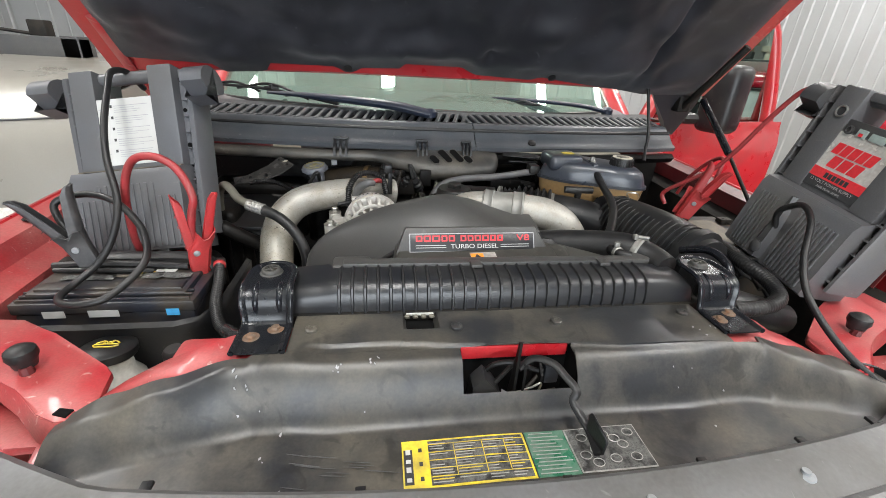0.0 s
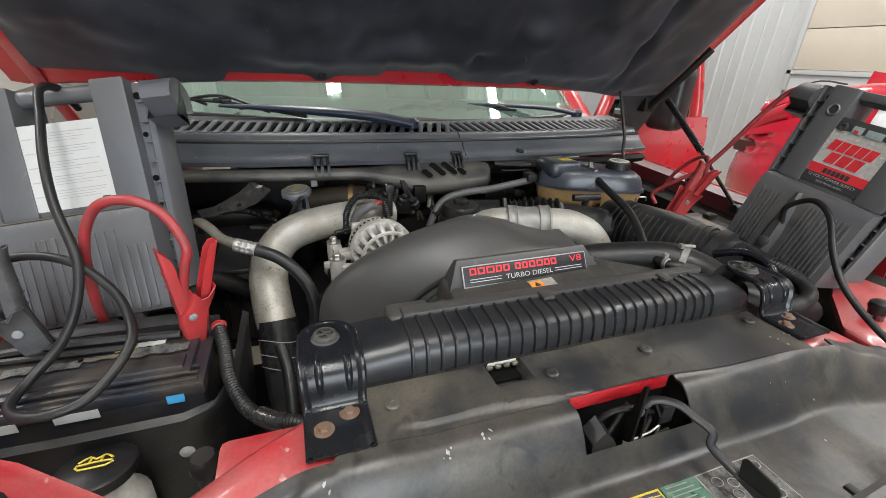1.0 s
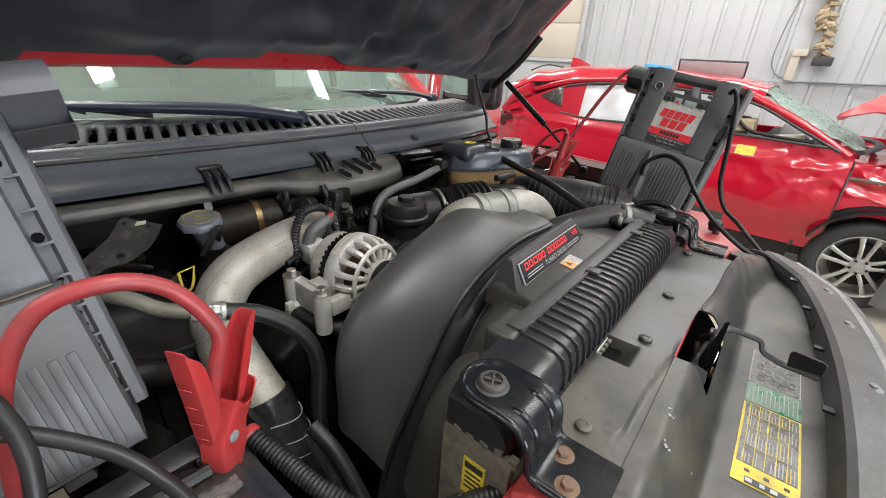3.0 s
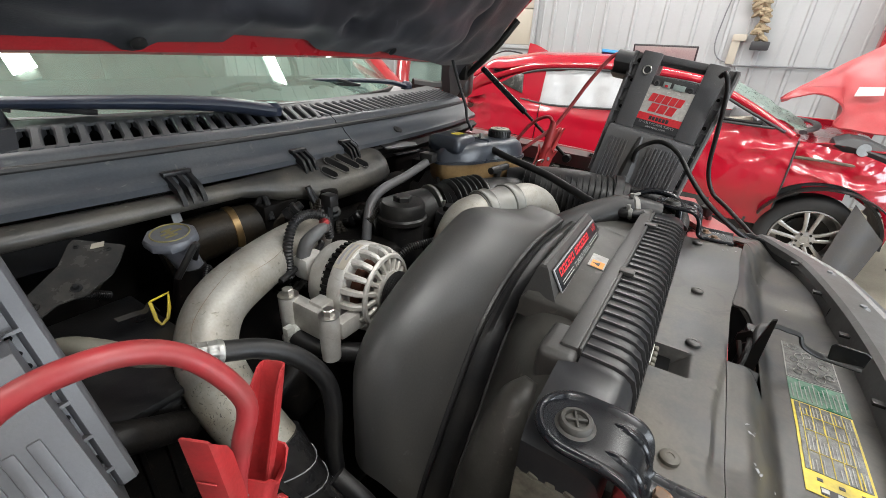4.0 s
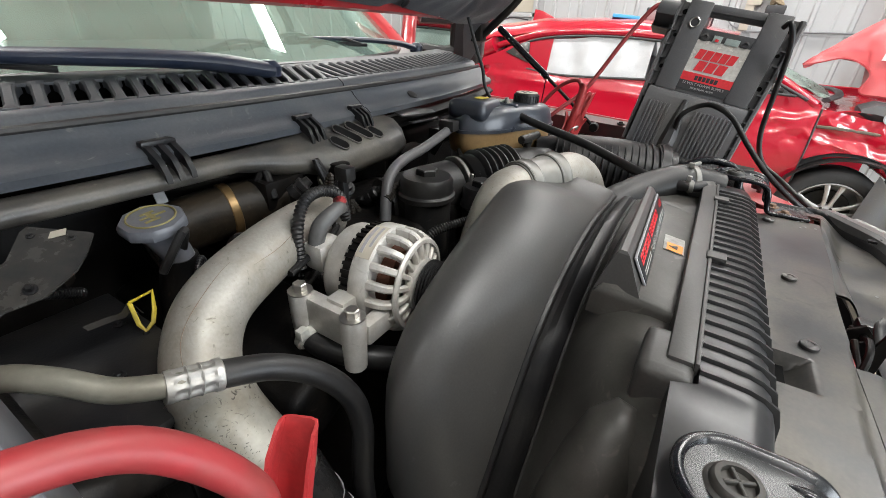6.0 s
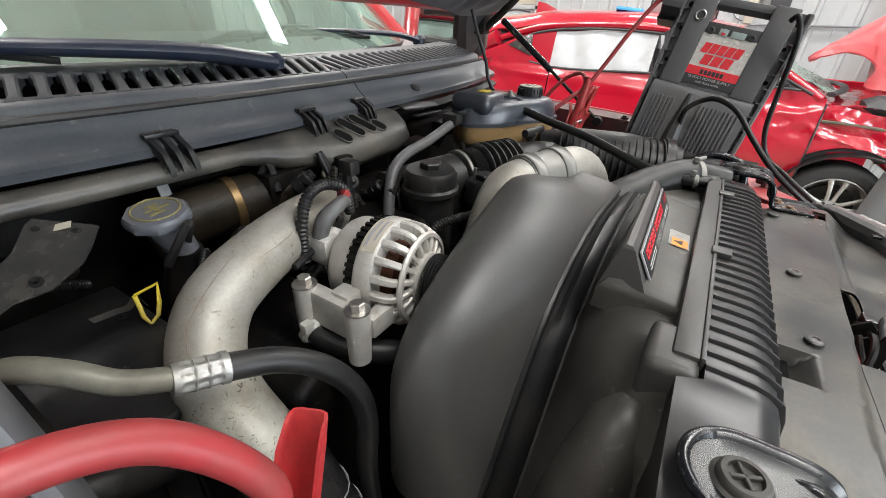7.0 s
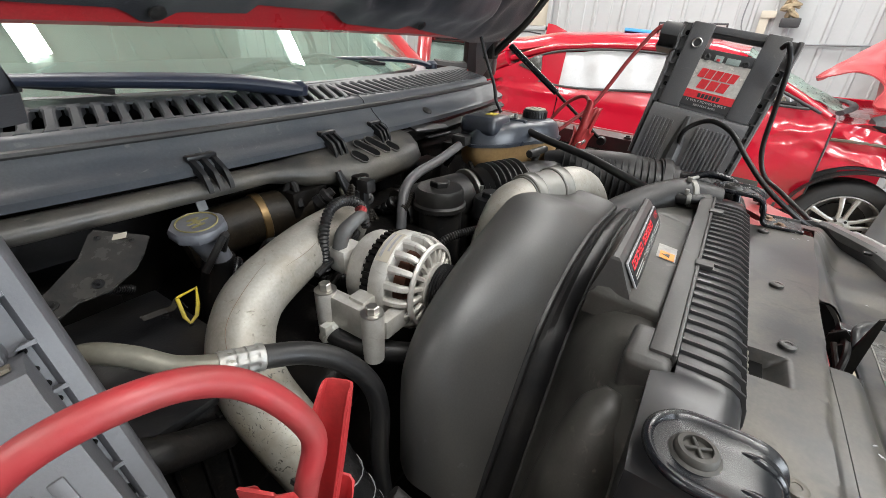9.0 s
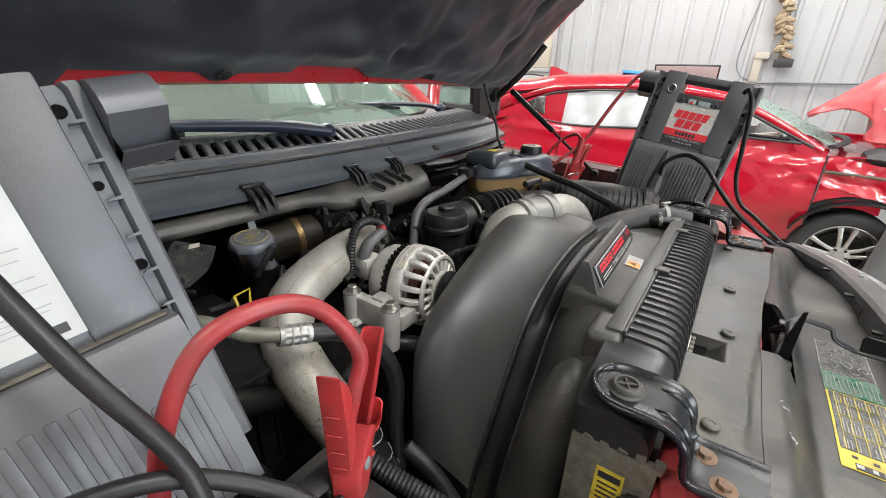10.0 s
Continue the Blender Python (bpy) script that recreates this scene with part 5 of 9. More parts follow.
# big smooth hood of the shroud: arch outline in x-z, rolling from the back edge to the front lip
ARCH_BACK = [(-0.302, 0.8), (-0.304, 0.92), (-0.304, 1.03), (-0.302, 1.1), (-0.305, 1.155), (-0.275, 1.214), (-0.2, 1.258), (-0.125, 1.29), (-0.052, 1.322), (0.0, 1.318), (0.05, 1.312), (0.1, 1.308), (0.135, 1.3)]
ARCH_MID = [(-0.37, 0.8), (-0.372, 0.95), (-0.366, 1.08), (-0.365, 1.165), (-0.349, 1.222), (-0.3, 1.268), (-0.215, 1.31), (-0.14, 1.333), (-0.06, 1.345), (0.0, 1.335), (0.055, 1.318), (0.1, 1.31), (0.142, 1.313)]
ARCH_LIP = [(-0.375, 0.8), (-0.37, 0.92), (-0.345, 1.03), (-0.305, 1.095), (-0.272, 1.145), (-0.212, 1.226), (-0.15, 1.268), (-0.095, 1.288), (-0.03, 1.3), (0.03, 1.302), (0.068, 1.3), (0.105, 1.298), (0.145, 1.296)]


def arch(knots, n=40):
    return [(p.x, p.z) for p in smooth_path([(x, 0, z) for x, z in knots], 4)]


AB, AM, AL = arch(ARCH_BACK), arch(ARCH_MID), arch(ARCH_LIP)
bm = bmesh.new()
rows = []
for (bx, bz), (mx, mz), (lx, lz) in list(zip(AB, AM, AL))[7:]:
    rows.append([p for p in smooth_path([(lerp(bx, mx, 0.1), 0.405, lerp(bz, mz, 0.0) - 0.012), (lerp(bx, mx, 0.12), 0.41, lerp(bz, mz, 0.06)), (lerp(bx, mx, 0.6), 0.395, lerp(bz, mz, 0.7) + 0.004), (mx, 0.362, mz), (lerp(mx, lx, 0.3), 0.325, lerp(mz, lz, 0.25)), (lx, 0.285, lz + 0.004), (lx + 0.004, 0.278, lz - 0.012)], 4)])
sheet(bm, rows, 0.003)
part("hoop", bm, M_SHROUD, shroud, "smooth arched shroud hood", angle=70)
# low right wing of the hood, running behind the badge
bm = bmesh.new()
rows = []
for x, z in ((0.13, 1.285), (0.18, 1.262), (0.24, 1.225), (0.3, 1.17), (0.34, 1.08), (0.35, 0.9)):
    rows.append([(x, 0.345, z - 0.03), (x, 0.34, z), (x, 0.32, z + 0.004), (x, 0.29, z - 0.006), (x, 0.278, z - 0.02)])
sheet(bm, rows, 0.003)
part("hoop_wing", bm, M_SHROUD, shroud)
# seal lip, dark groove and moulding that nest in front of the hood
bm = bmesh.new()
tube(bm, [(x + 0.004, 0.279, z - 0.003) for x, z in AL[::2]] + [(0.12, 0.282, 1.294)], 0.0055, 8, 3)
part("seal_lip", bm, M_RUBBER, shroud, "curved rubber seal lip")
bm = bmesh.new()
rows = [[(x + 0.007, 0.276, z - 0.01), (x + 0.012, 0.27, z - 0.015), (x + 0.02, 0.262, z - 0.006), (x + 0.03, 0.255, z - 0.006), (x + 0.036, 0.25, z - 0.012)] for x, z in AL]
rows += [[(x, 0.276, 1.287), (x, 0.27, 1.283), (x, 0.262, 1.291), (x, 0.255, 1.291), (x, 0.25, 1.285)] for x in (0.13, 0.16)]
sheet(bm, rows, 0.003)
part("groove_band", bm, M_RUBBER, shroud, "dark moulded groove band", angle=50)
bm = bmesh.new()
tube(bm, [(x + 0.04, 0.2465, z - 0.0115) for x, z in AL[::2]], 0.003, 8, 3)
part("moulding", bm, M_SHROUD, shroud, "thin raised moulding")
# front plate: funnels from the round hood to the square radiator frame
bm = bmesh.new()
rows = []
for x, z in AL:
    g = math.exp(-((x + 0.28) / 0.06) ** 2)
    ex_, ez_ = max(-0.335, x * 1.25 - 0.01), min(1.276, z + 0.036 + 0.06 * g)
    p0 = Vector((x + 0.042, 0.243, z - 0.014))
    p1 = Vector((ex_, 0.134, ez_))
    rows.append([p0.lerp(p1, t) + Vector((0, 0.012, 0.012)) * math.sin(math.pi * t) for t in (0, 0.15, 0.35, 0.55, 0.75, 0.9, 1)])
rows += [[Vector((x, 0.243, 1.284)).lerp(Vector((x, 0.134, 1.277)), t) for t in (0, 0.15, 0.35, 0.55, 0.75, 0.9, 1)] for x in (0.15, 0.22, 0.3, 0.33)]
sheet(bm, rows, 0.003)
part("front_plate", bm, M_PLATE, shroud, "dusty funnel-shaped front plate", angle=60)
bm = bmesh.new()
box(bm, (0.02, 0.139, 1.29), (0.56, 0.022, 0.032), bevel=0.004)
box(bm, (0.02, 0.1265, 1.3), (0.56, 0.004, 0.014), bevel=0.0015)
box(bm, (-0.246, 0.148, 1.277), (0.068, 0.044, 0.05), bevel=0.01, seg=3)
box(bm, (0.3, 0.15, 1.285), (0.05, 0.04, 0.045), bevel=0.008)
for x in (-0.03, 0.21):
    box(bm, (x, 0.12, 1.3065), (0.02, 0.022, 0.006), bevel=0.002)
part("top_rail", bm, M_SHROUD, shroud, "straight rail along the tank")
bm = bmesh.new()
tube(bm, [(-0.284, 0.166, 1.258), (-0.297, 0.169, 1.24), (-0.312, 0.173, 1.205), (-0.33, 0.182, 1.14), (-0.345, 0.19, 1.04)], [0.01, 0.026, 0.034, 0.038, 0.04], 22)
part("plate_bulge", bm, M_PLATE, shroud, "grimy rounded bulge beside the tank", angle=60)
for x, zz in ((-0.2, 1.19), (-0.27, 1.12)):
    bm = bmesh.new()
    lathe(bm, [(0, 0), (0.006, 0), (0.006, 0.006), (0, 0.006)], 12, pose(x, 0.19, zz, 70, 0, 0))
    part("plate_stud", bm, M_BLACK, shroud)
# apron under the badge, then the sloped wedge with its letter plate
bm = bmesh.new()
loft(bm, [[Vector(p) for p in ring] for ring in (
    [(-0.178, 0.139, 1.262), (0.15, 0.139, 1.262), (0.15, 0.236, 1.262), (-0.172, 0.236, 1.262)],
    [(-0.174, 0.139, 1.286), (0.147, 0.139, 1.286), (0.147, 0.234, 1.287), (-0.168, 0.234, 1.287)],
    [(-0.171, 0.141, 1.2905), (0.144, 0.141, 1.2905), (0.144, 0.226, 1.298), (-0.165, 0.226, 1.298)],
    [(-0.165, 0.146, 1.293), (0.14, 0.146, 1.293), (0.14, 0.205, 1.302), (-0.161, 0.205, 1.302)])])
part("apron", bm, M_PLATE, shroud, "flat apron in front of the badge", angle=40)
bm = bmesh.new()
loft(bm, [[Vector(p) for p in ring] for ring in (
    [(-0.168, 0.184, 1.288), (0.138, 0.194, 1.288), (0.145, 0.236, 1.278), (-0.167, 0.236, 1.278)],
    [(-0.1665, 0.186, 1.2965), (0.136, 0.196, 1.294), (0.141, 0.234, 1.29), (-0.1635, 0.234, 1.29)],
    [(-0.151, 0.207, 1.333), (0.109, 0.218, 1.332), (0.112, 0.229, 1.332), (-0.15, 0.221, 1.334)],
    [(-0.148, 0.211, 1.3365), (0.106, 0.221, 1.3355), (0.108, 0.226, 1.3355), (-0.147, 0.218, 1.3365)])])
pod = part("badge_pod", bm, M_SHROUD, shroud, "raised wedge that carries the badge", angle=25)
A, B, C = Vector((-0.1605, 0.1938, 1.3096)), Vector((0.1245, 0.2053, 1.3072)), Vector((-0.15, 0.2095, 1.3365))
ex = (B - A).normalized()
ez = ex.cross((C - A)).normalized()
ey = ez.cross(ex)
BADGE = Matrix.Translation(Vector((-0.0195, 0.2004, 1.3115)) + ez * 0.0026) @ Matrix((ex, ey, ez)).transposed().to_4x4()
bm = bmesh.new()
box(bm, (0, 0, 0), (0.248, 0.036, 0.003), BADGE, bevel=0.0012)
plate = part("badge_plate", bm, M_GREYINK, pod, "silver-rimmed badge plate")
bm = bmesh.new()
box(bm, (0, 0, 0.001), (0.244, 0.0325, 0.003), BADGE, bevel=0.001)
part("badge_face", bm, M_TANK, pod, "black badge face")
# the maker's word mark as plain red blocks
xx = -0.112
for w in (0.015, 0.016, 0.018, 0.014, 0.015, None, 0.014, 0.014, 0.015, 0.016, 0.014, 0.014):
    if w is None:
        xx += 0.008
        continue
    bm = bmesh.new()
    mx, ww = xx + w / 2 - 0.0008, w - 0.003
    for dy in (-0.0045, 0.0045):
        box(bm, (mx, 0.0078 + dy, 0.0028), (ww, 0.0024, 0.0006), BADGE)
    for dx in (-1, 1):
        box(bm, (mx + dx * (ww / 2 - 0.0013), 0.0078, 0.0028), (0.0026, 0.0068, 0.0006), BADGE)
    part("word_block", bm, M_REDINK, pod, "red block of the word mark")
    xx += w
letters("engine_type", "V8", BADGE @ pose(0.1, 0.0078, 0.0029), 0.0115, M_REDINK, pod, 0.026)
letters("engine_words", "TURBO DIESEL", BADGE @ pose(0.002, -0.0075, 0.0029), 0.0082, M_WHITE, pod, 0.094)
for sx in (-1, 1):
    for dy in (-0.0052, -0.0095):
        bm = bmesh.new()
        box(bm, (sx * 0.083, dy, 0.0028), (0.058, 0.0011, 0.0005), BADGE)
        part("badge_line", bm, M_WHITE, pod)
bm = bmesh.new()
box(bm, (0, 0, 0), (0.05, 0.026, 0.0006), pose(-0.004, 0.168, 1.2972, 8.7, 0, 3))
part("caution_sticker", bm, M_STICKER, shroud, "silver and orange caution sticker")
bm = bmesh.new()
box(bm, (-0.012, -0.001, 0.0006), (0.024, 0.02, 0.0006), pose(-0.004, 0.168, 1.2972, 8.7, 0, 3))
part("sticker_field", bm, M_ORANGE, shroud, "orange sticker field")
bm = bmesh.new()
slab(bm, [(-0.006, -0.005), (0.006, -0.005), (0, 0.006)], 0, 0.0004, pose(-0.016, 0.168, 1.2985, 8.7, 0, 3))
part("sticker_mark", bm, M_INK, shroud)

# ---- engine mass ----
engine = thing("engine", (0, 0.7, 0.7), "grimy black diesel engine with covers and lines", "engine")
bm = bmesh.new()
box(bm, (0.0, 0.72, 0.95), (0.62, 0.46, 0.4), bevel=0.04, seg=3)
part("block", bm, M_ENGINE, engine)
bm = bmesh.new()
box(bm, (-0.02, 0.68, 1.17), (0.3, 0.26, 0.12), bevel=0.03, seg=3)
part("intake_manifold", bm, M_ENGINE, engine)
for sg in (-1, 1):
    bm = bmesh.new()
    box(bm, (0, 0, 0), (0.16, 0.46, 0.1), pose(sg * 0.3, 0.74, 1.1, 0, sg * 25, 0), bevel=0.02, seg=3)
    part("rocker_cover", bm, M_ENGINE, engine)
# oil and fuel filter caps
for x, y, z, r, h in ((0.006, 0.578, 1.245, 0.048, 0.062), (0.105, 0.515, 1.222, 0.036, 0.05)):
    bm = bmesh.new()
    lathe(bm, [(0, -0.1), (r * 0.95, -0.1), (r * 0.95, h - 0.046), (r * 1.1, h - 0.042), (r * 1.1, h - 0.034), (r * 1.02, h - 0.03), (r * 1.0, h - 0.009), (r * 0.9, h - 0.002), (r * 0.5, h), (0, h)], 34, pose(x, y, z))
    lathe(bm, [(0, h - 0.001), (0.02, h - 0.001), (0.02, h + 0.009), (0.018, h + 0.011), (0, h + 0.011)], 6, pose(x, y, z, 0, 0, 20))
    part("filter_cap", bm, M_BLACK, engine, "black filter housing cap")
# intake duct with bellows and clamps
bm = bmesh.new()
tube(bm, [(-0.02, 0.66, 1.235), (0.06, 0.625, 1.24), (0.13, 0.6, 1.245)], [0.05, 0.056, 0.054], 22)
part("intake_elbow", bm, M_BLACK, engine, "black moulded intake elbow")
bm = bmesh.new()
tube(bm, [(0.155, 0.588, 1.248), (0.215, 0.562, 1.252), (0.275, 0.535, 1.252)], 0.056, 22, 8, corr=0.009, pitch=0.0135)
part("bellows", bm, M_RUBBER, engine, "ribbed rubber bellows")
for k in range(6):
    c = Vector((0.19, 0.573, 1.25)).lerp(Vector((0.268, 0.538, 1.252)), k / 5)
    d = Vector((0.078, -0.035, 0.002)).normalized()
    bm = bmesh.new()
    lathe(bm, [(0.05, -0.006), (0.058, -0.004), (0.0625, -0.0012), (0.0625, 0.0012), (0.058, 0.004), (0.05, 0.006)], 30, axis_pose(c, c + d))
    part("bellows_rib", bm, M_BLACK, engine)
bm = bmesh.new()
tube(bm, [(0.27, 0.537, 1.252), (0.33, 0.51, 1.25), (0.4, 0.48, 1.24)], 0.05, 20)
part("intake_pipe", bm, M_BLACK, engine)
for c, r in ((Vector((0.142, 0.594, 1.2465)), 0.0575), (Vector((0.277, 0.5335, 1.252)), 0.0525)):
    d = Vector((0.087, -0.038, 0.004)).normalized()
    bm = bmesh.new()
    lathe(bm, [(r - 0.003, -0.0045), (r, -0.0045), (r + 0.0012, -0.0036), (r, -0.0028), (r, 0.0028), (r + 0.0012, 0.0036), (r, 0.0045), (r - 0.003, 0.0045)], 36, axis_pose(c, c + d))
    band = part("hose_clamp", bm, M_BAND, engine, "steel band clamp")
    e = c + Vector((-0.35, -0.75, 0.42)).normalized() * (r + 0.003)
    bm = bmesh.new()
    rod(bm, e - Vector((0, 0, 0.011)), e + Vector((0, 0, 0.011)), 0.0038, 8)
    part("screw", bm, M_STEEL, band, "clamp screw")
bm = bmesh.new()
tube(bm, [(-0.09, 0.535, 1.2), (-0.06, 0.52, 1.232), (-0.02, 0.495, 1.242), (0.02, 0.475, 1.238), (0.05, 0.46, 1.21)], 0.0085, 12, 8, corr=0.0012, pitch=0.0046)
part("corrugated_line", bm, M_RUBBER, engine, "corrugated black conduit beside the filter")
# coolant and vacuum lines
for pts, r, lab in ((((0.271, 0.69, 1.326), (0.146, 0.675, 1.311), (0.044, 0.66, 1.307), (-0.016, 0.645, 1.294), (-0.047, 0.63, 1.262), (-0.063, 0.62, 1.227)), 0.0105, "bent steel coolant line"),
                    (((0.045, 0.66, 1.27), (0.03, 0.65, 1.2), (0.03, 0.64, 1.12)), 0.006, "thin steel line"),
                    (((-0.02, 0.49, 1.205), (0.04, 0.47, 1.21), (0.1, 0.475, 1.2)), 0.008, "short loom conduit")):
    bm = bmesh.new()
    tube(bm, pts, r, 10, corr=0.0015 if "loom" in lab else 0, pitch=0.005)
    part("line", bm, M_PACKDK2 if "coolant" in lab else M_RUBBER, engine, lab)
bm = bmesh.new()
box(bm, (0.265, 0.69, 1.335), (0.03, 0.04, 0.025), bevel=0.005)
part("line_bracket", bm, M_BLACK, engine)
random.seed(4)
for k in range(26):
    x, y = random.uniform(-0.42, 0.36), random.uniform(0.6, 0.9)
    bm = bmesh.new()
    z = random.uniform(1.15, 1.27)
    p = Vector((x, y, z))
    tube(bm, [p, p + Vector((random.uniform(-0.06, 0.06), random.uniform(-0.05, 0.05), random.uniform(0.0, 0.05))), p + Vector((random.uniform(-0.13, 0.13), random.uniform(-0.08, 0.08), random.uniform(-0.08, 0.02)))], random.uniform(0.004, 0.011), 8, 5, corr=0.0012 if k % 2 else 0, pitch=0.005)
    part("loom", bm, M_RUBBER if k % 3 else M_DARK, engine, "dark wiring loom")
for x, y, z, sx, sy, sz in ((-0.12, 0.7, 1.27, 0.05, 0.04, 0.04), (-0.06, 0.73, 1.29, 0.035, 0.03, 0.05), (-0.16, 0.78, 1.28, 0.08, 0.05, 0.05), (0.2, 0.76, 1.26, 0.1, 0.05, 0.05), (-0.02, 0.6, 1.25, 0.03, 0.03, 0.05), (0.33, 0.74, 1.3, 0.08, 0.05, 0.03)):
    bm = bmesh.new()
    box(bm, (x, y, z), (sx, sy, sz), pose(0, 0, 0), bevel=0.006)
    part("connector", bm, M_ENGINE, engine, "black sensor connector")
bm = bmesh.new()
tube(bm, [(-0.36, 0.84, 1.24), (-0.27, 0.82, 1.255), (-0.15, 0.79, 1.26)], 0.043, 24)
part("turbo_duct", bm, M_BROWNDUCT, engine, "dark turbo duct")
bm = bmesh.new()
rod(bm, (-0.245, 0.8155, 1.256), (-0.226, 0.811, 1.257), 0.0458, 30)
part("duct_clamp", bm, M_BRASS, engine, "brassy band clamp")
bm = bmesh.new()
tube(bm, [(-0.455, 0.66, 1.13), (-0.452, 0.667, 1.19), (-0.449, 0.668, 1.214)], 0.004, 8)
part("dipstick", bm, M_BLACK, engine)
bm = bmesh.new()
loop = [Vector(p) for p in ((-0.448, 0.6908, 1.244), (-0.4248, 0.6823, 1.2522), (-0.432, 0.673, 1.233), (-0.4392, 0.6674, 1.2214), (-0.4488, 0.6677, 1.214), (-0.4516, 0.6742, 1.222), (-0.448, 0.6908, 1.244))]
tube(bm, loop, 0.0026, 8, 3, flat=0.7, straight=True)
part("dipstick_handle", bm, M_YELLOW, engine, "squarish yellow dipstick loop")

# paler lines, loom branches and sensors crowded behind the alternator
random.seed(33)
for k in range(14):
    p = Vector((random.uniform(-0.2, -0.02), random.uniform(0.66, 0.76), random.uniform(1.2, 1.3)))
    bm = bmesh.new()
    tube(bm, [p, p + Vector((random.uniform(-0.02, 0.02), random.uniform(-0.02, 0.03), random.uniform(0.02, 0.05))), p + Vector((random.uniform(-0.05, 0.05), random.uniform(-0.03, 0.04), random.uniform(-0.1, -0.05)))], random.uniform(0.003, 0.007), 8, 5, corr=0.001 if k % 2 else 0, pitch=0.005)
    part("loom", bm, (M_BLACK, M_DARK, M_ACLINE, M_BROWNDUCT)[k % 4], engine, "dusty wiring loom branch")
# lock-ring connectors on short stubs
for p, d, r in (((-0.13, 0.69, 1.275), (0.3, -0.4, 0.7), 0.011), ((-0.08, 0.7, 1.265), (-0.3, -0.5, 0.6), 0.014), ((-0.04, 0.68, 1.25), (0.1, -0.6, 0.5), 0.011), ((-0.17, 0.73, 1.285), (0.5, -0.4, 0.5), 0.013)):
    bm = bmesh.new()
    lathe(bm, [(0, 0), (r, 0), (r, 0.012), (r * 0.85, 0.013), (r * 0.85, 0.018), (r * 1.08, 0.019), (r * 1.08, 0.027), (r * 0.7, 0.03), (r * 0.6, 0.038), (0, 0.038)], 14, axis_pose(p, Vector(p) + Vector(d)))
    part("connector", bm, M_BLACK, engine, "black round sensor connector")

# ---- charge pipes ----
hot = thing("charge_pipe", (-0.44, 0.42, 1.05), "stained aluminium charge pipe with taped black boot", "pipe", "charge pipes")
bm = bmesh.new()
tube(bm, [(-0.16, 0.665, 1.262), (-0.24, 0.64, 1.272), (-0.335, 0.608, 1.272), (-0.41, 0.582, 1.258), (-0.452, 0.547, 1.222), (-0.46, 0.503, 1.18), (-0.455, 0.462, 1.14), (-0.449, 0.437, 1.11)], 0.0385, 28)
part("pipe", bm, M_ALU, hot)
PIPE = smooth_path([(-0.24, 0.64, 1.272), (-0.335, 0.608, 1.272), (-0.41, 0.582, 1.258), (-0.452, 0.547, 1.222), (-0.46, 0.503, 1.18), (-0.455, 0.462, 1.14)], 6)
for side, i0, i1 in ((Vector((-0.6, -0.45, 0.6)), 9, 21), (Vector((0.1, -0.75, 0.6)), 0, 9)):
    line = []
    for i in range(i0, i1):
        tan = (PIPE[i + 1] - PIPE[max(0, i - 1)]).normalized()
        off = (side - tan * side.dot(tan)).normalized()
        line.append(PIPE[i] + off * 0.0384 + tan.cross(off) * 0.0025 * math.sin(i * 0.9))
    bm = bmesh.new()
    tube(bm, line, [0.0004 * (0.3 + 0.7 * math.sin(math.pi * (k + 0.5) / len(line))) for k in range(len(line))], 5, 2)
    part("scored_line", bm, M_RUST, hot, "thin dark scored line")
# lower length of the pipe slid over the upper one, its rim showing
bm = bmesh.new()
tube(bm, [(-0.459, 0.524, 1.2), (-0.46, 0.503, 1.18), (-0.455, 0.462, 1.14), (-0.449, 0.437, 1.11)], 0.0398, 30)
part("lower_pipe", bm, M_PITTED, hot, "pitted and stained lower pipe length")
bm = bmesh.new()
tube(bm, [(-0.448, 0.445, 1.125), (-0.446, 0.42, 1.08), (-0.44, 0.38, 1.02), (-0.43, 0.33, 0.95)], [0.041, 0.043, 0.043, 0.043], 24)
part("boot", bm, M_TAPE, hot, "boot wrapped in glossy black tape")
for f0 in (0.25, 0.55, 0.8):
    bm = bmesh.new()
    c = Vector((-0.448, 0.44, 1.115)).lerp(Vector((-0.441, 0.385, 1.03)), f0)
    tilt = axis_pose(c, c + Vector((0.02 * (1 - 2 * f0), -0.3, -0.9)))
    tube(bm, [tilt @ Vector((0.0432 * math.cos(a), 0.0432 * math.sin(a), 0.006 * math.sin(2 * a))) for a in [2 * math.pi * k / 24 for k in range(25)]], 0.0009, 5, 1)
    part("tape_edge", bm, M_GREYINK, hot, "pale edge of the tape")
cold = thing("charge_pipe", (0.2, 0.4, 1.2), "aluminium charge pipe with rubber coupler and clamps", "pipe", "charge pipes")
bm = bmesh.new()
tube(bm, [(-0.06, 0.435, 1.17), (-0.046, 0.43, 1.235), (-0.022, 0.428, 1.278), (0.01, 0.43, 1.298), (0.045, 0.424, 1.304), (0.085, 0.41, 1.306)], 0.0385, 26)
part("pipe", bm, M_ALU, cold)
bm = bmesh.new()
tube(bm, [(0.115, 0.398, 1.308), (0.155, 0.382, 1.309), (0.195, 0.371, 1.303), (0.235, 0.358, 1.28), (0.26, 0.345, 1.235), (0.268, 0.337, 1.17)], 0.0385, 26)
part("elbow", bm, M_ALU, cold)
CC, CD = Vector((0.1, 0.4045, 1.307)), Vector((0.1, -0.0385, 0.005)).normalized()
CM = axis_pose(CC, CC + CD)
bm = bmesh.new()
lathe(bm, [(0.036, -0.052), (0.0408, -0.052), (0.0412, -0.022), (0.0402, -0.012), (0.0402, 0.008), (0.0412, 0.016), (0.0408, 0.047), (0.036, 0.047)], 36, CM)
part("coupler", bm, M_BAND, cold, "grey ridged coupler sleeve")
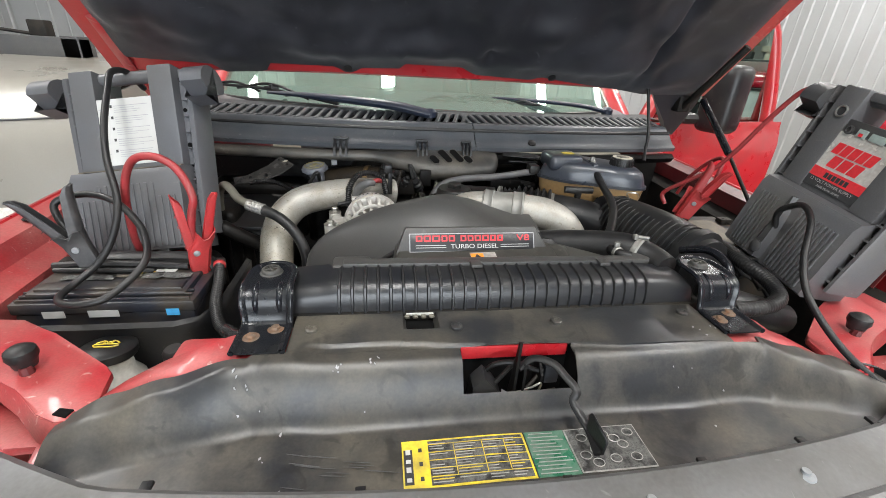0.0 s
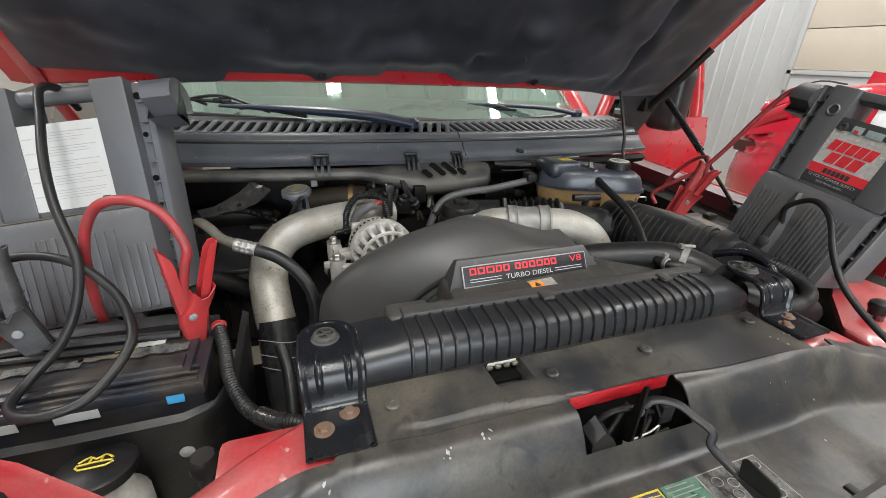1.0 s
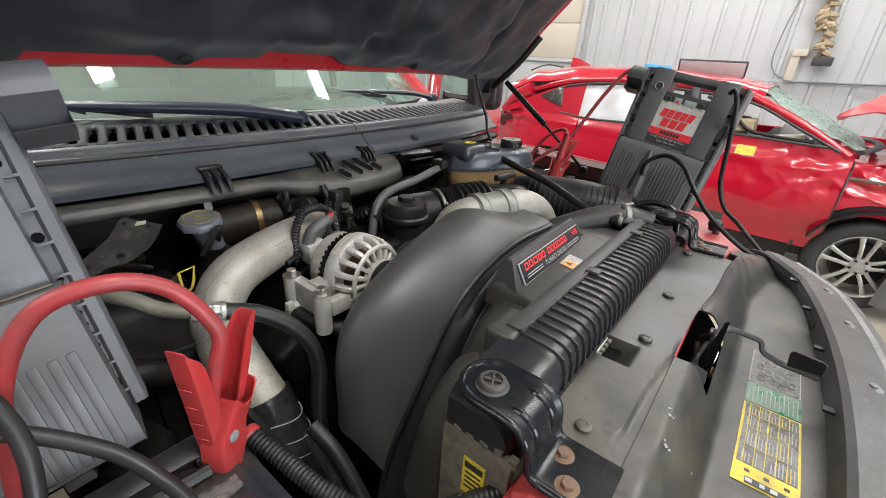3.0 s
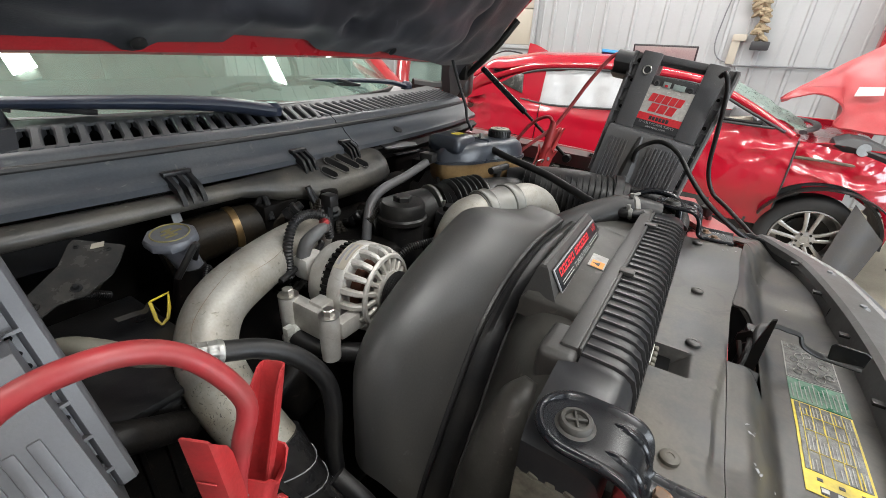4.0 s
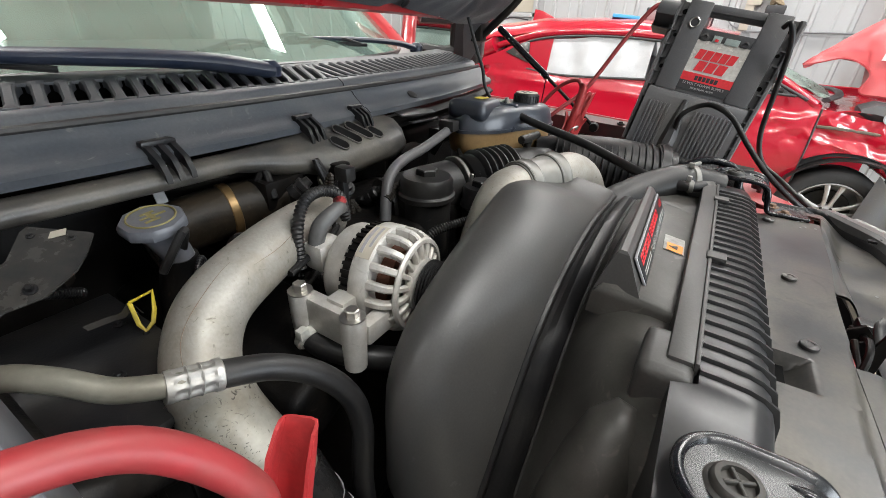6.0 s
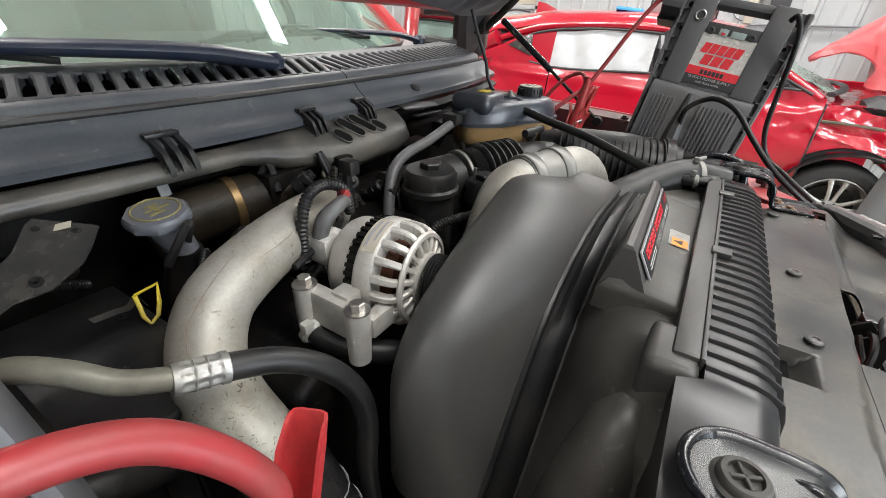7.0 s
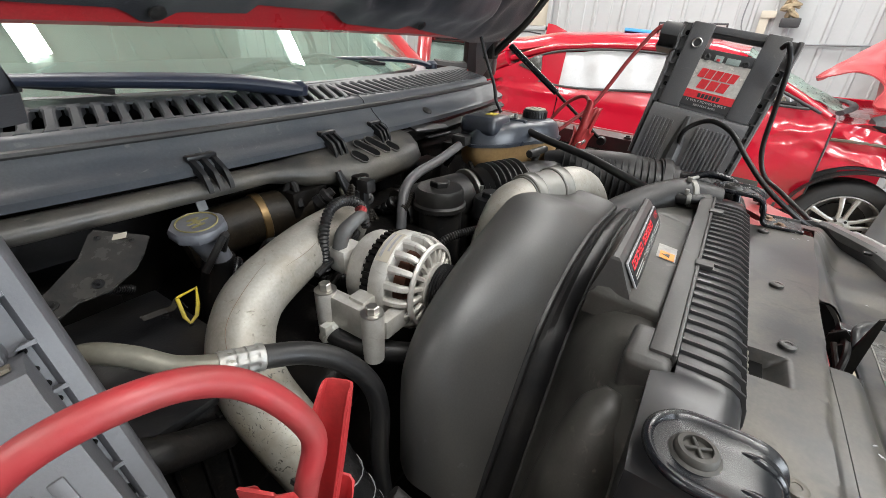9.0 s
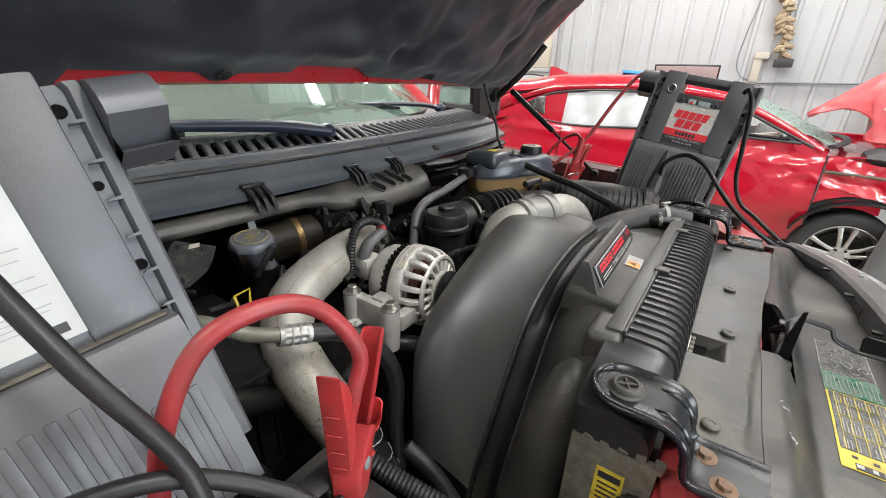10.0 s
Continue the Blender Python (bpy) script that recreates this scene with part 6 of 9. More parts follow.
for h0, h1 in ((-0.049, -0.026), (0.019, 0.044)):
    bm = bmesh.new()
    lathe(bm, [(0.041, h0), (0.0432, h0), (0.0445, h0 + 0.002), (0.0432, h0 + 0.004), (0.043, h1 - 0.004), (0.0445, h1 - 0.002), (0.0432, h1), (0.041, h1)], 40, CM)
    part("band", bm, M_BAND, cold, "broad steel clamp band")
for h0 in (-0.036, 0.033):
    bm = bmesh.new()
    p = CM @ Vector((0, 0, h0))
    rod(bm, p + Vector((0.0, -0.042, -0.022)), p + Vector((0.012, -0.034, 0.006)), 0.004, 8)
    box(bm, p + Vector((0.0, -0.042, -0.018)), (0.014, 0.012, 0.016), bevel=0.002)
    part("clamp_bolt", bm, M_STEEL, cold, "clamp bolt")
bm = bmesh.new()
tube(bm, [(-0.022, 0.39, 1.272), (-0.012, 0.391, 1.295), (0.0, 0.402, 1.322), (0.008, 0.42, 1.335)], 0.0012, 6, 4)
part("weld_seam", bm, M_BEIGE, cold, "pale weld seam")

# ---- alternator ----
alt = thing("alternator", (-0.22, 0.47, 1.15), "pale cast aluminium alternator with cooling slots", "alternator")
AM_ = axis_pose((-0.222, 0.558, 1.235), (-0.205, 0.40, 1.24))
LAB0 = 90
bm = bmesh.new()
lathe(bm, [(0, 0.0), (0.05, 0.0), (0.06, 0.004), (0.064, 0.012), (0.064, 0.04), (0.0, 0.04)], 36, AM_)
part("rear_housing", bm, M_CAST, alt)
bm = bmesh.new()
lathe(bm, [(0, 0.036), (0.066, 0.036), (0.0665, 0.052), (0, 0.052)], 40, AM_)
for k in range(40):
    a = 2 * math.pi * k / 40
    box(bm, (0.067, 0, 0.044), (0.005, 0.005, 0.016), AM_ @ Matrix.Rotation(a, 4, "Z"))
part("stator_ring", bm, M_ENGINE, alt, "dark laminated stator ring")
bm = bmesh.new()
lathe(bm, [(0, 0.05), (0.07, 0.05), (0.0725, 0.054), (0.0725, 0.0755), (0.071, 0.078), (0.0, 0.078)], 48, AM_)
part("front_ring", bm, M_CAST, alt)
bm = bmesh.new()
lathe(bm, [(0, 0.07), (0.05, 0.07), (0.047, 0.095), (0.03, 0.1), (0, 0.1)], 30, AM_)
part("winding", bm, M_COPPER, alt, "copper winding seen through the slots")
fin = None
for k in range(18):
    if fin is None:
        bm = bmesh.new()
        rings = []
        for r, h0, half, deep in ((0.0715, 0.073, 0.0062, 0.01), (0.0718, 0.086, 0.0052, 0.01), (0.0705, 0.098, 0.0048, 0.011), (0.0665, 0.108, 0.0046, 0.012), (0.06, 0.1145, 0.0046, 0.012), (0.047, 0.1185, 0.0038, 0.008), (0.034, 0.12, 0.0034, 0.006)):
            out = Vector((1, 0, 0.0)).lerp(Vector((0.1, 0, 1)), min(1, max(0, (h0 - 0.09) / 0.027))).normalized()
            top = Vector((r, 0, h0))
            rings.append([AM_ @ (top + out * e + Vector((0, w, 0))) for w, e in ((-half, -deep), (-half, -0.002), (-half * 0.6, 0), (half * 0.6, 0), (half, -0.002), (half, -deep))])
        loft(bm, rings)
        fin = part("fin", bm, M_CAST, alt)
    else:
        other = fin.copy()
        scene.collection.objects.link(other)
        other.matrix_basis = AM_ @ Matrix.Rotation(2 * math.pi * k / 18, 4, "Z") @ AM_.inverted()
bm = bmesh.new()
lathe(bm, [(0.054, 0.108), (0.0615, 0.1105), (0.0635, 0.1135), (0.0615, 0.117), (0.0565, 0.1175), (0.054, 0.108)], 48, AM_)
lathe(bm, [(0, 0.112), (0.036, 0.112), (0.036, 0.122), (0.026, 0.126), (0, 0.126)], 30, AM_)
part("nose_ring", bm, M_CAST, alt)
bm = bmesh.new()
prof = [(0, 0.128), (0.036, 0.128)]
for k in range(7):
    prof += [(0.037, 0.13 + 0.0042 * k), (0.034, 0.132 + 0.0042 * k)]
lathe(bm, prof + [(0.036, 0.161), (0.02, 0.163), (0, 0.163)], 30, AM_)
part("pulley", bm, M_BLACK, alt, "black grooved pulley")
for bx, by, bz in ((-0.318, 0.462, 1.243), (-0.316, 0.552, 1.243)):
    bm = bmesh.new()
    lathe(bm, [(0, -0.075), (0.014, -0.075), (0.0155, -0.03), (0.0155, 0.0), (0, 0.0)], 20, pose(bx, by, bz))
    part("mount_post", bm, M_CAST, alt)
    bm = bmesh.new()
    bolt(bm, (bx, by, bz), r=0.009, h=0.011)
    part("bolt", bm, M_STEEL, alt, "hex mounting bolt")
bm = bmesh.new()
box(bm, (-0.31, 0.507, 1.215), (0.022, 0.09, 0.05), bevel=0.006)
box(bm, (-0.285, 0.5, 1.235), (0.05, 0.03, 0.02), bevel=0.005)
box(bm, (-0.28, 0.455, 1.215), (0.06, 0.02, 0.03), bevel=0.005)
part("mount_lug", bm, M_CAST, alt, "rough cast mounting lug")
bm = bmesh.new()
rows = [[AM_ @ Matrix.Rotation(radians(a), 4, "Z") @ Vector((0.0731, 0, h)) for h in (0.053, 0.0745)] for a in range(LAB0, LAB0 + 46, 5)]
sheet(bm, rows, 0.0006)
part("spec_label", bm, M_BEIGE, alt, "small beige rating label")
bm = bmesh.new()
rows = [[AM_ @ Matrix.Rotation(radians(a), 4, "Z") @ Vector((0.074, 0, h)) for h in (0.057, 0.0615)] for a in range(LAB0 + 4, LAB0 + 42, 4)]
sheet(bm, rows, 0.0005)
rows = [[AM_ @ Matrix.Rotation(radians(a), 4, "Z") @ Vector((0.074, 0, h)) for h in (0.0665, 0.070)] for a in range(LAB0 + 4, LAB0 + 36, 4)]
sheet(bm, rows, 0.0005)
part("label_print", bm, M_GREYINK, alt)
bm = bmesh.new()
box(bm, (-0.25, 0.575, 1.262), (0.045, 0.035, 0.04), bevel=0.008)
part("regulator", bm, M_CAST, alt)
bm = bmesh.new()
tube(bm, [(-0.262, 0.577, 1.278), (-0.252, 0.575, 1.302), (-0.228, 0.57, 1.318), (-0.212, 0.575, 1.316)], [0.011, 0.012, 0.01, 0.009], 10)
part("terminal_boot", bm, M_HEADER, alt, "grey rubber terminal boot")
bm = bmesh.new()
tube(bm, [(-0.285, 0.585, 1.25), (-0.278, 0.59, 1.3), (-0.255, 0.6, 1.33), (-0.22, 0.605, 1.335), (-0.19, 0.6, 1.32), (-0.18, 0.6, 1.28)], 0.0085, 10, corr=0.0018, pitch=0.0055)
part("loom", bm, M_RUBBER, alt, "corrugated loom loop")
bm = bmesh.new()
tube(bm, [(-0.222, 0.572, 1.318), (-0.205, 0.58, 1.322), (-0.195, 0.6, 1.315)], 0.0065, 8)
part("lead", bm, M_CABLERED, alt, "dull red lead")
bm = bmesh.new()
box(bm, (-0.175, 0.6, 1.35), (0.02, 0.025, 0.022), bevel=0.004)
box(bm, (-0.17, 0.61, 1.31), (0.012, 0.012, 0.07), bevel=0.003)
part("plug", bm, M_BLACK, alt)

# ---- hoses on the battery side ----
ac = thing("refrigerant_line", (-0.5, 0.44, 1.28), "aluminium air conditioning line crimped to a rubber hose", "pipe")
bm = bmesh.new()
tube(bm, [(-0.604, 0.569, 1.17), (-0.607, 0.573, 1.258), (-0.598, 0.568, 1.294), (-0.579, 0.552, 1.313), (-0.556, 0.522, 1.31), (-0.536, 0.497, 1.298), (-0.513, 0.479, 1.292), (-0.495, 0.471, 1.287)], 0.0098, 16)
part("line", bm, M_ACLINE, ac)
bm = bmesh.new()
c0, c1 = Vector((-0.51, 0.477, 1.289)), Vector((-0.461, 0.462, 1.277))
SL = axis_pose(c0, c1) @ Matrix.Scale(0.83, 4)
loft(bm, [[SL @ Vector(((r0 - dent * (0.5 + 0.5 * math.cos(8 * a))) * math.cos(a), (r0 - dent * (0.5 + 0.5 * math.cos(8 * a))) * math.sin(a), h)) for a in [2 * math.pi * k / 48 for k in range(48)]]
          for h, r0, dent in ((0.0, 0.0125, 0), (0.0005, 0.0155, 0), (0.006, 0.0162, 0), (0.008, 0.0162, 0.002), (0.0125, 0.0162, 0.003), (0.017, 0.0162, 0.002), (0.0185, 0.0166, 0), (0.02, 0.0162, 0.002), (0.0245, 0.0162, 0.003), (0.029, 0.0162, 0.002), (0.0305, 0.0166, 0), (0.032, 0.0162, 0.002), (0.0365, 0.0162, 0.003), (0.041, 0.0162, 0.002), (0.043, 0.0168, 0), (0.0495, 0.0168, 0), (0.051, 0.014, 0))])
part("crimp_sleeve", bm, M_SLEEVE, ac, "bright crimped sleeve")
bm = bmesh.new()
tube(bm, [(-0.474, 0.466, 1.28), (-0.432, 0.45, 1.264), (-0.398, 0.432, 1.236), (-0.376, 0.415, 1.196), (-0.372, 0.405, 1.15), (-0.382, 0.4, 1.08), (-0.385, 0.39, 0.98)], 0.0124, 16)
part("hose", bm, M_RUBBER, ac, "black rubber hose")

conduit = thing("battery_cable_conduit", (-0.5, 0.18, 1.15), "thick corrugated cable conduit from the battery", "conduit")
bm = bmesh.new()
tube(bm, [(-0.53, 0.31, 1.215), (-0.518, 0.26, 1.2), (-0.506, 0.2, 1.19), (-0.483, 0.145, 1.181), (-0.45, 0.105, 1.186), (-0.415, 0.078, 1.198), (-0.39, 0.06, 1.2)], 0.0104, 14, 8, corr=0.0013, pitch=0.0052)
part("corrugated_tube", bm, M_RUBBER, conduit)
bm = bmesh.new()
tube(bm, [(-0.462, 0.118, 1.184), (-0.44, 0.096, 1.1885), (-0.425, 0.085, 1.194)], 0.0128, 14)
part("tape_wrap", bm, M_TAPE, conduit, "taped section")
bm = bmesh.new()
rod(bm, (-0.531, 0.314, 1.2155), (-0.5285, 0.304, 1.2125), 0.0122, 18)
part("red_collar", bm, M_CLAMPRED, conduit, "red tape collar at the end")
bm = bmesh.new()
tube(bm, [(-0.44, 0.33, 1.14), (-0.43, 0.28, 1.1), (-0.43, 0.21, 1.02), (-0.44, 0.16, 0.93)], 0.011, 12)
single("heater_hose", bm, M_RUBBER, "thin black hose running down beside the shroud", "hose")
bm = bmesh.new()
tube(bm, [(-0.3, 0.56, 1.2), (-0.32, 0.53, 1.175), (-0.3, 0.47, 1.165), (-0.26, 0.43, 1.15), (-0.22, 0.42, 1.12)], 0.0165, 14)
lower = single("coolant_hose", bm, M_RUBBER, "black coolant hose curling below the alternator", "hose")
bm = bmesh.new()
rod(bm, (-0.322, 0.545, 1.182), (-0.324, 0.533, 1.177), 0.019, 18)
box(bm, (-0.335, 0.535, 1.195), (0.014, 0.012, 0.014), bevel=0.002)
single("spring_clamp", bm, M_WASHER, "pale spring clamp on the coolant hose", "clamp")

# ---- upper radiator hose, bypass hose, air box ----
upper = thing("radiator_hose", (0.3, 0.22, 1.25), "thick black upper radiator hose with a clamp", "hose")
bm = bmesh.new()
tube(bm, [(0.13, 0.30, 1.262), (0.19, 0.27, 1.272), (0.25, 0.235, 1.285), (0.3, 0.195, 1.296), (0.33, 0.155, 1.293), (0.34, 0.12, 1.288)], [0.03, 0.034, 0.034, 0.033, 0.03, 0.028], 18)
part("hose", bm, M_RUBBER, upper)
bm = bmesh.new()
rod(bm, (0.312, 0.182, 1.2955), (0.32, 0.17, 1.295), 0.0345, 24)
part("clamp_band", bm, M_BAND, upper, "bright steel hose clamp")
bm = bmesh.new()
rod(bm, (0.306, 0.178, 1.3315), (0.325, 0.166, 1.333), 0.0035, 10)
box(bm, (0.303, 0.178, 1.331), (0.009, 0.01, 0.01), bevel=0.002)
part("clamp_screw", bm, M_BAND, upper, "clamp screw housing")
bm = bmesh.new()
tube(bm, [(0.412, 0.622, 1.374), (0.413, 0.576, 1.352), (0.402, 0.518, 1.339), (0.376, 0.405, 1.322), (0.335, 0.32, 1.308), (0.29, 0.25, 1.3), (0.266, 0.195, 1.3), (0.268, 0.162, 1.302), (0.285, 0.15, 1.302)], 0.0095, 14)
single("bypass_hose", bm, M_RUBBER, "slim black hose from the coolant bottle to the radiator", "hose")
for p, q in (((0.412, 0.615, 1.371), (0.4125, 0.606, 1.367)), ((0.266, 0.175, 1.301), (0.268, 0.165, 1.302))):
    bm = bmesh.new()
    rod(bm, p, q, 0.0118, 16)
    box(bm, (p[0], p[1], p[2] + 0.014), (0.01, 0.008, 0.012), bevel=0.002)
    single("pinch_clamp", bm, M_BAND, "small silver pinch clamp on the slim hose", "clamp", "pinch clamps")

air = thing("air_filter_box", (0.5, 0.35, 1.1), "black ribbed air filter housing", "air filter")
bm = bmesh.new()
tube(bm, [(0.425, 0.52, 1.235), (0.455, 0.44, 1.243), (0.49, 0.33, 1.243), (0.515, 0.22, 1.232)], [0.07, 0.075, 0.075, 0.07], 26)
part("canister", bm, M_BLACK, air)
for k in range(16):
    t = k / 15
    c = Vector((0.44, 0.48, 1.24)).lerp(Vector((0.507, 0.255, 1.236)), t)
    bm = bmesh.new()
    d = Vector((0.067, -0.225, -0.004)).normalized()
    rod(bm, c - d * 0.002, c + d * 0.002, 0.0785, 28)
    part("rib", bm, M_BLACK, air)
bm = bmesh.new()
lathe(bm, [(0, 0), (0.083, 0), (0.083, 0.02), (0.06, 0.03), (0, 0.03)], 28, axis_pose((0.507, 0.26, 1.235), (0.53, 0.18, 1.225)))
part("end_cap", bm, M_BLACK, air)
bm = bmesh.new()
tube(bm, [(0.455, 0.46, 1.318), (0.44, 0.45, 1.335), (0.46, 0.44, 1.338), (0.475, 0.45, 1.325)], 0.0016, 6)
part("wire_bail", bm, M_STEEL, air, "thin wire bail")
bm = bmesh.new()
tube(bm, [(0.44, 0.13, 1.225), (0.5, 0.1, 1.215), (0.56, 0.09, 1.2), (0.62, 0.1, 1.18)], 0.032, 16)
part("snorkel", bm, M_BLACK, air, "black intake snorkel")
bm = bmesh.new()
tube(bm, [(0.61, 0.36, 1.25), (0.6, 0.27, 1.262), (0.585, 0.19, 1.262), (0.595, 0.13, 1.25), (0.58, 0.085, 1.236), (0.53, 0.07, 1.228), (0.47, 0.07, 1.225)], 0.0155, 14, corr=0.0008, pitch=0.006)
single("heavy_cable", bm, M_RUBBER, "heavy black conduit looping to the radiator bracket", "conduit")
bm = bmesh.new()
tube(bm, [(0.43, 0.2, 1.29), (0.45, 0.16, 1.31), (0.455, 0.12, 1.31), (0.452, 0.09, 1.295), (0.45, 0.08, 1.25)], 0.008, 12)
single("overflow_hose", bm, M_GLOSSBLACK, "shiny black hose bent round the radiator bracket", "hose")

# coolant expansion bottle
deg = thing("coolant_bottle", (0.42, 0.62, 1.26), "two-tone coolant expansion bottle with dark top", "coolant bottle")
def bottle_ring(z, grow, sx=1.0):
    pts = [(0.29, 0.69), (0.28, 0.655), (0.33, 0.6), (0.4, 0.57), (0.47, 0.535), (0.53, 0.53), (0.555, 0.56), (0.55, 0.62), (0.5, 0.68), (0.42, 0.73), (0.33, 0.735)]
    c = Vector((0.42, 0.63, z))
    return [c + (Vector((x, y, z)) - c) * grow for x, y in pts]


def round_ring(ring):
    p = smooth_path(ring + [ring[0]], 4)
    return p[:-1]


bm = bmesh.new()
loft(bm, [round_ring(bottle_ring(z, g)) for z, g in ((1.255, 0.8), (1.262, 0.9), (1.29, 0.97), (1.318, 1.0))])
part("lower_half", bm, M_TANBOT, deg, "tan coolant-stained lower half", angle=60)
bm = bmesh.new()
loft(bm, [round_ring(bottle_ring(z, g)) for z, g in ((1.318, 1.035), (1.3255, 1.035))])
part("seam", bm, M_BOTTLE, deg, "moulded seam")
bm = bmesh.new()
loft(bm, [round_ring(bottle_ring(z, g)) for z, g in ((1.3255, 1.0), (1.345, 0.97), (1.36, 0.92), (1.37, 0.83), (1.374, 0.7))])
box(bm, (0.34, 0.665, 1.368), (0.1, 0.1, 0.045), pose(0, 0, 0), bevel=0.018, seg=3)
box(bm, (0.41, 0.65, 1.366), (0.02, 0.14, 0.024), bevel=0.008)
part("upper_half", bm, M_BOTTLE, deg, angle=60)
capm = pose(0.493, 0.595, 1.356)
bm = bmesh.new()
lathe(bm, [(0, 0), (0.04, 0), (0.04, 0.012), (0.032, 0.015), (0, 0.015)], 30, capm)
neck = part("neck", bm, M_BOTTLE, deg)
bm = bmesh.new()
lathe(bm, [(0, 0.013), (0.031, 0.013), (0.031, 0.036), (0.029, 0.039), (0, 0.04)], 36, capm)
for k in range(24):
    box(bm, (0.0315, 0, 0.025), (0.003, 0.004, 0.02), capm @ Matrix.Rotation(2 * math.pi * k / 24, 4, "Z"))
cap = part("cap", bm, M_BLACK, deg, "knurled black pressure cap")
bm = bmesh.new()
lathe(bm, [(0, 0.04), (0.0275, 0.04), (0.0275, 0.0412), (0, 0.0412)], 30, capm)
part("cap_disc", bm, M_BEIGE, cap, "yellowed cap disc")
bm = bmesh.new()
for k in range(3):
    box(bm, (0, 0.012 - 0.011 * k, 0.0416), (0.034 - 0.008 * abs(1 - k), 0.004, 0.0006), capm)
part("cap_print", bm, M_INK, cap)
bm = bmesh.new()
box(bm, (0.352, 0.655, 1.3915), (0.034, 0.022, 0.001), pose(0, 0, 0))
part("bottle_sticker", bm, M_YELLOW, deg, "small yellow sticker")
bm = bmesh.new()
rod(bm, (0.415, 0.64, 1.37), (0.419, 0.62, 1.378), 0.009, 12)
part("hose_barb", bm, M_WASHER, deg)
bm = bmesh.new()
tube(bm, [(0.34, 0.52, 1.26), (0.34, 0.52, 1.3), (0.335, 0.515, 1.318), (0.3, 0.52, 1.322), (0.375, 0.51, 1.322)], 0.009, 10, 6)
single("filler_tee", bm, M_BLACK, "black plastic tee fitting by the charge pipe", "fitting")

# reservoir with grey cap and mounting bracket on the passenger side
res = thing("steering_fluid_reservoir", (-0.382, 0.738, 1.2), "dark fluid reservoir with a grey printed cap", "reservoir")
bm = bmesh.new()
tube(bm, [(-0.375, 0.72, 1.1), (-0.374, 0.715, 1.2), (-0.373, 0.71, 1.268)], [0.04, 0.034, 0.022], 20)
part("body", bm, M_ENGINE, res)
bm = bmesh.new()
CM2 = axis_pose((-0.373, 0.708, 1.262), (-0.385, 0.7225, 1.318))
lathe(bm, [(0, 0), (0.0185, 0), (0.0195, 0.02), (0.024, 0.05), (0, 0.05)], 12, CM2)
part("neck", bm, M_RESCAP, res, "pale grey tapered neck")
bm = bmesh.new()
CM2 = pose(-0.385, 0.7225, 1.308, 6, -5, 0)
lathe(bm, [(0, 0), (0.026, 0), (0.0365, 0.001), (0.0375, 0.004), (0.0375, 0.011), (0.035, 0.015), (0.029, 0.0165), (0, 0.017)], 9, CM2)
cp = part("cap", bm, M_RESCAP, res, "faceted grey cap")
bm = bmesh.new()
tube(bm, [CM2 @ Vector((0.0265 * math.cos(a), 0.0265 * math.sin(a), 0.0172)) for a in [2 * math.pi * k / 24 for k in range(25)]], 0.0013, 5, 1)
for k, (w, dx) in enumerate(((0.016, 0.0), (0.03, 0.002), (0.018, -0.003))):
    box(bm, (dx, 0.01 - 0.01 * k, 0.0172), (w, 0.0036, 0.001), CM2)
box(bm, (0, 0.003, 0.0172), (0.006, 0.018, 0.001), CM2)
part("cap_print", bm, M_CAPPRINT, cp, "faded yellow cap print")
bm = bmesh.new()
slab(bm, [(-0.0085, -0.016), (0.0085, -0.016), (0.0085, 0.016), (-0.0085, 0.016)], -0.001, 0.001, pose(-0.338, 0.7995, 1.322, 78, 0, 14), bevel=0.0005, seg=1)
tab = thing("hanging_tab", (-0.338, 0.7995, 1.33), "small grey steel tab hanging under the cowl ledge", "bracket")
part("plate", bm, M_GREYSTEEL, tab)
bm = bmesh.new()
lathe(bm, [(0, 0), (0.003, 0), (0.003, 0.0008), (0, 0.0008)], 12, pose(-0.338, 0.7985, 1.317, 78, 0, 14))
part("bolt_hole", bm, M_OPENSHADE, tab, "dark bolt hole")
cover = thing("clear_cover", (-0.5, 0.66, 1.25), "smoky clear plastic cover over dark parts", "cover")
def cover_z(x, y):
    return 1.2944 + 0.5 * (y - 0.697) + 0.2 * (x + 0.5143)


bm = bmesh.new()
edge = [(-0.487, 0.767), (-0.449, 0.731), (-0.445, 0.726), (-0.462, 0.709), (-0.478, 0.697), (-0.512, 0.688), (-0.542, 0.694), (-0.569, 0.687), (-0.6, 0.69), (-0.612, 0.715), (-0.573, 0.715), (-0.518, 0.741), (-0.495, 0.764)]
low = [bm.verts.new((x, y, cover_z(x, y) - 0.0012)) for x, y in edge]
high = [bm.verts.new((x, y, cover_z(x, y) + 0.0012)) for x, y in edge]
bm.faces.new(high)
bm.faces.new(low[::-1])
for k in range(len(edge)):
    bm.faces.new((low[k], low[(k + 1) % len(edge)], high[(k + 1) % len(edge)], high[k]))
bmesh.ops.recalc_face_normals(bm, faces=bm.faces)
part("shell", bm, M_STICKERDK, cover)
for x, y, r in ((-0.5175, 0.701, 0.0036), (-0.562, 0.704, 0.0036), (-0.463, 0.732, 0.0022), (-0.49, 0.755, 0.0022)):
    bm = bmesh.new()
    bolt(bm, (x, y, cover_z(x, y) + 0.001), (-0.18, -0.44, 0.88), r=r, h=r * 1.4)
    part("nut", bm, M_ALU if r > 0.004 else M_BLACK, cover, "small steel nut")
bm = bmesh.new()
box(bm, (0, 0, 0), (0.023, 0.009, 0.001), pose(-0.4735, 0.744, cover_z(-0.4735, 0.744) + 0.0022, 26, -11, -40))
part("paper_tag", bm, M_BEIGE, cover, "small pale paper tag")
bm = bmesh.new()
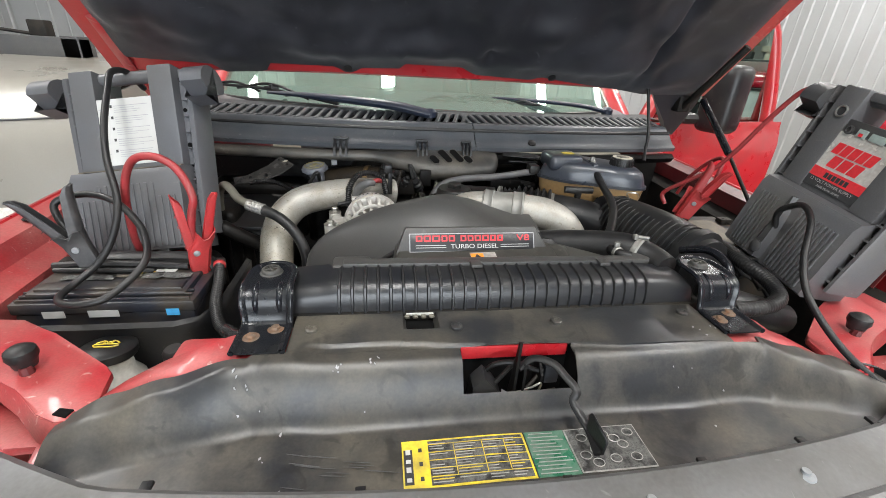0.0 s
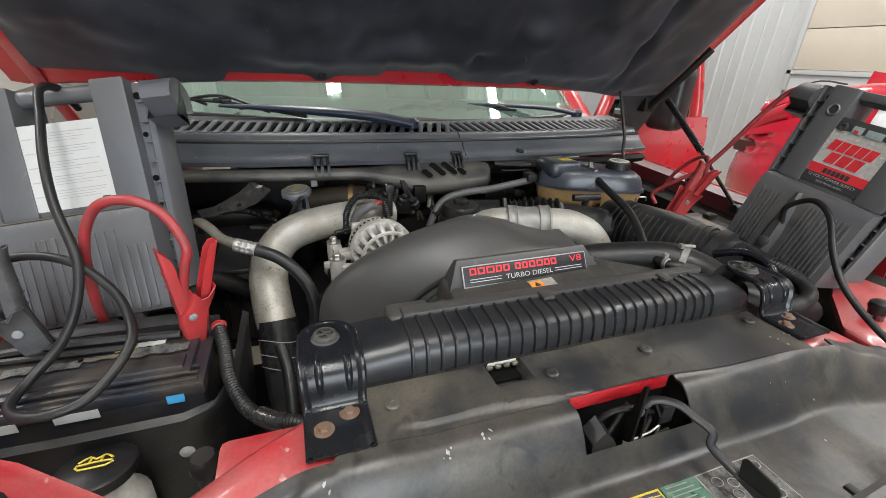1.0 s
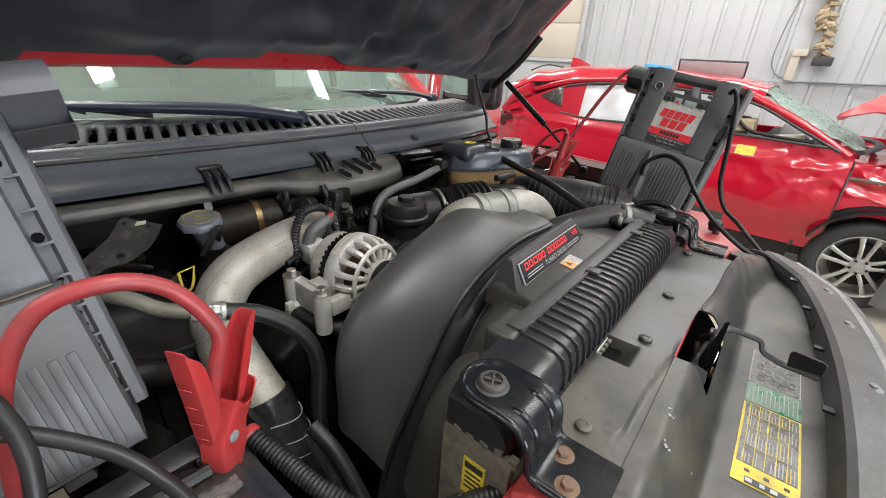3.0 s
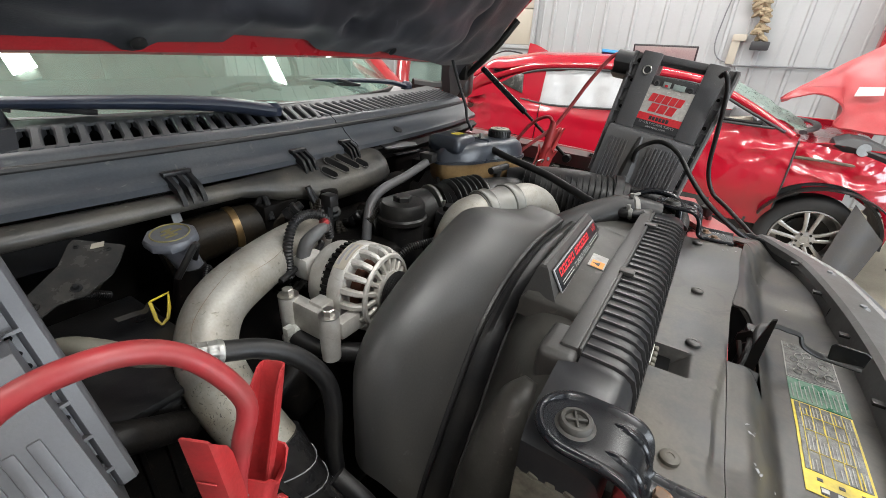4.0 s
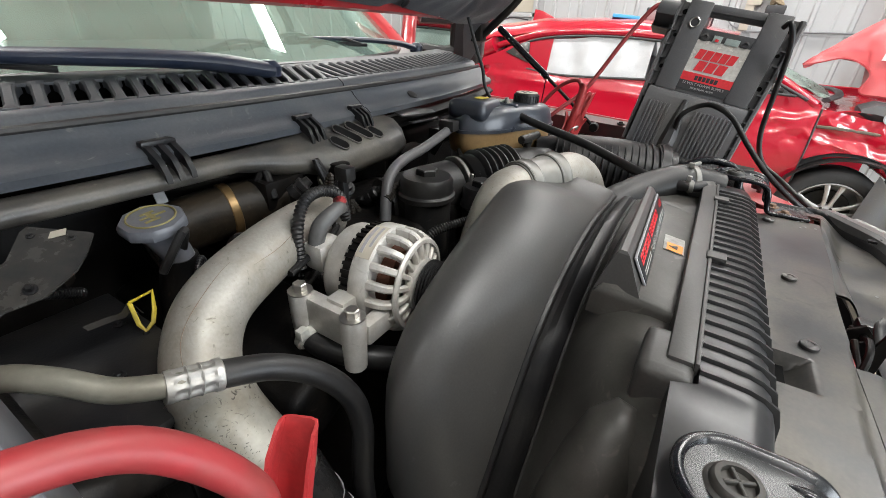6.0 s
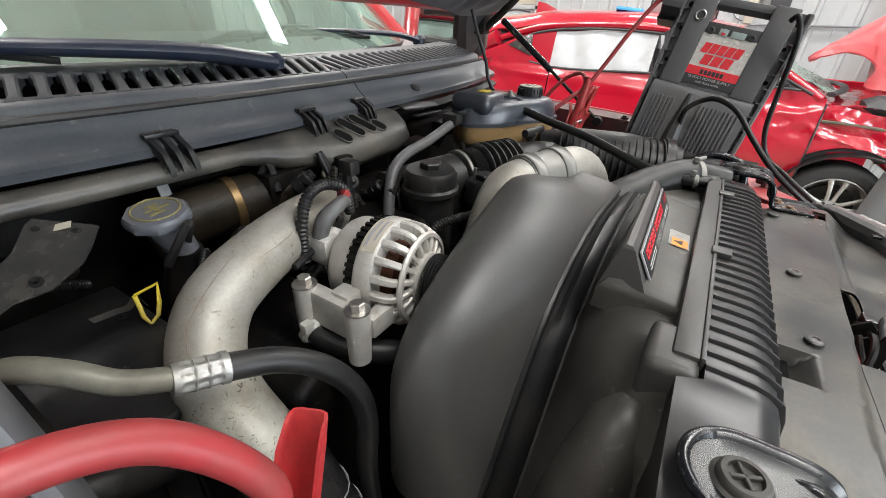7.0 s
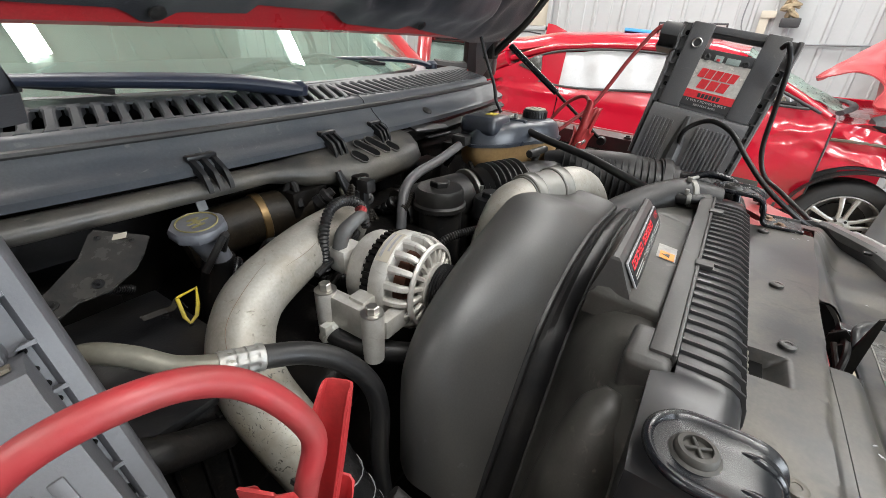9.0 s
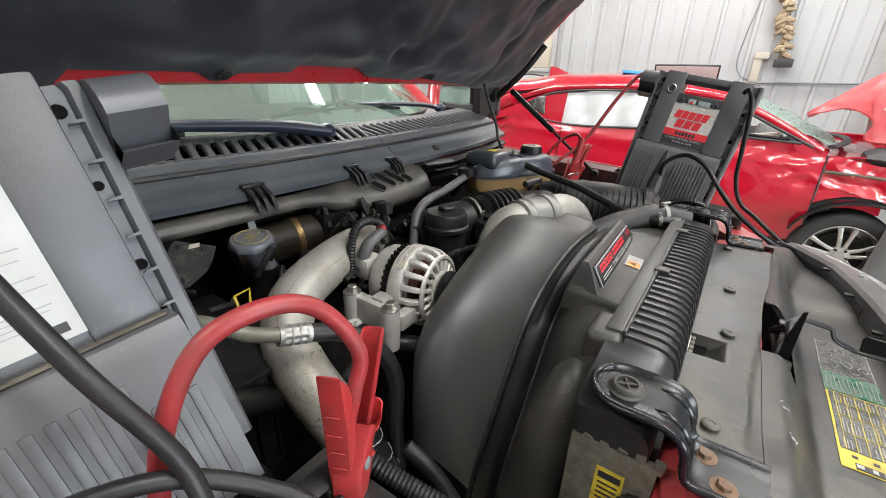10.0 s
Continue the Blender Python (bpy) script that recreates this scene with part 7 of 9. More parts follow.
sheet(bm, [[Vector(p) + Vector((0.003, -0.003, -0.006)) * j for j in (0, 1)] for p in smooth_path([(-0.5, 0.672, 1.252), (-0.478, 0.672, 1.25), (-0.463, 0.68, 1.243), (-0.447, 0.7, 1.24), (-0.44, 0.7, 1.225)], 4)], 0.0014)
single("torn_heat_shield", bm, M_DARK, "thin torn metal heat shield with a bright edge", "heat shield", angle=60)
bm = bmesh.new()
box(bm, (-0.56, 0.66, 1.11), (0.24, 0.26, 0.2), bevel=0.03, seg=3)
hvac = thing("hvac_box", (-0.56, 0.66, 1.0), "grimy moulded box beside the engine, bay shade painted in", "box")
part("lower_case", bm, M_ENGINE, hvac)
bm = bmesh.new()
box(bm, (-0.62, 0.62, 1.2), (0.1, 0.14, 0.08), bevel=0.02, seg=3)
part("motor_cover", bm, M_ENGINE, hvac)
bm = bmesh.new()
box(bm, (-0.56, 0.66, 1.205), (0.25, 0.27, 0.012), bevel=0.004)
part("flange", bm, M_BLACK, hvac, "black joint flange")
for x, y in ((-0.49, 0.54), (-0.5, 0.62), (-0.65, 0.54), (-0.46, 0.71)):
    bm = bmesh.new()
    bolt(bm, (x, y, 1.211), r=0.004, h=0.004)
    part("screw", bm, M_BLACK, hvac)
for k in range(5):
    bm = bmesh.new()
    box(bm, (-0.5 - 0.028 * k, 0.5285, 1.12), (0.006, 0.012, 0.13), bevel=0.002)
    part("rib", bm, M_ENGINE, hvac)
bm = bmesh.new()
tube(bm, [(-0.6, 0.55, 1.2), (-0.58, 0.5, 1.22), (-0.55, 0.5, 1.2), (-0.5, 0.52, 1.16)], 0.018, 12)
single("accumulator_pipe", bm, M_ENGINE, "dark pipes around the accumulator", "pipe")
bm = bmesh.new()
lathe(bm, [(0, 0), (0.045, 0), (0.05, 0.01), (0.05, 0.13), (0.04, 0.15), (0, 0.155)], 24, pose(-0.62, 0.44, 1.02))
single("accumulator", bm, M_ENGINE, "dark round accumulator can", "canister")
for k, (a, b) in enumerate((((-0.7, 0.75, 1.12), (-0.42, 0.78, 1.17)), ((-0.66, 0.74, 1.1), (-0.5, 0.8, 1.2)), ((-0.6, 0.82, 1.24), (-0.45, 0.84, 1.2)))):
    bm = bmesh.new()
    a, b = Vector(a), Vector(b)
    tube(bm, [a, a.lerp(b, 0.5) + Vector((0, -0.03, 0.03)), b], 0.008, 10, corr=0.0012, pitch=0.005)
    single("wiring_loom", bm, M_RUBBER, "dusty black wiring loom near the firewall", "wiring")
# floor pan of the engine bay, near-black with the depth shade painted in
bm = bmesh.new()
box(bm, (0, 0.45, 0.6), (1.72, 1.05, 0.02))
single("engine_undertray", bm, M_ENGINE, "undertray beneath the engine, depth shade painted in", "undertray")

# ---- batteries and small parts beside them ----
def battery(cx, cy, w, d, z1, label):
    b = thing("battery", (cx, cy, z1 - 0.2), label, "battery", "truck batteries")
    bm = bmesh.new()
    box(bm, (cx, cy, z1 - 0.13), (w, d, 0.2), bevel=0.006)
    part("case", bm, M_BATT, b)
    bm = bmesh.new()
    box(bm, (cx, cy, z1 - 0.018), (w + 0.006, d + 0.006, 0.022), bevel=0.004)
    part("lid", bm, M_BATT, b)
    bm = bmesh.new()
    box(bm, (cx, cy, z1 - 0.004), (w - 0.03, d - 0.03, 0.014), bevel=0.004)
    part("lid_top", bm, M_BATT, b)
    bm = bmesh.new()
    box(bm, (cx, cy - d * 0.28, z1 + 0.002), (w - 0.05, 0.03, 0.012), bevel=0.003)
    part("vent_strip", bm, M_BATT, b)
    for sx in (-1, 1):
        bm = bmesh.new()
        lathe(bm, [(0, 0), (0.011, 0), (0.009, 0.02), (0, 0.02)], 16, pose(cx + sx * (w / 2 - 0.03), cy + d * 0.22, z1))
        box(bm, (cx + sx * (w / 2 - 0.03), cy + d * 0.22, z1 + 0.012), (0.035, 0.025, 0.014), bevel=0.004)
        part("terminal", bm, M_DARK, b, "corroded battery terminal")
    return b


M_BATT = material("blue_black_battery_plastic", (0.015, 0.017, 0.024), 0.38, dirt=(0.05, 0.038, 0.024), amount=0.9, scale=14, bump=0.1)
bat = battery(-0.687, 0.275, 0.295, 0.175, 1.212, "dirty black truck battery under a hold-down strap")
for x, y0, w, mat, lab in ((-0.575, 0.186, 0.022, M_BLUE, "blue maker sticker"), (-0.69, 0.186, 0.05, M_WHITE, "white sticker edge"), (-0.77, 0.186, 0.035, M_WHITE, "white sticker edge")):
    bm = bmesh.new()
    box(bm, (x, y0 - 0.0015, 1.183), (w, 0.001, 0.014))
    part("sticker", bm, mat, bat, lab)
random.seed(12)
for x0, x1, y0, w, mt, lab in ((-0.79, -0.7, 0.257, 0.02, M_CLEARPRINT, "torn printed label"), (-0.706, -0.655, 0.262, 0.01, M_BEIGEDUST, "brown torn label edge"), (-0.664, -0.637, 0.275, 0.008, M_YELLOW, "yellow torn label edge"), (-0.652, -0.565, 0.262, 0.026, M_CLEARPRINT, "torn printed label"), (-0.638, -0.6, 0.281, 0.015, M_WHITE, "white torn label strip")):
    n = 7
    top = [(lerp(x0, x1, k / n), y0 + w * random.uniform(0.25, 0.6)) for k in range(n + 1)]
    bot = [(lerp(x1, x0, k / n), y0 - w * random.uniform(0.25, 0.6)) for k in range(n + 1)]
    bm = bmesh.new()
    slab(bm, bot + top, 1.2175, 1.2182)
    part("torn_label", bm, mt, bat, lab)
for k in range(3):
    bm = bmesh.new()
    box(bm, (-0.687, 0.1925 + 0.012 * k, 1.2075 + 0.001 * k), (0.285, 0.004, 0.006), bevel=0.0015)
    part("lid_ridge", bm, M_BATT, bat, "moulded ridge along the lid")
bm = bmesh.new()
tube(bm, [(-0.835, 0.33, 1.19), (-0.82, 0.325, 1.222), (-0.74, 0.32, 1.232), (-0.65, 0.318, 1.234), (-0.57, 0.315, 1.232), (-0.54, 0.31, 1.215), (-0.53, 0.305, 1.17)], 0.013, 10, flat=0.28)
single("battery_strap", bm, M_RUBBER, "black rubber hold-down strap over the battery", "strap")
bm = bmesh.new()
tube(bm, [(-0.83, 0.3, 1.222), (-0.75, 0.295, 1.228), (-0.66, 0.293, 1.226), (-0.58, 0.29, 1.222)], 0.007, 8)
tube(bm, [(-0.82, 0.285, 1.22), (-0.72, 0.278, 1.222), (-0.64, 0.276, 1.22)], 0.005, 8)
single("battery_lead", bm, M_RUBBER, "black battery lead lying on the lid", "cable")
tray = thing("battery_tray", (-0.69, 0.25, 1.0), "black plastic battery tub with rounded front wall", "battery tray")
bm = bmesh.new()
rows = []
for z, g in ((0.98, 0.0), (1.08, 0.004), (1.16, 0.008), (1.178, 0.01), (1.18, 0.004)):
    rows.append([Vector(p) for p in ((-0.87 - g, 0.4, z), (-0.868 - g, 0.22, z), (-0.855 - g, 0.175 - g, z), (-0.82, 0.157 - g, z), (-0.69, 0.155 - g, z), (-0.56, 0.157 - g, z), (-0.525, 0.172 - g, z), (-0.512 + g, 0.22, z), (-0.51 + g, 0.4, z))])
sheet(bm, rows, 0.005)
part("tub", bm, M_BLACK, tray, angle=60)
bm = bmesh.new()
lathe(bm, [(0, 0), (0.009, 0), (0.01, 0.004), (0.006, 0.006), (0, 0.006)], 14, pose(-0.565, 0.148, 1.12, 90, 0, 0))
part("rivet", bm, M_GREYINK, tray, "grey push rivet")
wash = thing("washer_bottle", (-0.65, 0.1, 1.02), "pale washer bottle with a black printed cap", "washer bottle")
bm = bmesh.new()
lathe(bm, [(0, 0), (0.045, 0), (0.045, 0.08), (0.032, 0.1), (0.03, 0.135), (0, 0.135)], 24, pose(-0.648, 0.105, 1.02))
part("neck", bm, M_WASHER, wash)
bm = bmesh.new()
lathe(bm, [(0, 0), (0.041, 0), (0.043, 0.004), (0.043, 0.014), (0.038, 0.018), (0, 0.02)], 30, pose(-0.65, 0.108, 1.15, -8, 0, 0))
box(bm, (0, 0.045, 0.012), (0.016, 0.02, 0.012), pose(-0.65, 0.108, 1.15, -8, 0, 0), bevel=0.003)
wc = part("cap", bm, M_BLACK, wash)
CAPM = pose(-0.65, 0.108, 1.15, -8, 0, 0)
for pts in (((-0.014, -0.008), (0.014, -0.008), (0.018, 0.0), (-0.018, 0.0), (-0.014, -0.008)), ((-0.018, 0.004), (-0.008, 0.012), (0.0, 0.006), (0.008, 0.012), (0.018, 0.004)), ((-0.006, 0.0), (-0.006, 0.01)), ((0.006, 0.0), (0.006, 0.01))):
    bm = bmesh.new()
    tube(bm, [CAPM @ Vector((x, y, 0.0205)) for x, y in pts], 0.0014, 5, 2)
    part("washer_symbol", bm, M_YELLOW, wc, "yellow washer symbol line")
bm = bmesh.new()
lathe(bm, [(0, 0), (0.011, 0), (0.012, 0.03), (0.017, 0.032), (0.017, 0.048), (0.013, 0.054), (0, 0.054)], 16, pose(-0.522, 0.062, 1.14))
single("grommet_post", bm, M_BLACK, "black rubber capped post beside the brace", "grommet")
bm = bmesh.new()
box(bm, (-0.475, 0.1, 1.06), (0.03, 0.008, 0.16), pose(0, 0, 0), bevel=0.002)
single("support_strut", bm, M_REDDUST, "narrow dusty red strut below the conduit", "strut")
bat2 = battery(0.735, 0.45, 0.2, 0.26, 1.225, "dirty black second battery with cables on top")
bm = bmesh.new()
box(bm, (0.71, 0.43, 1.231), (0.12, 0.18, 0.006), bevel=0.002)
part("dusty_cover", bm, M_BEIGEDUST, bat2, "tan dust-covered lid plate")
random.seed(7)
for k in range(9):
    p = Vector((random.uniform(0.56, 0.66), random.uniform(0.26, 0.52), random.uniform(1.19, 1.24)))
    bm = bmesh.new()
    tube(bm, [p, p + Vector((0.04, -0.06, 0.015)), p + Vector((random.uniform(0.02, 0.09), -0.14, -0.01))], random.uniform(0.003, 0.008), 8, 6)
    single("battery_wire", bm, M_RUBBER if k % 3 else M_DARK, "dark wires beside the second battery", "wire", "wires by the battery")
bm = bmesh.new()
box(bm, (0.62, 0.4, 1.1), (0.08, 0.3, 0.2), bevel=0.01)
box(bm, (0.6, 0.17, 1.08), (0.2, 0.1, 0.16), bevel=0.02)
single("battery_carrier", bm, M_ENGINE, "black carrier beside the second battery", "carrier")


# ---- jump starter packs ----
def jump_pack(M, w, h, st, shell, lower, label, instructions):
    """Upright case: local x across the face, y up, z out of the face; origin at the middle of the lower front edge."""
    pk = thing("jump_starter_pack", M @ Vector((0, 0, -0.06)), label, "jump starter", "jump starter packs")
    hw, dp = w / 2, 0.115
    # the face stops short of the sides: a sunk channel, then a narrow flange that runs in towards the foot
    inset = 0.031 if instructions else 0.022
    wide = 0.0165 if instructions else 0.013
    floor_z, flange_z, top_out, foot_out = (-0.056, -0.048, 0.001, -0.008) if instructions else (-0.048, -0.034, 0.006, 0.003)
    def add(name, boxes, mat, lab="", bevel=0.004, parent=pk):
        bm = bmesh.new()
        for (x0, x1), (y0, y1), (z0, z1) in boxes:
            box(bm, ((x0 + x1) / 2, (y0 + y1) / 2, (z0 + z1) / 2), (x1 - x0, y1 - y0, z1 - z0), M, bevel=bevel)
        return part(name, bm, mat, parent, lab)
    # lower bulged half
    bm = bmesh.new()
    prof = [(-dp, 0.0), (-0.01, 0.0), (0.0, 0.006), (0.002, st - 0.02), (-0.006, st - 0.004), (-0.03, st), (-dp, st)]
    loft(bm, [[M @ Vector((x, y, z)) for z, y in prof] for x in (-hw + inset - 0.006, hw - inset + 0.006)])
    low = part("lower_shell", bm, lower, pk)
    # ribs of the lower half, in two banks
    nrib = 15 if instructions else 22
    for k in range(nrib):
        x = -hw + inset + 0.012 + (w - 2 * inset - 0.024) * k / (nrib - 1)
        if not instructions and abs(x + 0.02) < 0.026:
            continue
        top = st - 0.035 - (0.03 if instructions and abs(x) > 0.07 else 0.0)
        bm = bmesh.new()
        box(bm, (x, 0.012 + (top - 0.012) / 2, 0.0018 if instructions else 0.002), (0.0085 if instructions else 0.0055, top - 0.012, 0.0036 if instructions else 0.006), M, bevel=0.0016)
        part("rib", bm, lower, low)
    # upper half with the carrying opening
    for x0, x1 in ((-hw + inset, -0.06), (0.06, hw - inset)):
        add("upper_column", (((x0, x1), (st, h), (-dp, -0.03)),), shell, bevel=0.005)
    add("upper_panel", (((-0.062, 0.062), (st - 0.004, h - 0.062), (-dp, -0.034)),), shell, bevel=0.005)
    if not instructions:
        add("top_frame", (((-0.062, 0.062), (h - 0.02, h - 0.001), (-dp + 0.01, -0.04)),), shell, bevel=0.006)
    bm = bmesh.new()
    rod(bm, M @ Vector((-0.07, h - 0.014, -0.06)), M @ Vector((0.07, h - 0.014, -0.06)), 0.014, 16)
    part("carry_bar", bm, shell, pk, "round carrying bar")
    for sg in (-1, 1):
        bm = bmesh.new()
        loft(bm, [[M @ Vector((sg * x, y, z)) for x, z in ((hw - inset - 0.004, -dp), (hw - inset - 0.004, floor_z), (hw + o - wide, floor_z), (hw + o - wide + 0.002, flange_z - 0.002), (hw + o - wide + 0.004, flange_z), (hw + o - 0.003, flange_z), (hw + o, flange_z - 0.004), (hw + o, -dp))] for y, o in ((0.03, foot_out), (h - 0.012, top_out), (h - 0.006, top_out - 0.003))])
        rail = part("side_rail", bm, shell, pk, angle=40)
        for k in range(10):
            y = 0.05 + (h - 0.09) * k / 9
            x = sg * (hw - wide - 0.001 + lerp(foot_out, top_out, y / h))
            bm = bmesh.new()
            slab(bm, [(-0.007, -0.001), (0.005, -0.0016), (0.005, 0.0016), (-0.004, 0.001)], floor_z, flange_z + 0.0015, M @ pose(x, y, 0, 0, 0, 0 if sg > 0 else 180))
            part("rail_tab", bm, shell, rail)
        for y, r in ((h - 0.028, 0.0065), (0.31, 0.0045), (0.2327, 0.0055), (0.186, 0.0024), (0.172, 0.002), (0.16, 0.0024), (0.147, 0.0022), (0.133, 0.0022), (0.12, 0.0022), (0.107, 0.0024), (0.06, 0.005)):
            bm = bmesh.new()
            lathe(bm, [(0, 0), (r, 0), (r, 0.0008), (0, 0.0008)], 12, M @ pose(sg * (hw - inset + 0.0055), y, floor_z))
            part("rail_hole", bm, M_OPENSHADE, rail, "dark hole")
        if sg > 0 and not instructions:
            continue
        # rolled cable hook at the top corner
        bm = bmesh.new()
        rings = []
        for x in (sg * (hw - 0.002), sg * (hw + 0.045)):
            ring = []
            for k in range(15):
                a = math.pi * (1.05 - 1.2 * k / 14)
                ring.append(M @ Vector((x, h - 0.042 + 0.035 * math.sin(a), -0.055 - 0.046 * math.cos(a))))
            ring += [M @ Vector((x, h - 0.078, -0.02)), M @ Vector((x, h - 0.085, -0.07))]
            rings.append(ring)
        loft(bm, rings)
        part("cable_hook", bm, shell if instructions else M_PACKDK, pk, "rolled corner cable hook", angle=50)
    zf = -0.0335
    if instructions:
        sh = add("instruction_sheet", (((-0.064, 0.062), (st + 0.012, h - 0.064), (zf, zf + 0.001)),), M_WHITE, "white printed instruction sheet", 0)
        random.seed(3)
        for k in range(5):
            y = h - 0.085 - 0.024 * k
            add("print_block", (((-0.024, 0.05), (y + 0.005, y + 0.0062), (zf, zf + 0.0014)),), M_GREYINK, "", 0, sh)
            for j in range(3):
                add("print_block", (((-0.024, random.uniform(0.01, 0.054)), (y + 0.0006 - 0.0045 * j, y + 0.0016 - 0.0045 * j), (zf, zf + 0.0014)),), M_GREYINK, "", 0, sh)
            add("print_symbol", (((-0.033, -0.028), (y + 0.002, y + 0.008), (zf, zf + 0.0014)),), M_INK, "", 0, sh)
            add("print_symbol", (((-0.058, -0.044), (y - 0.002, y + 0.0 - 0.0005), (zf, zf + 0.0014)),), M_GREYINK, "", 0, sh)
        add("print_symbol", (((0.04, 0.052), (st + 0.018, st + 0.026), (zf, zf + 0.0014)),), M_INK, "", 0, sh)
        add("step_dust", (((-hw + inset, hw - inset), (st - 0.001, st + 0.0012), (-0.031, -0.018)),), M_BEIGEDUST, "tan dust on the step", 0)
        for x in (-0.075, -0.03, 0.02, 0.06):
            add("foot_notch", (((x - 0.012, x + 0.012), (-0.006, 0.012), (-0.02, -0.002)),), M_PACKDK, "dark foot", 0.002)
    else:
        lab = add("front_label", (((-0.0615, 0.0615), (st + 0.012, h - 0.084), (zf, zf + 0.001)),), M_FOIL, "scuffed label with red word mark", 0)
        add("label_band", (((-0.064, 0.064), (st + 0.01, st + 0.032), (zf, zf + 0.0016)),), M_INK, "", 0, lab)
        add("label_band", (((-0.064, 0.064), (st + 0.032, st + 0.052), (zf, zf + 0.0016)),), M_REDINK, "red label band", 0, lab)
        letters("label_words", "12 VOLT POWER SUPPLY", M @ pose(0, st + 0.0265, zf + 0.0022), 0.006, M_WHITE, lab, 0.1)
        letters("label_words", "3000 PEAK AMPS", M @ pose(0, st + 0.0165, zf + 0.0022), 0.0045, M_WHITE, lab, 0.056)
        for k in range(6):
            add("print_bar", (((-0.028 + 0.0095 * k, -0.0205 + 0.0095 * k), (st + 0.036, st + 0.047), (zf, zf + 0.0022)),), M_INK, "", 0.0005, lab)
        # the maker's word mark as slanted red blocks on a pale outline
        for row, xs_, y0, hh in ((0, (-0.05, -0.0315, -0.013, 0.0055, 0.024), st + 0.085, 0.023), (1, (-0.04, -0.016, 0.008), st + 0.058, 0.024)):
            for k, x in enumerate(xs_):
                ww = 0.0165 if row == 0 else 0.021
                bm = bmesh.new()
                slab(bm, [(x - 0.001, y0 - 0.001), (x + ww + 0.001, y0 - 0.001), (x + ww + 0.006, y0 + hh + 0.001), (x + 0.004, y0 + hh + 0.001)], zf, zf + 0.0014, M)
                part("mark_outline", bm, M_WHITE, lab)
                bm = bmesh.new()
                slab(bm, [(x, y0), (x + ww, y0), (x + ww + 0.005, y0 + hh), (x + 0.005, y0 + hh)], zf, zf + 0.002, M)
                part("mark_block", bm, M_REDINK, lab, "red block of the word mark")
        add("control_panel", (((-0.062, 0.062), (h - 0.082, h - 0.058), (-0.05, zf)),), M_PACKDK, "black control panel", 0.002)
        for x, r in ((-0.047, 0.009), (0.046, 0.008)):
            bm = bmesh.new()
            lathe(bm, [(0, 0), (r, 0), (r, 0.004), (r * 0.6, 0.005), (r * 0.55, 0.002), (0, 0.002)], 20, M @ pose(x, h - 0.077, zf))
            part("dial", bm, M_PACKDK, pk)
        add("meter_plate", (((-0.028, -0.008), (h - 0.085, h - 0.069), (zf, zf + 0.003)), ((0.0, 0.032), (h - 0.085, h - 0.07), (zf, zf + 0.003))), M_METER, "pale green meter plate", 0.001)
        add("meter_mark", (((-0.022, -0.014), (h - 0.083, h - 0.077), (zf, zf + 0.004)),), M_REDINK, "", 0)
        bm = bmesh.new()
        lathe(bm, [(0, -0.02), (0.0125, -0.02), (0.0125, 0.002), (0.011, 0.0028), (0.009, 0.002), (0.0085, -0.018), (0, -0.018)], 24, M @ pose(-0.085, h - 0.05, -0.029))
        part("socket_ring", bm, M_STEEL, pk, "chrome socket ring")
        bm = bmesh.new()
        lathe(bm, [(0, 0), (0.0088, 0), (0.0088, 0.001), (0, 0.001)], 20, M @ pose(-0.085, h - 0.05, -0.0295))
        part("socket_bore", bm, M_INK, pk)
        bm = bmesh.new()
        loft(bm, [[M @ Vector((x, y, z)) for x, z in ((-0.02 - ww, 0.001), (-0.02 - ww * 0.4, 0.012), (-0.02 + ww * 0.4, 0.012), (-0.02 + ww, 0.001))] for y, ww in ((0.012, 0.02), (0.06, 0.02), (0.12, 0.014), (0.165, 0.006))])
        part("centre_bulge", bm, M_PACKDK, pk, "raised centre spine")
        bm = bmesh.new()
        lathe(bm, [(0, 0), (0.014, 0), (0.014, 0.003), (0.011, 0.005), (0, 0.005)], 20, M @ pose(-0.02, 0.035, 0.011))
        part("round_cap", bm, M_PACKDK, pk)
    return pk


M_METER = material("pale_green_meter", (0.3, 0.36, 0.34), 0.4, amount=0.3)
def frame_of(origin, ex, ey):
    ex, ey = Vector(ex).normalized(), Vector(ey).normalized()
    ez = ex.cross(ey).normalized()
    return Matrix.Translation(origin) @ Matrix((ex, ez.cross(ex), ez)).transposed().to_4x4()


PACK_L = frame_of((-0.7243, 0.3803, 1.2071), (0.9842, -0.1096, 0.1388), (-0.0912, 0.3578, 0.9293))
PACK_R = frame_of((0.6758, 0.2444, 1.2326), (-0.0418, -0.9883, -0.1467), (0.1674, -0.1517, 0.9742))
jump_pack(PACK_L, 0.288, 0.405, 0.186, M_PACKLT, M_PACKLT, "grey jump starter pack showing its instruction side", True)
jump_pack(PACK_R, 0.272, 0.393, 0.181, M_PACKDK2, M_PACKDK2, "dark grey jump starter pack with red label, leaning on the fender", False)


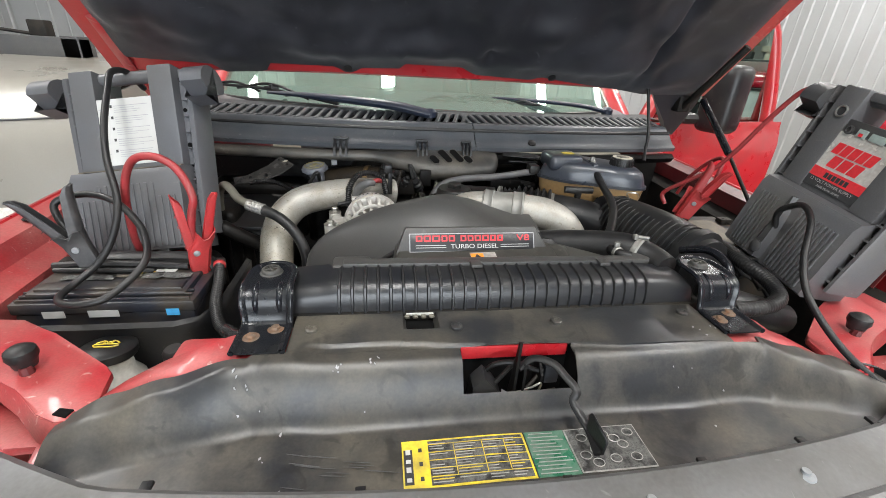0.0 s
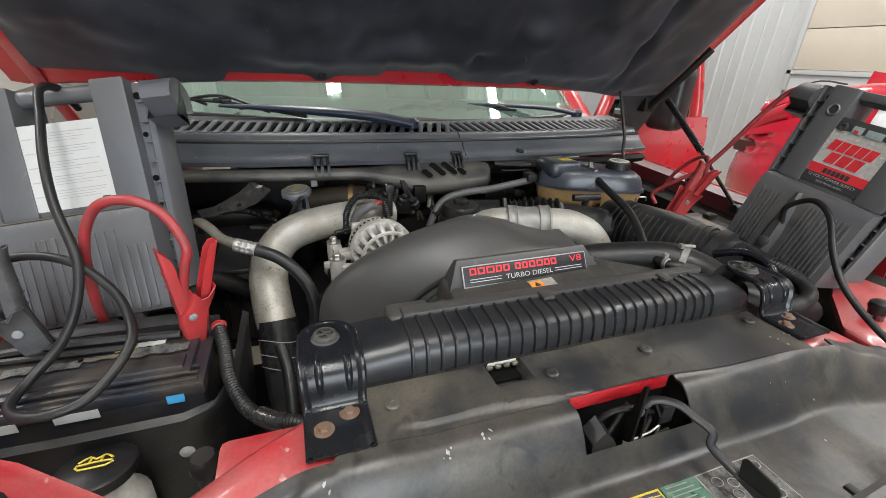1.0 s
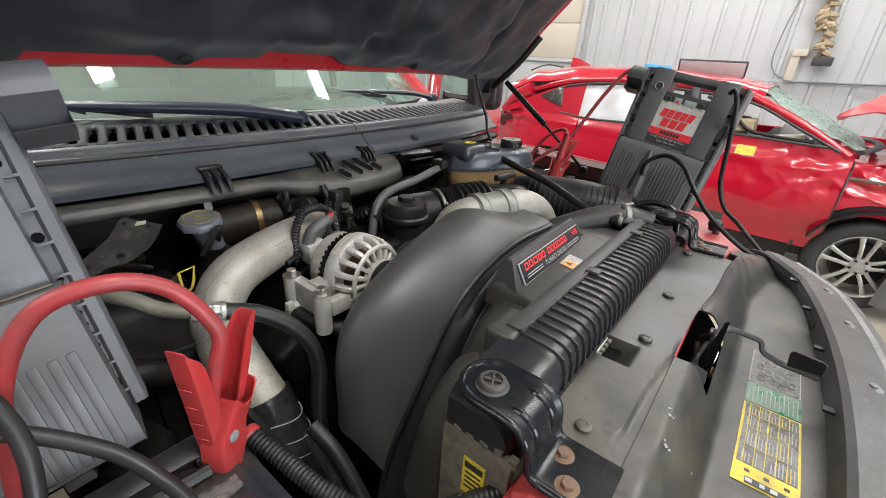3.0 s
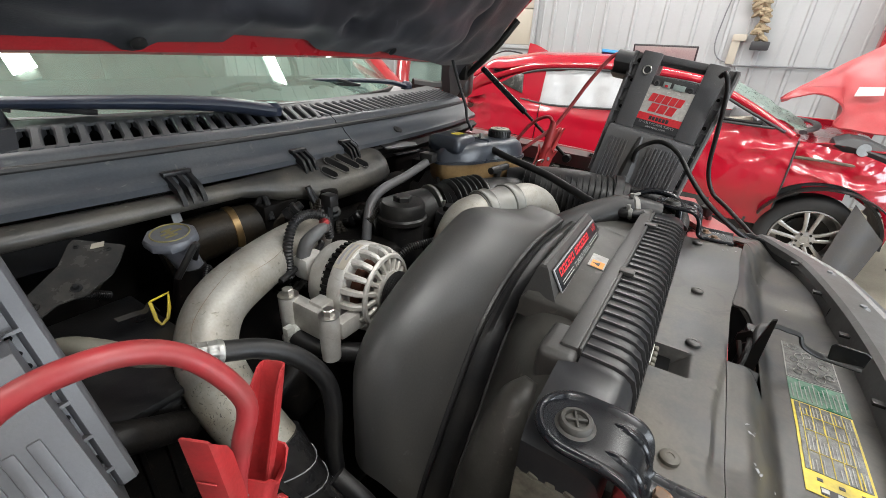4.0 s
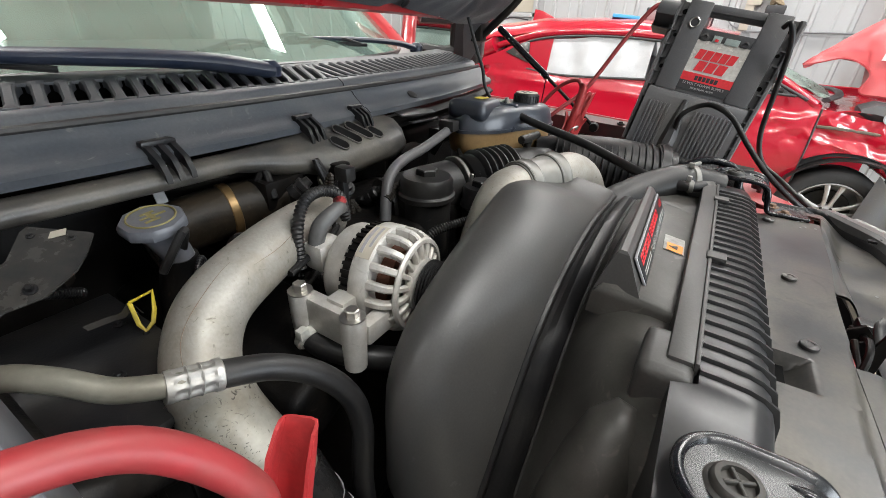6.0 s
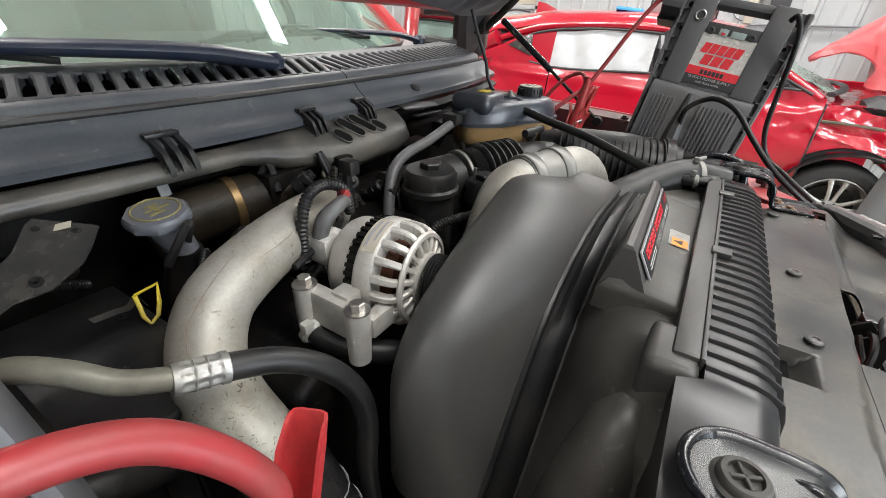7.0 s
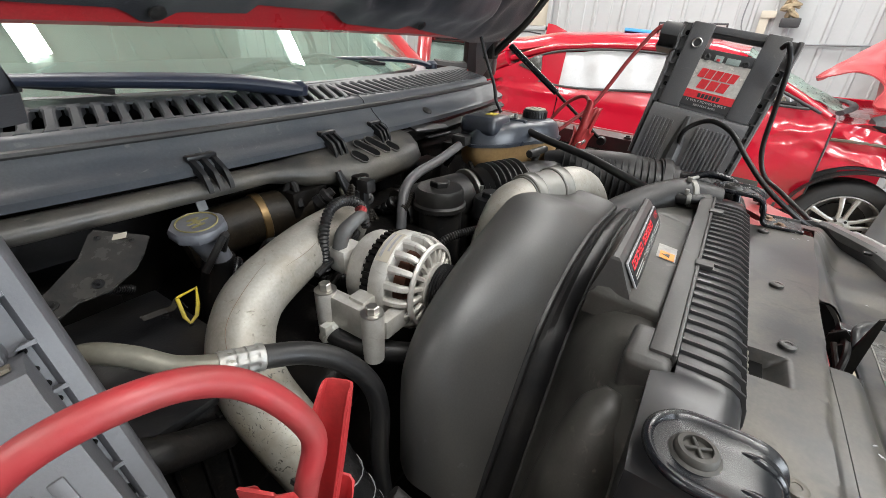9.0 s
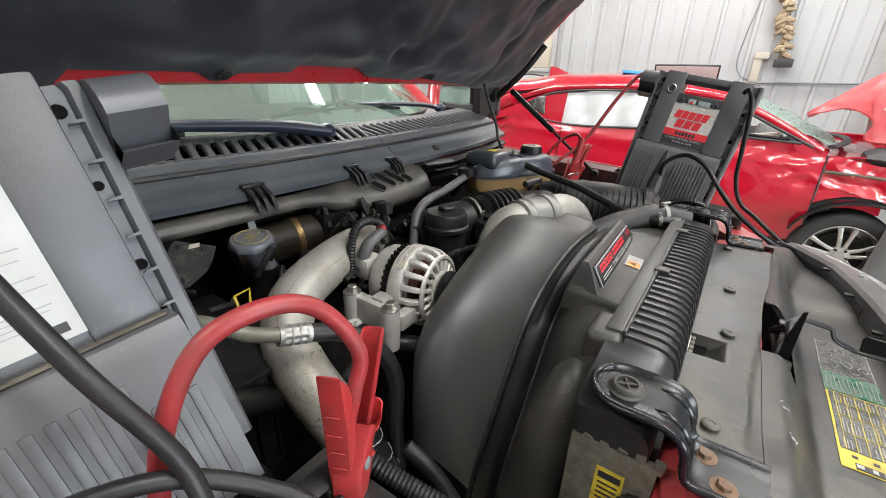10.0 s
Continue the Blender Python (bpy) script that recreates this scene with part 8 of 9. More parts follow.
# ---- clamps and cables ----
def spring_clamp(M, mat, label, spread=0.03, group="jump clamps"):
    """Local z runs from the jaws up along the handles, x across the handles, y to the back; origin at the pivot."""
    c = thing("jump_clamp", M @ Vector((0, 0, -0.06)), label, "jump clamp", group)
    for sg in (-1, 1):
        # folded channel handle, open towards the other handle
        bm = bmesh.new()
        rows = []
        for s, x, w, d in ((-0.075, 0.004, 0.009, 0.006), (-0.05, 0.013, 0.0115, 0.012), (-0.012, 0.015, 0.0125, 0.017), (0.02, 0.018, 0.012, 0.018), (0.06, lerp(0.018, spread, 0.45), 0.0108, 0.016), (0.1, lerp(0.018, spread, 0.9), 0.0105, 0.012), (0.112, spread + 0.003, 0.0098, 0.007), (0.115, spread + 0.006, 0.008, 0.003)):
            rows.append([M @ Vector((sg * p, q, s)) for p, q in ((x - d, -w), (x - 0.3 * d, -w), (x - 0.002, -w * 0.98), (x + 0.002, -w * 0.7), (x + 0.0028, 0), (x + 0.002, w * 0.7), (x - 0.002, w * 0.98), (x - 0.3 * d, w), (x - d, w))])
        sheet(bm, rows, 0.002)
        hd = part("handle", bm, mat, c, angle=50)
        for k in range(5):
            zz = 0.03 + 0.017 * k
            bm = bmesh.new()
            box(bm, (sg * (lerp(0.018, spread, zz / 0.11) + 0.0025), 0, zz), (0.0014, 0.014, 0.0016), M, bevel=0.0005, seg=1)
            part("grip_line", bm, mat, hd)
        for k in range(4):
            bm = bmesh.new()
            box(bm, (sg * 0.004, 0, -0.035 - 0.01 * k), (0.006, 0.018, 0.004), M)
            part("tooth", bm, M_STEEL, c, "metal jaw tooth")
    # flared side plates that carry the pivot
    for q, lean_x in ((-0.0155, 0.004), (0.0155, -0.004)):
        bm = bmesh.new()
        rows = []
        for s, hw, out in ((0.034, 0.024, 0.007), (0.026, 0.0235, 0.004), (0.01, 0.021, 0.0), (-0.012, 0.019, 0.0), (-0.03, 0.018, 0.0015), (-0.05, 0.0165, 0.0)):
            rows.append([M @ Vector((lean_x + t * hw, q + (-1 if q < 0 else 1) * (out - (0.004 if abs(t) == 1 else 0)), s - (0.012 if s > 0.03 and abs(t) < 0.2 else 0))) for t in (-1, -0.9, -0.5, 0, 0.5, 0.9, 1)])
        sheet(bm, rows, 0.0024)
        part("side_plate", bm, mat, c, "flared pivot plate", angle=50)
    bm = bmesh.new()
    lathe(bm, [(0, 0), (0.0062, 0), (0.0062, 0.037), (0.005, 0.038), (0, 0.038)], 14, M @ pose(0, 0.019, 0, 90, 0, 0))
    part("pivot_pin", bm, M_GREYSTEEL, c, "dull steel pivot pin")
    bm = bmesh.new()
    tube(bm, [M @ Vector((0.009 * math.cos(a), -0.012 + 0.0038 * a / 6.28, 0.009 * math.sin(a))) for a in [2 * math.pi * k / 12 for k in range(61)]], 0.0014, 5, 1)
    part("spring", bm, M_GREYSTEEL, c, "coiled steel spring")
    return c


def folded_clamp(M, mat, label):
    """Local z up along the handles, x across them, y to the back: two channel handles and a folded jaw in front."""
    c = thing("jump_clamp", M @ Vector((-0.02, 0, -0.08)), label, "jump clamp", "jump clamps")
    for sg, rows_in in ((-1, ((-0.085, 0.012, 0.004, 0.008, 0.01, 0), (-0.05, 0.027, 0.003, 0.01, 0.013, 0), (0.0, 0.032, 0.002, 0.0115, 0.015, 0), (0.05, 0.0365, 0.0, 0.0118, 0.0155, 0), (0.09, 0.0395, 0.0, 0.0115, 0.0155, 0.3), (0.114, 0.0415, 0.0, 0.011, 0.0145, 1.3))),
                        (1, ((-0.06, 0.0, 0.006, 0.009, 0.012, 0), (-0.02, 0.006, 0.002, 0.01, 0.014, 0), (0.02, 0.013, -0.003, 0.01, 0.014, 0), (0.06, 0.0225, -0.008, 0.0098, 0.0135, 0), (0.1, 0.0325, -0.012, 0.0095, 0.012, 0), (0.113, 0.0365, -0.0135, 0.0085, 0.008, 0.2)))):
        bm = bmesh.new()
        rows = []
        for z, x, yc, w, d, slant in rows_in:
            rows.append([M @ Vector((sg * p, yc + q, z - slant * (x - p))) for p, q in ((x - d, -w), (x - 0.5 * d, -w), (x - 0.003, -w), (x - 0.0008, -w * 0.9), (x, -w * 0.6), (x, w * 0.6), (x - 0.0008, w * 0.9), (x - 0.003, w), (x - 0.5 * d, w), (x - d, w))])
        sheet(bm, rows, 0.0018)
        hd = part("handle", bm, mat, c, angle=40)
        for k in range(4 if sg < 0 else 0):
            zz = 0.005 + 0.022 * k
            bm = bmesh.new()
            box(bm, (-(bend(zz, [(0, 0.033), (0.05, 0.0375), (0.114, 0.0425)]) + 0.0006), 0, zz), (0.0012, 0.014, 0.0014), M, bevel=0.0004, seg=1)
            part("grip_line", bm, mat, hd)
    bm = bmesh.new()
    rows = []
    for z, xa, xb, ya, yb, dip in ((0.038, -0.012, 0.023, -0.026, 0.002, 1), (0.024, -0.015, 0.019, -0.023, 0.004, 0), (0.0, -0.031, 0.008, -0.019, 0.008, 0), (-0.03, -0.033, 0.002, -0.018, 0.01, 0), (-0.06, -0.03, -0.004, -0.014, 0.008, 0), (-0.085, -0.024, -0.008, -0.008, 0.004, 0)):
        ring = [(xa, yb, 0), (xa, ya + 0.005, 0), (xa + 0.003, ya + 0.001, 0), (xa + 0.3 * (xb - xa), ya, -0.014 * dip), (xa + 0.6 * (xb - xa), ya, -0.012 * dip), (xb - 0.003, ya + 0.001, 0), (xb, ya + 0.005, 0.002 * dip), (xb, (ya + yb) / 2, 0.004 * dip), (xb, yb, 0.006 * dip)]
        rows.append([M @ Vector((x, y, z + dz)) for x, y, dz in ring])
    sheet(bm, rows, 0.002)
    part("jaw", bm, mat, c, "folded jaw with flared ears", angle=45)
    bm = bmesh.new()
    lathe(bm, [(0, 0), (0.0062, 0), (0.0062, 0.0018), (0.005, 0.0028), (0, 0.003)], 16, M @ pose(-0.0166, -0.0185, -0.003, 90, 0, 0))
    part("pivot_pin", bm, M_GREYSTEEL, c, "dull steel pivot rivet")
    bm = bmesh.new()
    tube(bm, [M @ Vector((-0.016 + 0.008 * math.cos(a), -0.008 + 0.0038 * a / 6.28, 0.018 + 0.008 * math.sin(a))) for a in [2 * math.pi * k / 12 for k in range(49)]], 0.0013, 5, 1)
    part("spring", bm, M_GREYSTEEL, c, "coiled steel spring")
    return c


folded_clamp(frame_of((-0.549, 0.305, 1.258), (0.9, 0.435, 0.0), (-0.435, 0.9, 0.0)), M_CLAMPRED, "bright red jump clamp gripping the battery post")
spring_clamp(frame_of((-0.775, 0.3, 1.262), (0.93, 0.25, 0.27), (-0.25, 0.96, 0.0)), M_CLAMPBLK, "black jump clamp resting on the battery", 0.045)
spring_clamp(frame_of((0.69, 0.515, 1.29), (0.85, -0.3, -0.4), (0.3, 0.95, 0.0)), M_CLAMPRED, "dull red jump clamp on the second battery", 0.028)

bm = bmesh.new()
tube(bm, [(-0.735, 0.375, 1.2), (-0.71, 0.373, 1.204), (-0.701, 0.351, 1.269), (-0.686, 0.336, 1.364), (-0.655, 0.325, 1.425), (-0.609, 0.311, 1.439), (-0.571, 0.305, 1.419), (-0.547, 0.292, 1.372), (-0.555, 0.292, 1.335), (-0.563, 0.295, 1.3), (-0.566, 0.296, 1.27)], 0.0072, 16)
single("red_jump_cable", bm, M_CABLERED, "red rubber jump cable arching to the red clamp", "cable", "jump cables")
bm = bmesh.new()
tube(bm, [(-0.755, 0.638, 1.524), (-0.751, 0.575, 1.562), (-0.752, 0.515, 1.566), (-0.74, 0.462, 1.532), (-0.727, 0.402, 1.481), (-0.71, 0.35, 1.425), (-0.686, 0.305, 1.355), (-0.694, 0.276, 1.295), (-0.716, 0.25, 1.252), (-0.74, 0.215, 1.23), (-0.746, 0.18, 1.224), (-0.725, 0.152, 1.226), (-0.69, 0.141, 1.23),
          (-0.655, 0.15, 1.236), (-0.628, 0.18, 1.254), (-0.616, 0.215, 1.272), (-0.625, 0.25, 1.289), (-0.648, 0.284, 1.316), (-0.698, 0.317, 1.35), (-0.762, 0.34, 1.356), (-0.81, 0.332, 1.342), (-0.806, 0.32, 1.312), (-0.78, 0.308, 1.275)], 0.0064, 14, 6)
single("black_jump_cable", bm, M_RUBBER, "black jump cable hanging in a loop before the pack", "cable", "jump cables")
bm = bmesh.new()
tube(bm, [(0.775, 0.36, 1.615), (0.762, 0.385, 1.598), (0.75, 0.43, 1.53), (0.735, 0.475, 1.445), (0.715, 0.51, 1.385), (0.68, 0.56, 1.335), (0.655, 0.6, 1.29), (0.66, 0.585, 1.26)], 0.006, 12)
single("red_jump_cable", bm, M_CABLERED, "red jump cable running from the pack to the second battery", "cable", "jump cables")
bm = bmesh.new()
tube(bm, [(0.75, 0.66, 1.27), (0.76, 0.64, 1.33), (0.775, 0.6, 1.385), (0.77, 0.55, 1.41), (0.755, 0.525, 1.39), (0.735, 0.515, 1.33)], 0.0055, 12)
single("red_jump_cable", bm, M_CABLERED, "short red cable loop above the clamp", "cable", "jump cables")
bm = bmesh.new()
tube(bm, [(0.69, 0.245, 1.318), (0.672, 0.24, 1.36), (0.672, 0.214, 1.385), (0.66, 0.178, 1.396), (0.632, 0.131, 1.378), (0.588, 0.08, 1.326), (0.568, 0.03, 1.278), (0.578, -0.035, 1.228), (0.608, -0.088, 1.192), (0.66, -0.147, 1.16), (0.715, -0.208, 1.106), (0.74, -0.3, 0.95)], 0.0062, 12)
single("black_jump_cable", bm, M_RUBBER, "black jump cable looping from the pack over the grille corner", "cable", "jump cables")
bm = bmesh.new()
tube(bm, [(0.74, 0.09, 1.57), (0.727, 0.08, 1.578), (0.724, 0.066, 1.545), (0.735, 0.06, 1.49), (0.762, 0.056, 1.42), (0.795, 0.048, 1.32), (0.81, 0.02, 1.25), (0.78, -0.03, 1.218), (0.7, -0.1, 1.18), (0.7, -0.17, 1.13), (0.73, -0.3, 0.93)], 0.0062, 12)
single("black_jump_cable", bm, M_RUBBER, "black jump cable hanging from the pack hook", "cable", "jump cables")

# ---- parked red car with crash damage ----
CO = Vector((3.53, -0.75, 0))
CR = Vector((0.03, 1.0, 0)).normalized()
CV = Vector((1.0, -0.03, 0)).normalized()


def car(u, v, w):
    """u: metres behind the front axle, v: across from the near side, w: up."""
    return CO + CR * u + CV * v + Vector((0, 0, w))


def flank(u, w):
    """How far the near side lies inward at u, w: tucked sill, shoulder line, tapering ends, crash folds ahead."""
    v = 0.05 - 0.075 * math.exp(-((w - 0.74) / 0.3) ** 2) + 0.05 * max(0, w - 1.0)
    v -= 0.016 * math.exp(-((w - 1.0 - 0.03 * u) / 0.045) ** 2) * min(1, max(0, u))
    v -= 0.03 * math.exp(-((u - 2.65) / 0.45) ** 2 - ((w - 0.85) / 0.25) ** 2)
    v += 0.22 * max(0, (u - 2.85) / 0.6) ** 2 + 0.2 * max(0, (-0.15 - u) / 0.5) ** 2
    hit = min(1, max(0, (0.95 - u) / 0.6)) * min(1, max(0, (w - 0.66) / 0.25))
    hit = max(hit, 0.9 * min(1, max(0, (u - 2.75) / 0.3)) * min(1, max(0, (w - 0.8) / 0.2)))
    folds = noise.noise(Vector((u * 4.2 + w * 3.0, w * 6.0 - u * 2.2, 4)))
    small = noise.noise(Vector((u * 11 - w * 4, w * 12, 7)))
    hit *= 0.55 if u > 0.24 and u < 2.0 else 1.0
    v += hit * (0.03 - 0.075 * (0.34 - abs(folds)) - 0.012 * (0.3 - abs(small)))
    v += 0.006 * noise.noise(Vector((u * 3, w * 4, 9)))
    return v


def skin(name, us, low, high, mat, label="", nw=14, thick=0.012, parent=None):
    bm = bmesh.new()
    rows = []
    for u in us:
        a, b = low(u), high(u)
        rows.append([car(u, flank(u, lerp(a, b, j / nw)), lerp(a, b, j / nw)) for j in range(nw + 1)])
    sheet(bm, rows, thick, tuple(-CV))
    return part(name, bm, mat, parent, label, angle=28)


def steps(a, b, n):
    return [lerp(a, b, k / n) for k in range(n + 1)]


def belt(u):
    return bend(u, [(0.2, 1.12), (0.4, 1.165), (1.3, 1.18), (2.2, 1.14), (2.9, 1.2), (3.4, 1.1)])


def arch_low(u, hub, sill):
    d = 0.46 ** 2 - (u - hub) ** 2
    return max(sill, 0.37 + math.sqrt(d)) if d > 0 else sill


suv = thing("crashed_car", car(1.3, 0.9, 0), "crashed metallic red hatchback with a crumpled front", "car")
# dark inner shell behind the panels, floor and far side
bm = bmesh.new()
loft(bm, [[car(u, v, w) for v, w in ((0.13, 0.3), (0.1, 0.6), (0.1, 0.95), (0.14, 1.08), (1.66, 1.08), (1.7, 0.6), (1.66, 0.3))] for u in (0.1, 0.5, 1.5, 2.5, 3.2)])
part("inner_shell", bm, M_INK, suv, "dark inner body shell")
bm = bmesh.new()
sheet(bm, [[car(u, 1.8 + dv, w) for w, dv in ((0.35, -0.03), (0.7, 0.02), (1.0, 0.0), (1.15, -0.06))] for u in (-0.5, 0.2, 1.5, 2.8, 3.3)], 0.02)
part("far_side", bm, M_SUV, suv)
skin("front_door", steps(0.245, 1.36, 100), lambda u: 0.4, belt, M_SUV, "buckled red front door", 60, parent=suv)
skin("rear_door", steps(1.372, 2.36, 24), lambda u: max(0.4, arch_low(u, 2.61, 0.4)), belt, M_SUV, "red rear door", 18, parent=suv)
skin("rear_quarter", steps(2.372, 3.4, 80), lambda u: arch_low(u, 2.61, 0.42), lambda u: belt(u) + 0.0, M_SUV, "red rear quarter panel", 44, parent=suv)
skin("front_fender", steps(-0.52, 0.232, 70), lambda u: arch_low(u, -0.04, 0.4), lambda u: bend(u, [(-0.52, 0.96), (-0.1, 1.06), (0.232, 1.1)]), M_SUV, "crumpled red front fender", 36, parent=suv)
skin("sill_trim", steps(0.4, 2.2, 12), lambda u: 0.27, lambda u: 0.395, M_BLACK, "black lower sill trim", 3, 0.03, parent=suv)
# shut lines of the doors, and a pale beige crease along the fender
for pts, r, mat in ((((0.235, 1.1), (0.236, 1.0), (0.237, 0.9), (0.24, 0.7), (0.243, 0.45)), 0.006, M_INK), (((0.225, 0.98), (0.1, 0.985), (-0.1, 0.975), (-0.35, 0.95)), 0.011, M_BEIGEDUST), (((1.366, 1.17), (1.366, 0.8), (1.366, 0.42)), 0.005, M_INK)):
    bm = bmesh.new()
    tube(bm, [car(u, flank(u, w) - 0.004, w) for u, w in pts], r, 6, 4)
    part("panel_gap" if mat is M_INK else "pale_crease", bm, mat, suv, "dark shut line" if mat is M_INK else "pale beige crease along the fender")
# roof, rails and pillars
def roof_w(u):
    return bend(u, [(0.9, 1.55), (1.2, 1.6), (1.8, 1.635), (2.5, 1.62), (3.0, 1.56), (3.3, 1.45)])


bm = bmesh.new()
rows = []
for u in steps(0.92, 3.3, 40):
    w = roof_w(u)
    rows.append([car(u, v, w - d + 0.012 * noise.noise(Vector((u * 4, v * 3, 1)))) for v, d in ((0.2, 0.12), (0.24, 0.06), (0.34, 0.02), (0.6, 0.0), (0.9, -0.01), (1.2, 0.0), (1.46, 0.02), (1.56, 0.06), (1.6, 0.12))])
sheet(bm, rows, 0.02)
part("roof", bm, M_SUV, suv, "red roof panel", angle=50)
for name, pts, r, mat, lab in (("roof_rail", ((0.98, 0.2, 1.46), (1.25, 0.18, 1.5), (1.7, 0.175, 1.53), (2.2, 0.18, 1.515), (2.6, 0.19, 1.47), (3.0, 0.2, 1.36)), 0.032, M_SUV, "red rail over the doors"),
                          ("front_pillar", ((0.28, 0.08, 1.12), (0.6, 0.12, 1.3), (0.92, 0.18, 1.445), (1.02, 0.2, 1.48)), 0.034, M_SUV, "red bent front pillar"),
                          ("window_trim", ((0.34, 0.05, 1.15), (0.62, 0.09, 1.275), (0.95, 0.14, 1.42), (1.3, 0.15, 1.47), (1.8, 0.15, 1.495), (2.3, 0.15, 1.475), (2.62, 0.15, 1.42), (2.9, 0.16, 1.31)), 0.011, M_INK, "black window trim"),
                          ("centre_pillar", ((1.36, 0.06, 1.16), (1.38, 0.11, 1.34), (1.42, 0.165, 1.5)), 0.045, M_INK, "black centre pillar"),
                          ("rear_pillar", ((3.35, 0.25, 1.1), (3.2, 0.22, 1.26), (3.02, 0.2, 1.36)), 0.09, M_SUV, "broad red rear pillar"),
                          ("far_pillar", ((0.3, 1.7, 1.12), (0.7, 1.64, 1.36), (1.02, 1.58, 1.5)), 0.04, M_SUV, "far front pillar"),
                          ("far_rail", ((1.0, 1.58, 1.48), (1.8, 1.6, 1.53), (2.8, 1.58, 1.44), (3.2, 1.55, 1.2)), 0.035, M_SUV, "far roof rail"),
                          ("belt_trim", ((0.42, 0.035, 1.172), (1.3, 0.045, 1.188), (2.2, 0.04, 1.15), (2.6, 0.05, 1.175)), 0.01, M_INK, "black belt trim")):
    bm = bmesh.new()
    tube(bm, [car(*p) for p in pts], r, 10, 5)
    part(name, bm, mat, suv, lab)
# quarter window and the panel round it
bm = bmesh.new()
sheet(bm, [[car(u, 0.1 + 0.25 * (w - 1.15), w) for w in steps(belt(u) - 0.01, top, 6)] for u, top in ((2.4, 1.46), (2.62, 1.43), (2.8, 1.37), (2.95, 1.3), (3.1, 1.24), (3.3, 1.14))], 0.02)
quarter = part("pillar_panel", bm, M_SUV, suv, "red panel round the quarter window", angle=50)
bm = bmesh.new()
slab(bm, [(0, 0), (0.27, 0.085), (0.1, 0.185), (0.03, 0.19)], -0.004, 0.004, Matrix.Translation(car(2.6, 0.088, 1.225)) @ Matrix((tuple(CR) + (0,), (CV.x * 0.25, CV.y * 0.25, 0.97, 0), tuple(-CV) + (0,), (0, 0, 0, 1))).transposed(), bevel=0.002, seg=1)
part("quarter_window", bm, M_STICKERDK, quarter, "dark three-cornered quarter window")
# deployed curtain airbag behind the rear door window, bulged between stitched chambers
bm = bmesh.new()
rows = []
for t in steps(0, 1, 40):
    u = lerp(1.5, 2.56, t)
    top = lerp(1.5, 1.44, t)
    rows.append([car(u, lerp(0.075, 0.17, j / 10) + 0.02 * math.sin(t * 22) * math.sin(math.pi * j / 10) + 0.012 * noise.noise(Vector((t * 9, j * 0.7, 2))), lerp(lerp(1.13, 1.05, t), top, j / 10)) for j in range(11)])
sheet(bm, rows, 0.006)
part("curtain_airbag", bm, M_AIRBAG, suv, "white deployed curtain airbag in the rear window", angle=70)
# cabin seen through the front door window
bm = bmesh.new()
loft(bm, [[car(u, v, w) for v, w in ((0.35, 1.0), (0.35, 1.13), (0.5, 1.17), (1.4, 1.17), (1.5, 1.0))] for u in (0.42, 0.62, 0.8, 0.84)])
part("dashboard", bm, M_INK, suv, "black dashboard")
for v in (0.5, 1.25):
    bm = bmesh.new()
    box(bm, (0, 0, 0), (0.5, 0.14, 0.55), Matrix.Translation(car(1.6, v, 1.05)) @ pose(0, 0, 0, -14, 0, 0), bevel=0.06, seg=3)
    box(bm, (0, 0.02, 0.36), (0.26, 0.1, 0.18), Matrix.Translation(car(1.6, v, 1.05)) @ pose(0, 0, 0, -14, 0, 0), bevel=0.04, seg=3)
    part("front_seat", bm, M_GREYSTEEL, suv, "grey cloth front seat")
random.seed(18)
for u, v, w, sx, sy, sz, mat, lab in ((1.02, 0.2, 1.24, 0.1, 0.24, 0.12, M_BRUSH, "torn tan trim in the window"), (0.72, 0.16, 1.19, 0.06, 0.3, 0.05, M_BEIGE, "bent pale door trim"), (0.62, 0.4, 1.24, 0.24, 0.22, 0.13, M_AIRBAG, "limp white airbag"), (0.5, 0.1, 1.16, 0.08, 0.2, 0.04, M_INK, "torn black mirror foot"), (1.12, 0.5, 1.2, 0.2, 0.3, 0.2, M_INK, "dark cabin trim")):
    bm = bmesh.new()
    box(bm, (0, 0, 0), (sx, sy, sz), Matrix.Translation(car(u, v, w)) @ pose(0, 0, 0, random.uniform(-15, 15), random.uniform(-10, 10), random.uniform(-15, 15)), bevel=min(sx, sy, sz) * 0.3, seg=4)
    for q in bm.verts:
        q.co += noise.noise_vector(q.co * 9) * 0.03
    part("loose_trim", bm, mat, suv, lab)
bm = bmesh.new()
tube(bm, [car(1.3, 0.1, 1.45), car(1.1, 0.13, 1.36), car(0.98, 0.14, 1.24), car(0.85, 0.13, 1.2), car(0.5, 0.08, 1.19)], 0.013, 8, 5)
part("hanging_seal", bm, M_BLACK, suv, "black door seal hanging loose")
# shattered windscreen and cowl
bm = bmesh.new()
rows = [[car(lerp(0.18, 0.98, j / 9), lerp(0.22, 1.6, i / 18), lerp(1.15, 1.55, j / 9) + 0.03 * math.sin(math.pi * i / 18) - 0.05 * math.sin(math.pi * j / 9) * (1 - i / 18) + 0.03 * noise.noise(Vector((i * 0.7, j * 0.7, 0)))) for j in range(10)] for i in range(19)]
sheet(bm, rows, 0.006)
part("windscreen", bm, M_CRAZED, suv, "shattered greenish windscreen sagging inward", angle=10).visible_shadow = False
bm = bmesh.new()
tube(bm, [car(0.22, 0.2, 1.15), car(0.1, 0.6, 1.16), car(0.08, 1.1, 1.16), car(0.2, 1.6, 1.14)], 0.03, 8, 5, flat=0.6)
part("cowl_trim", bm, M_INK, suv, "black scuttle trim")
bm = bmesh.new()
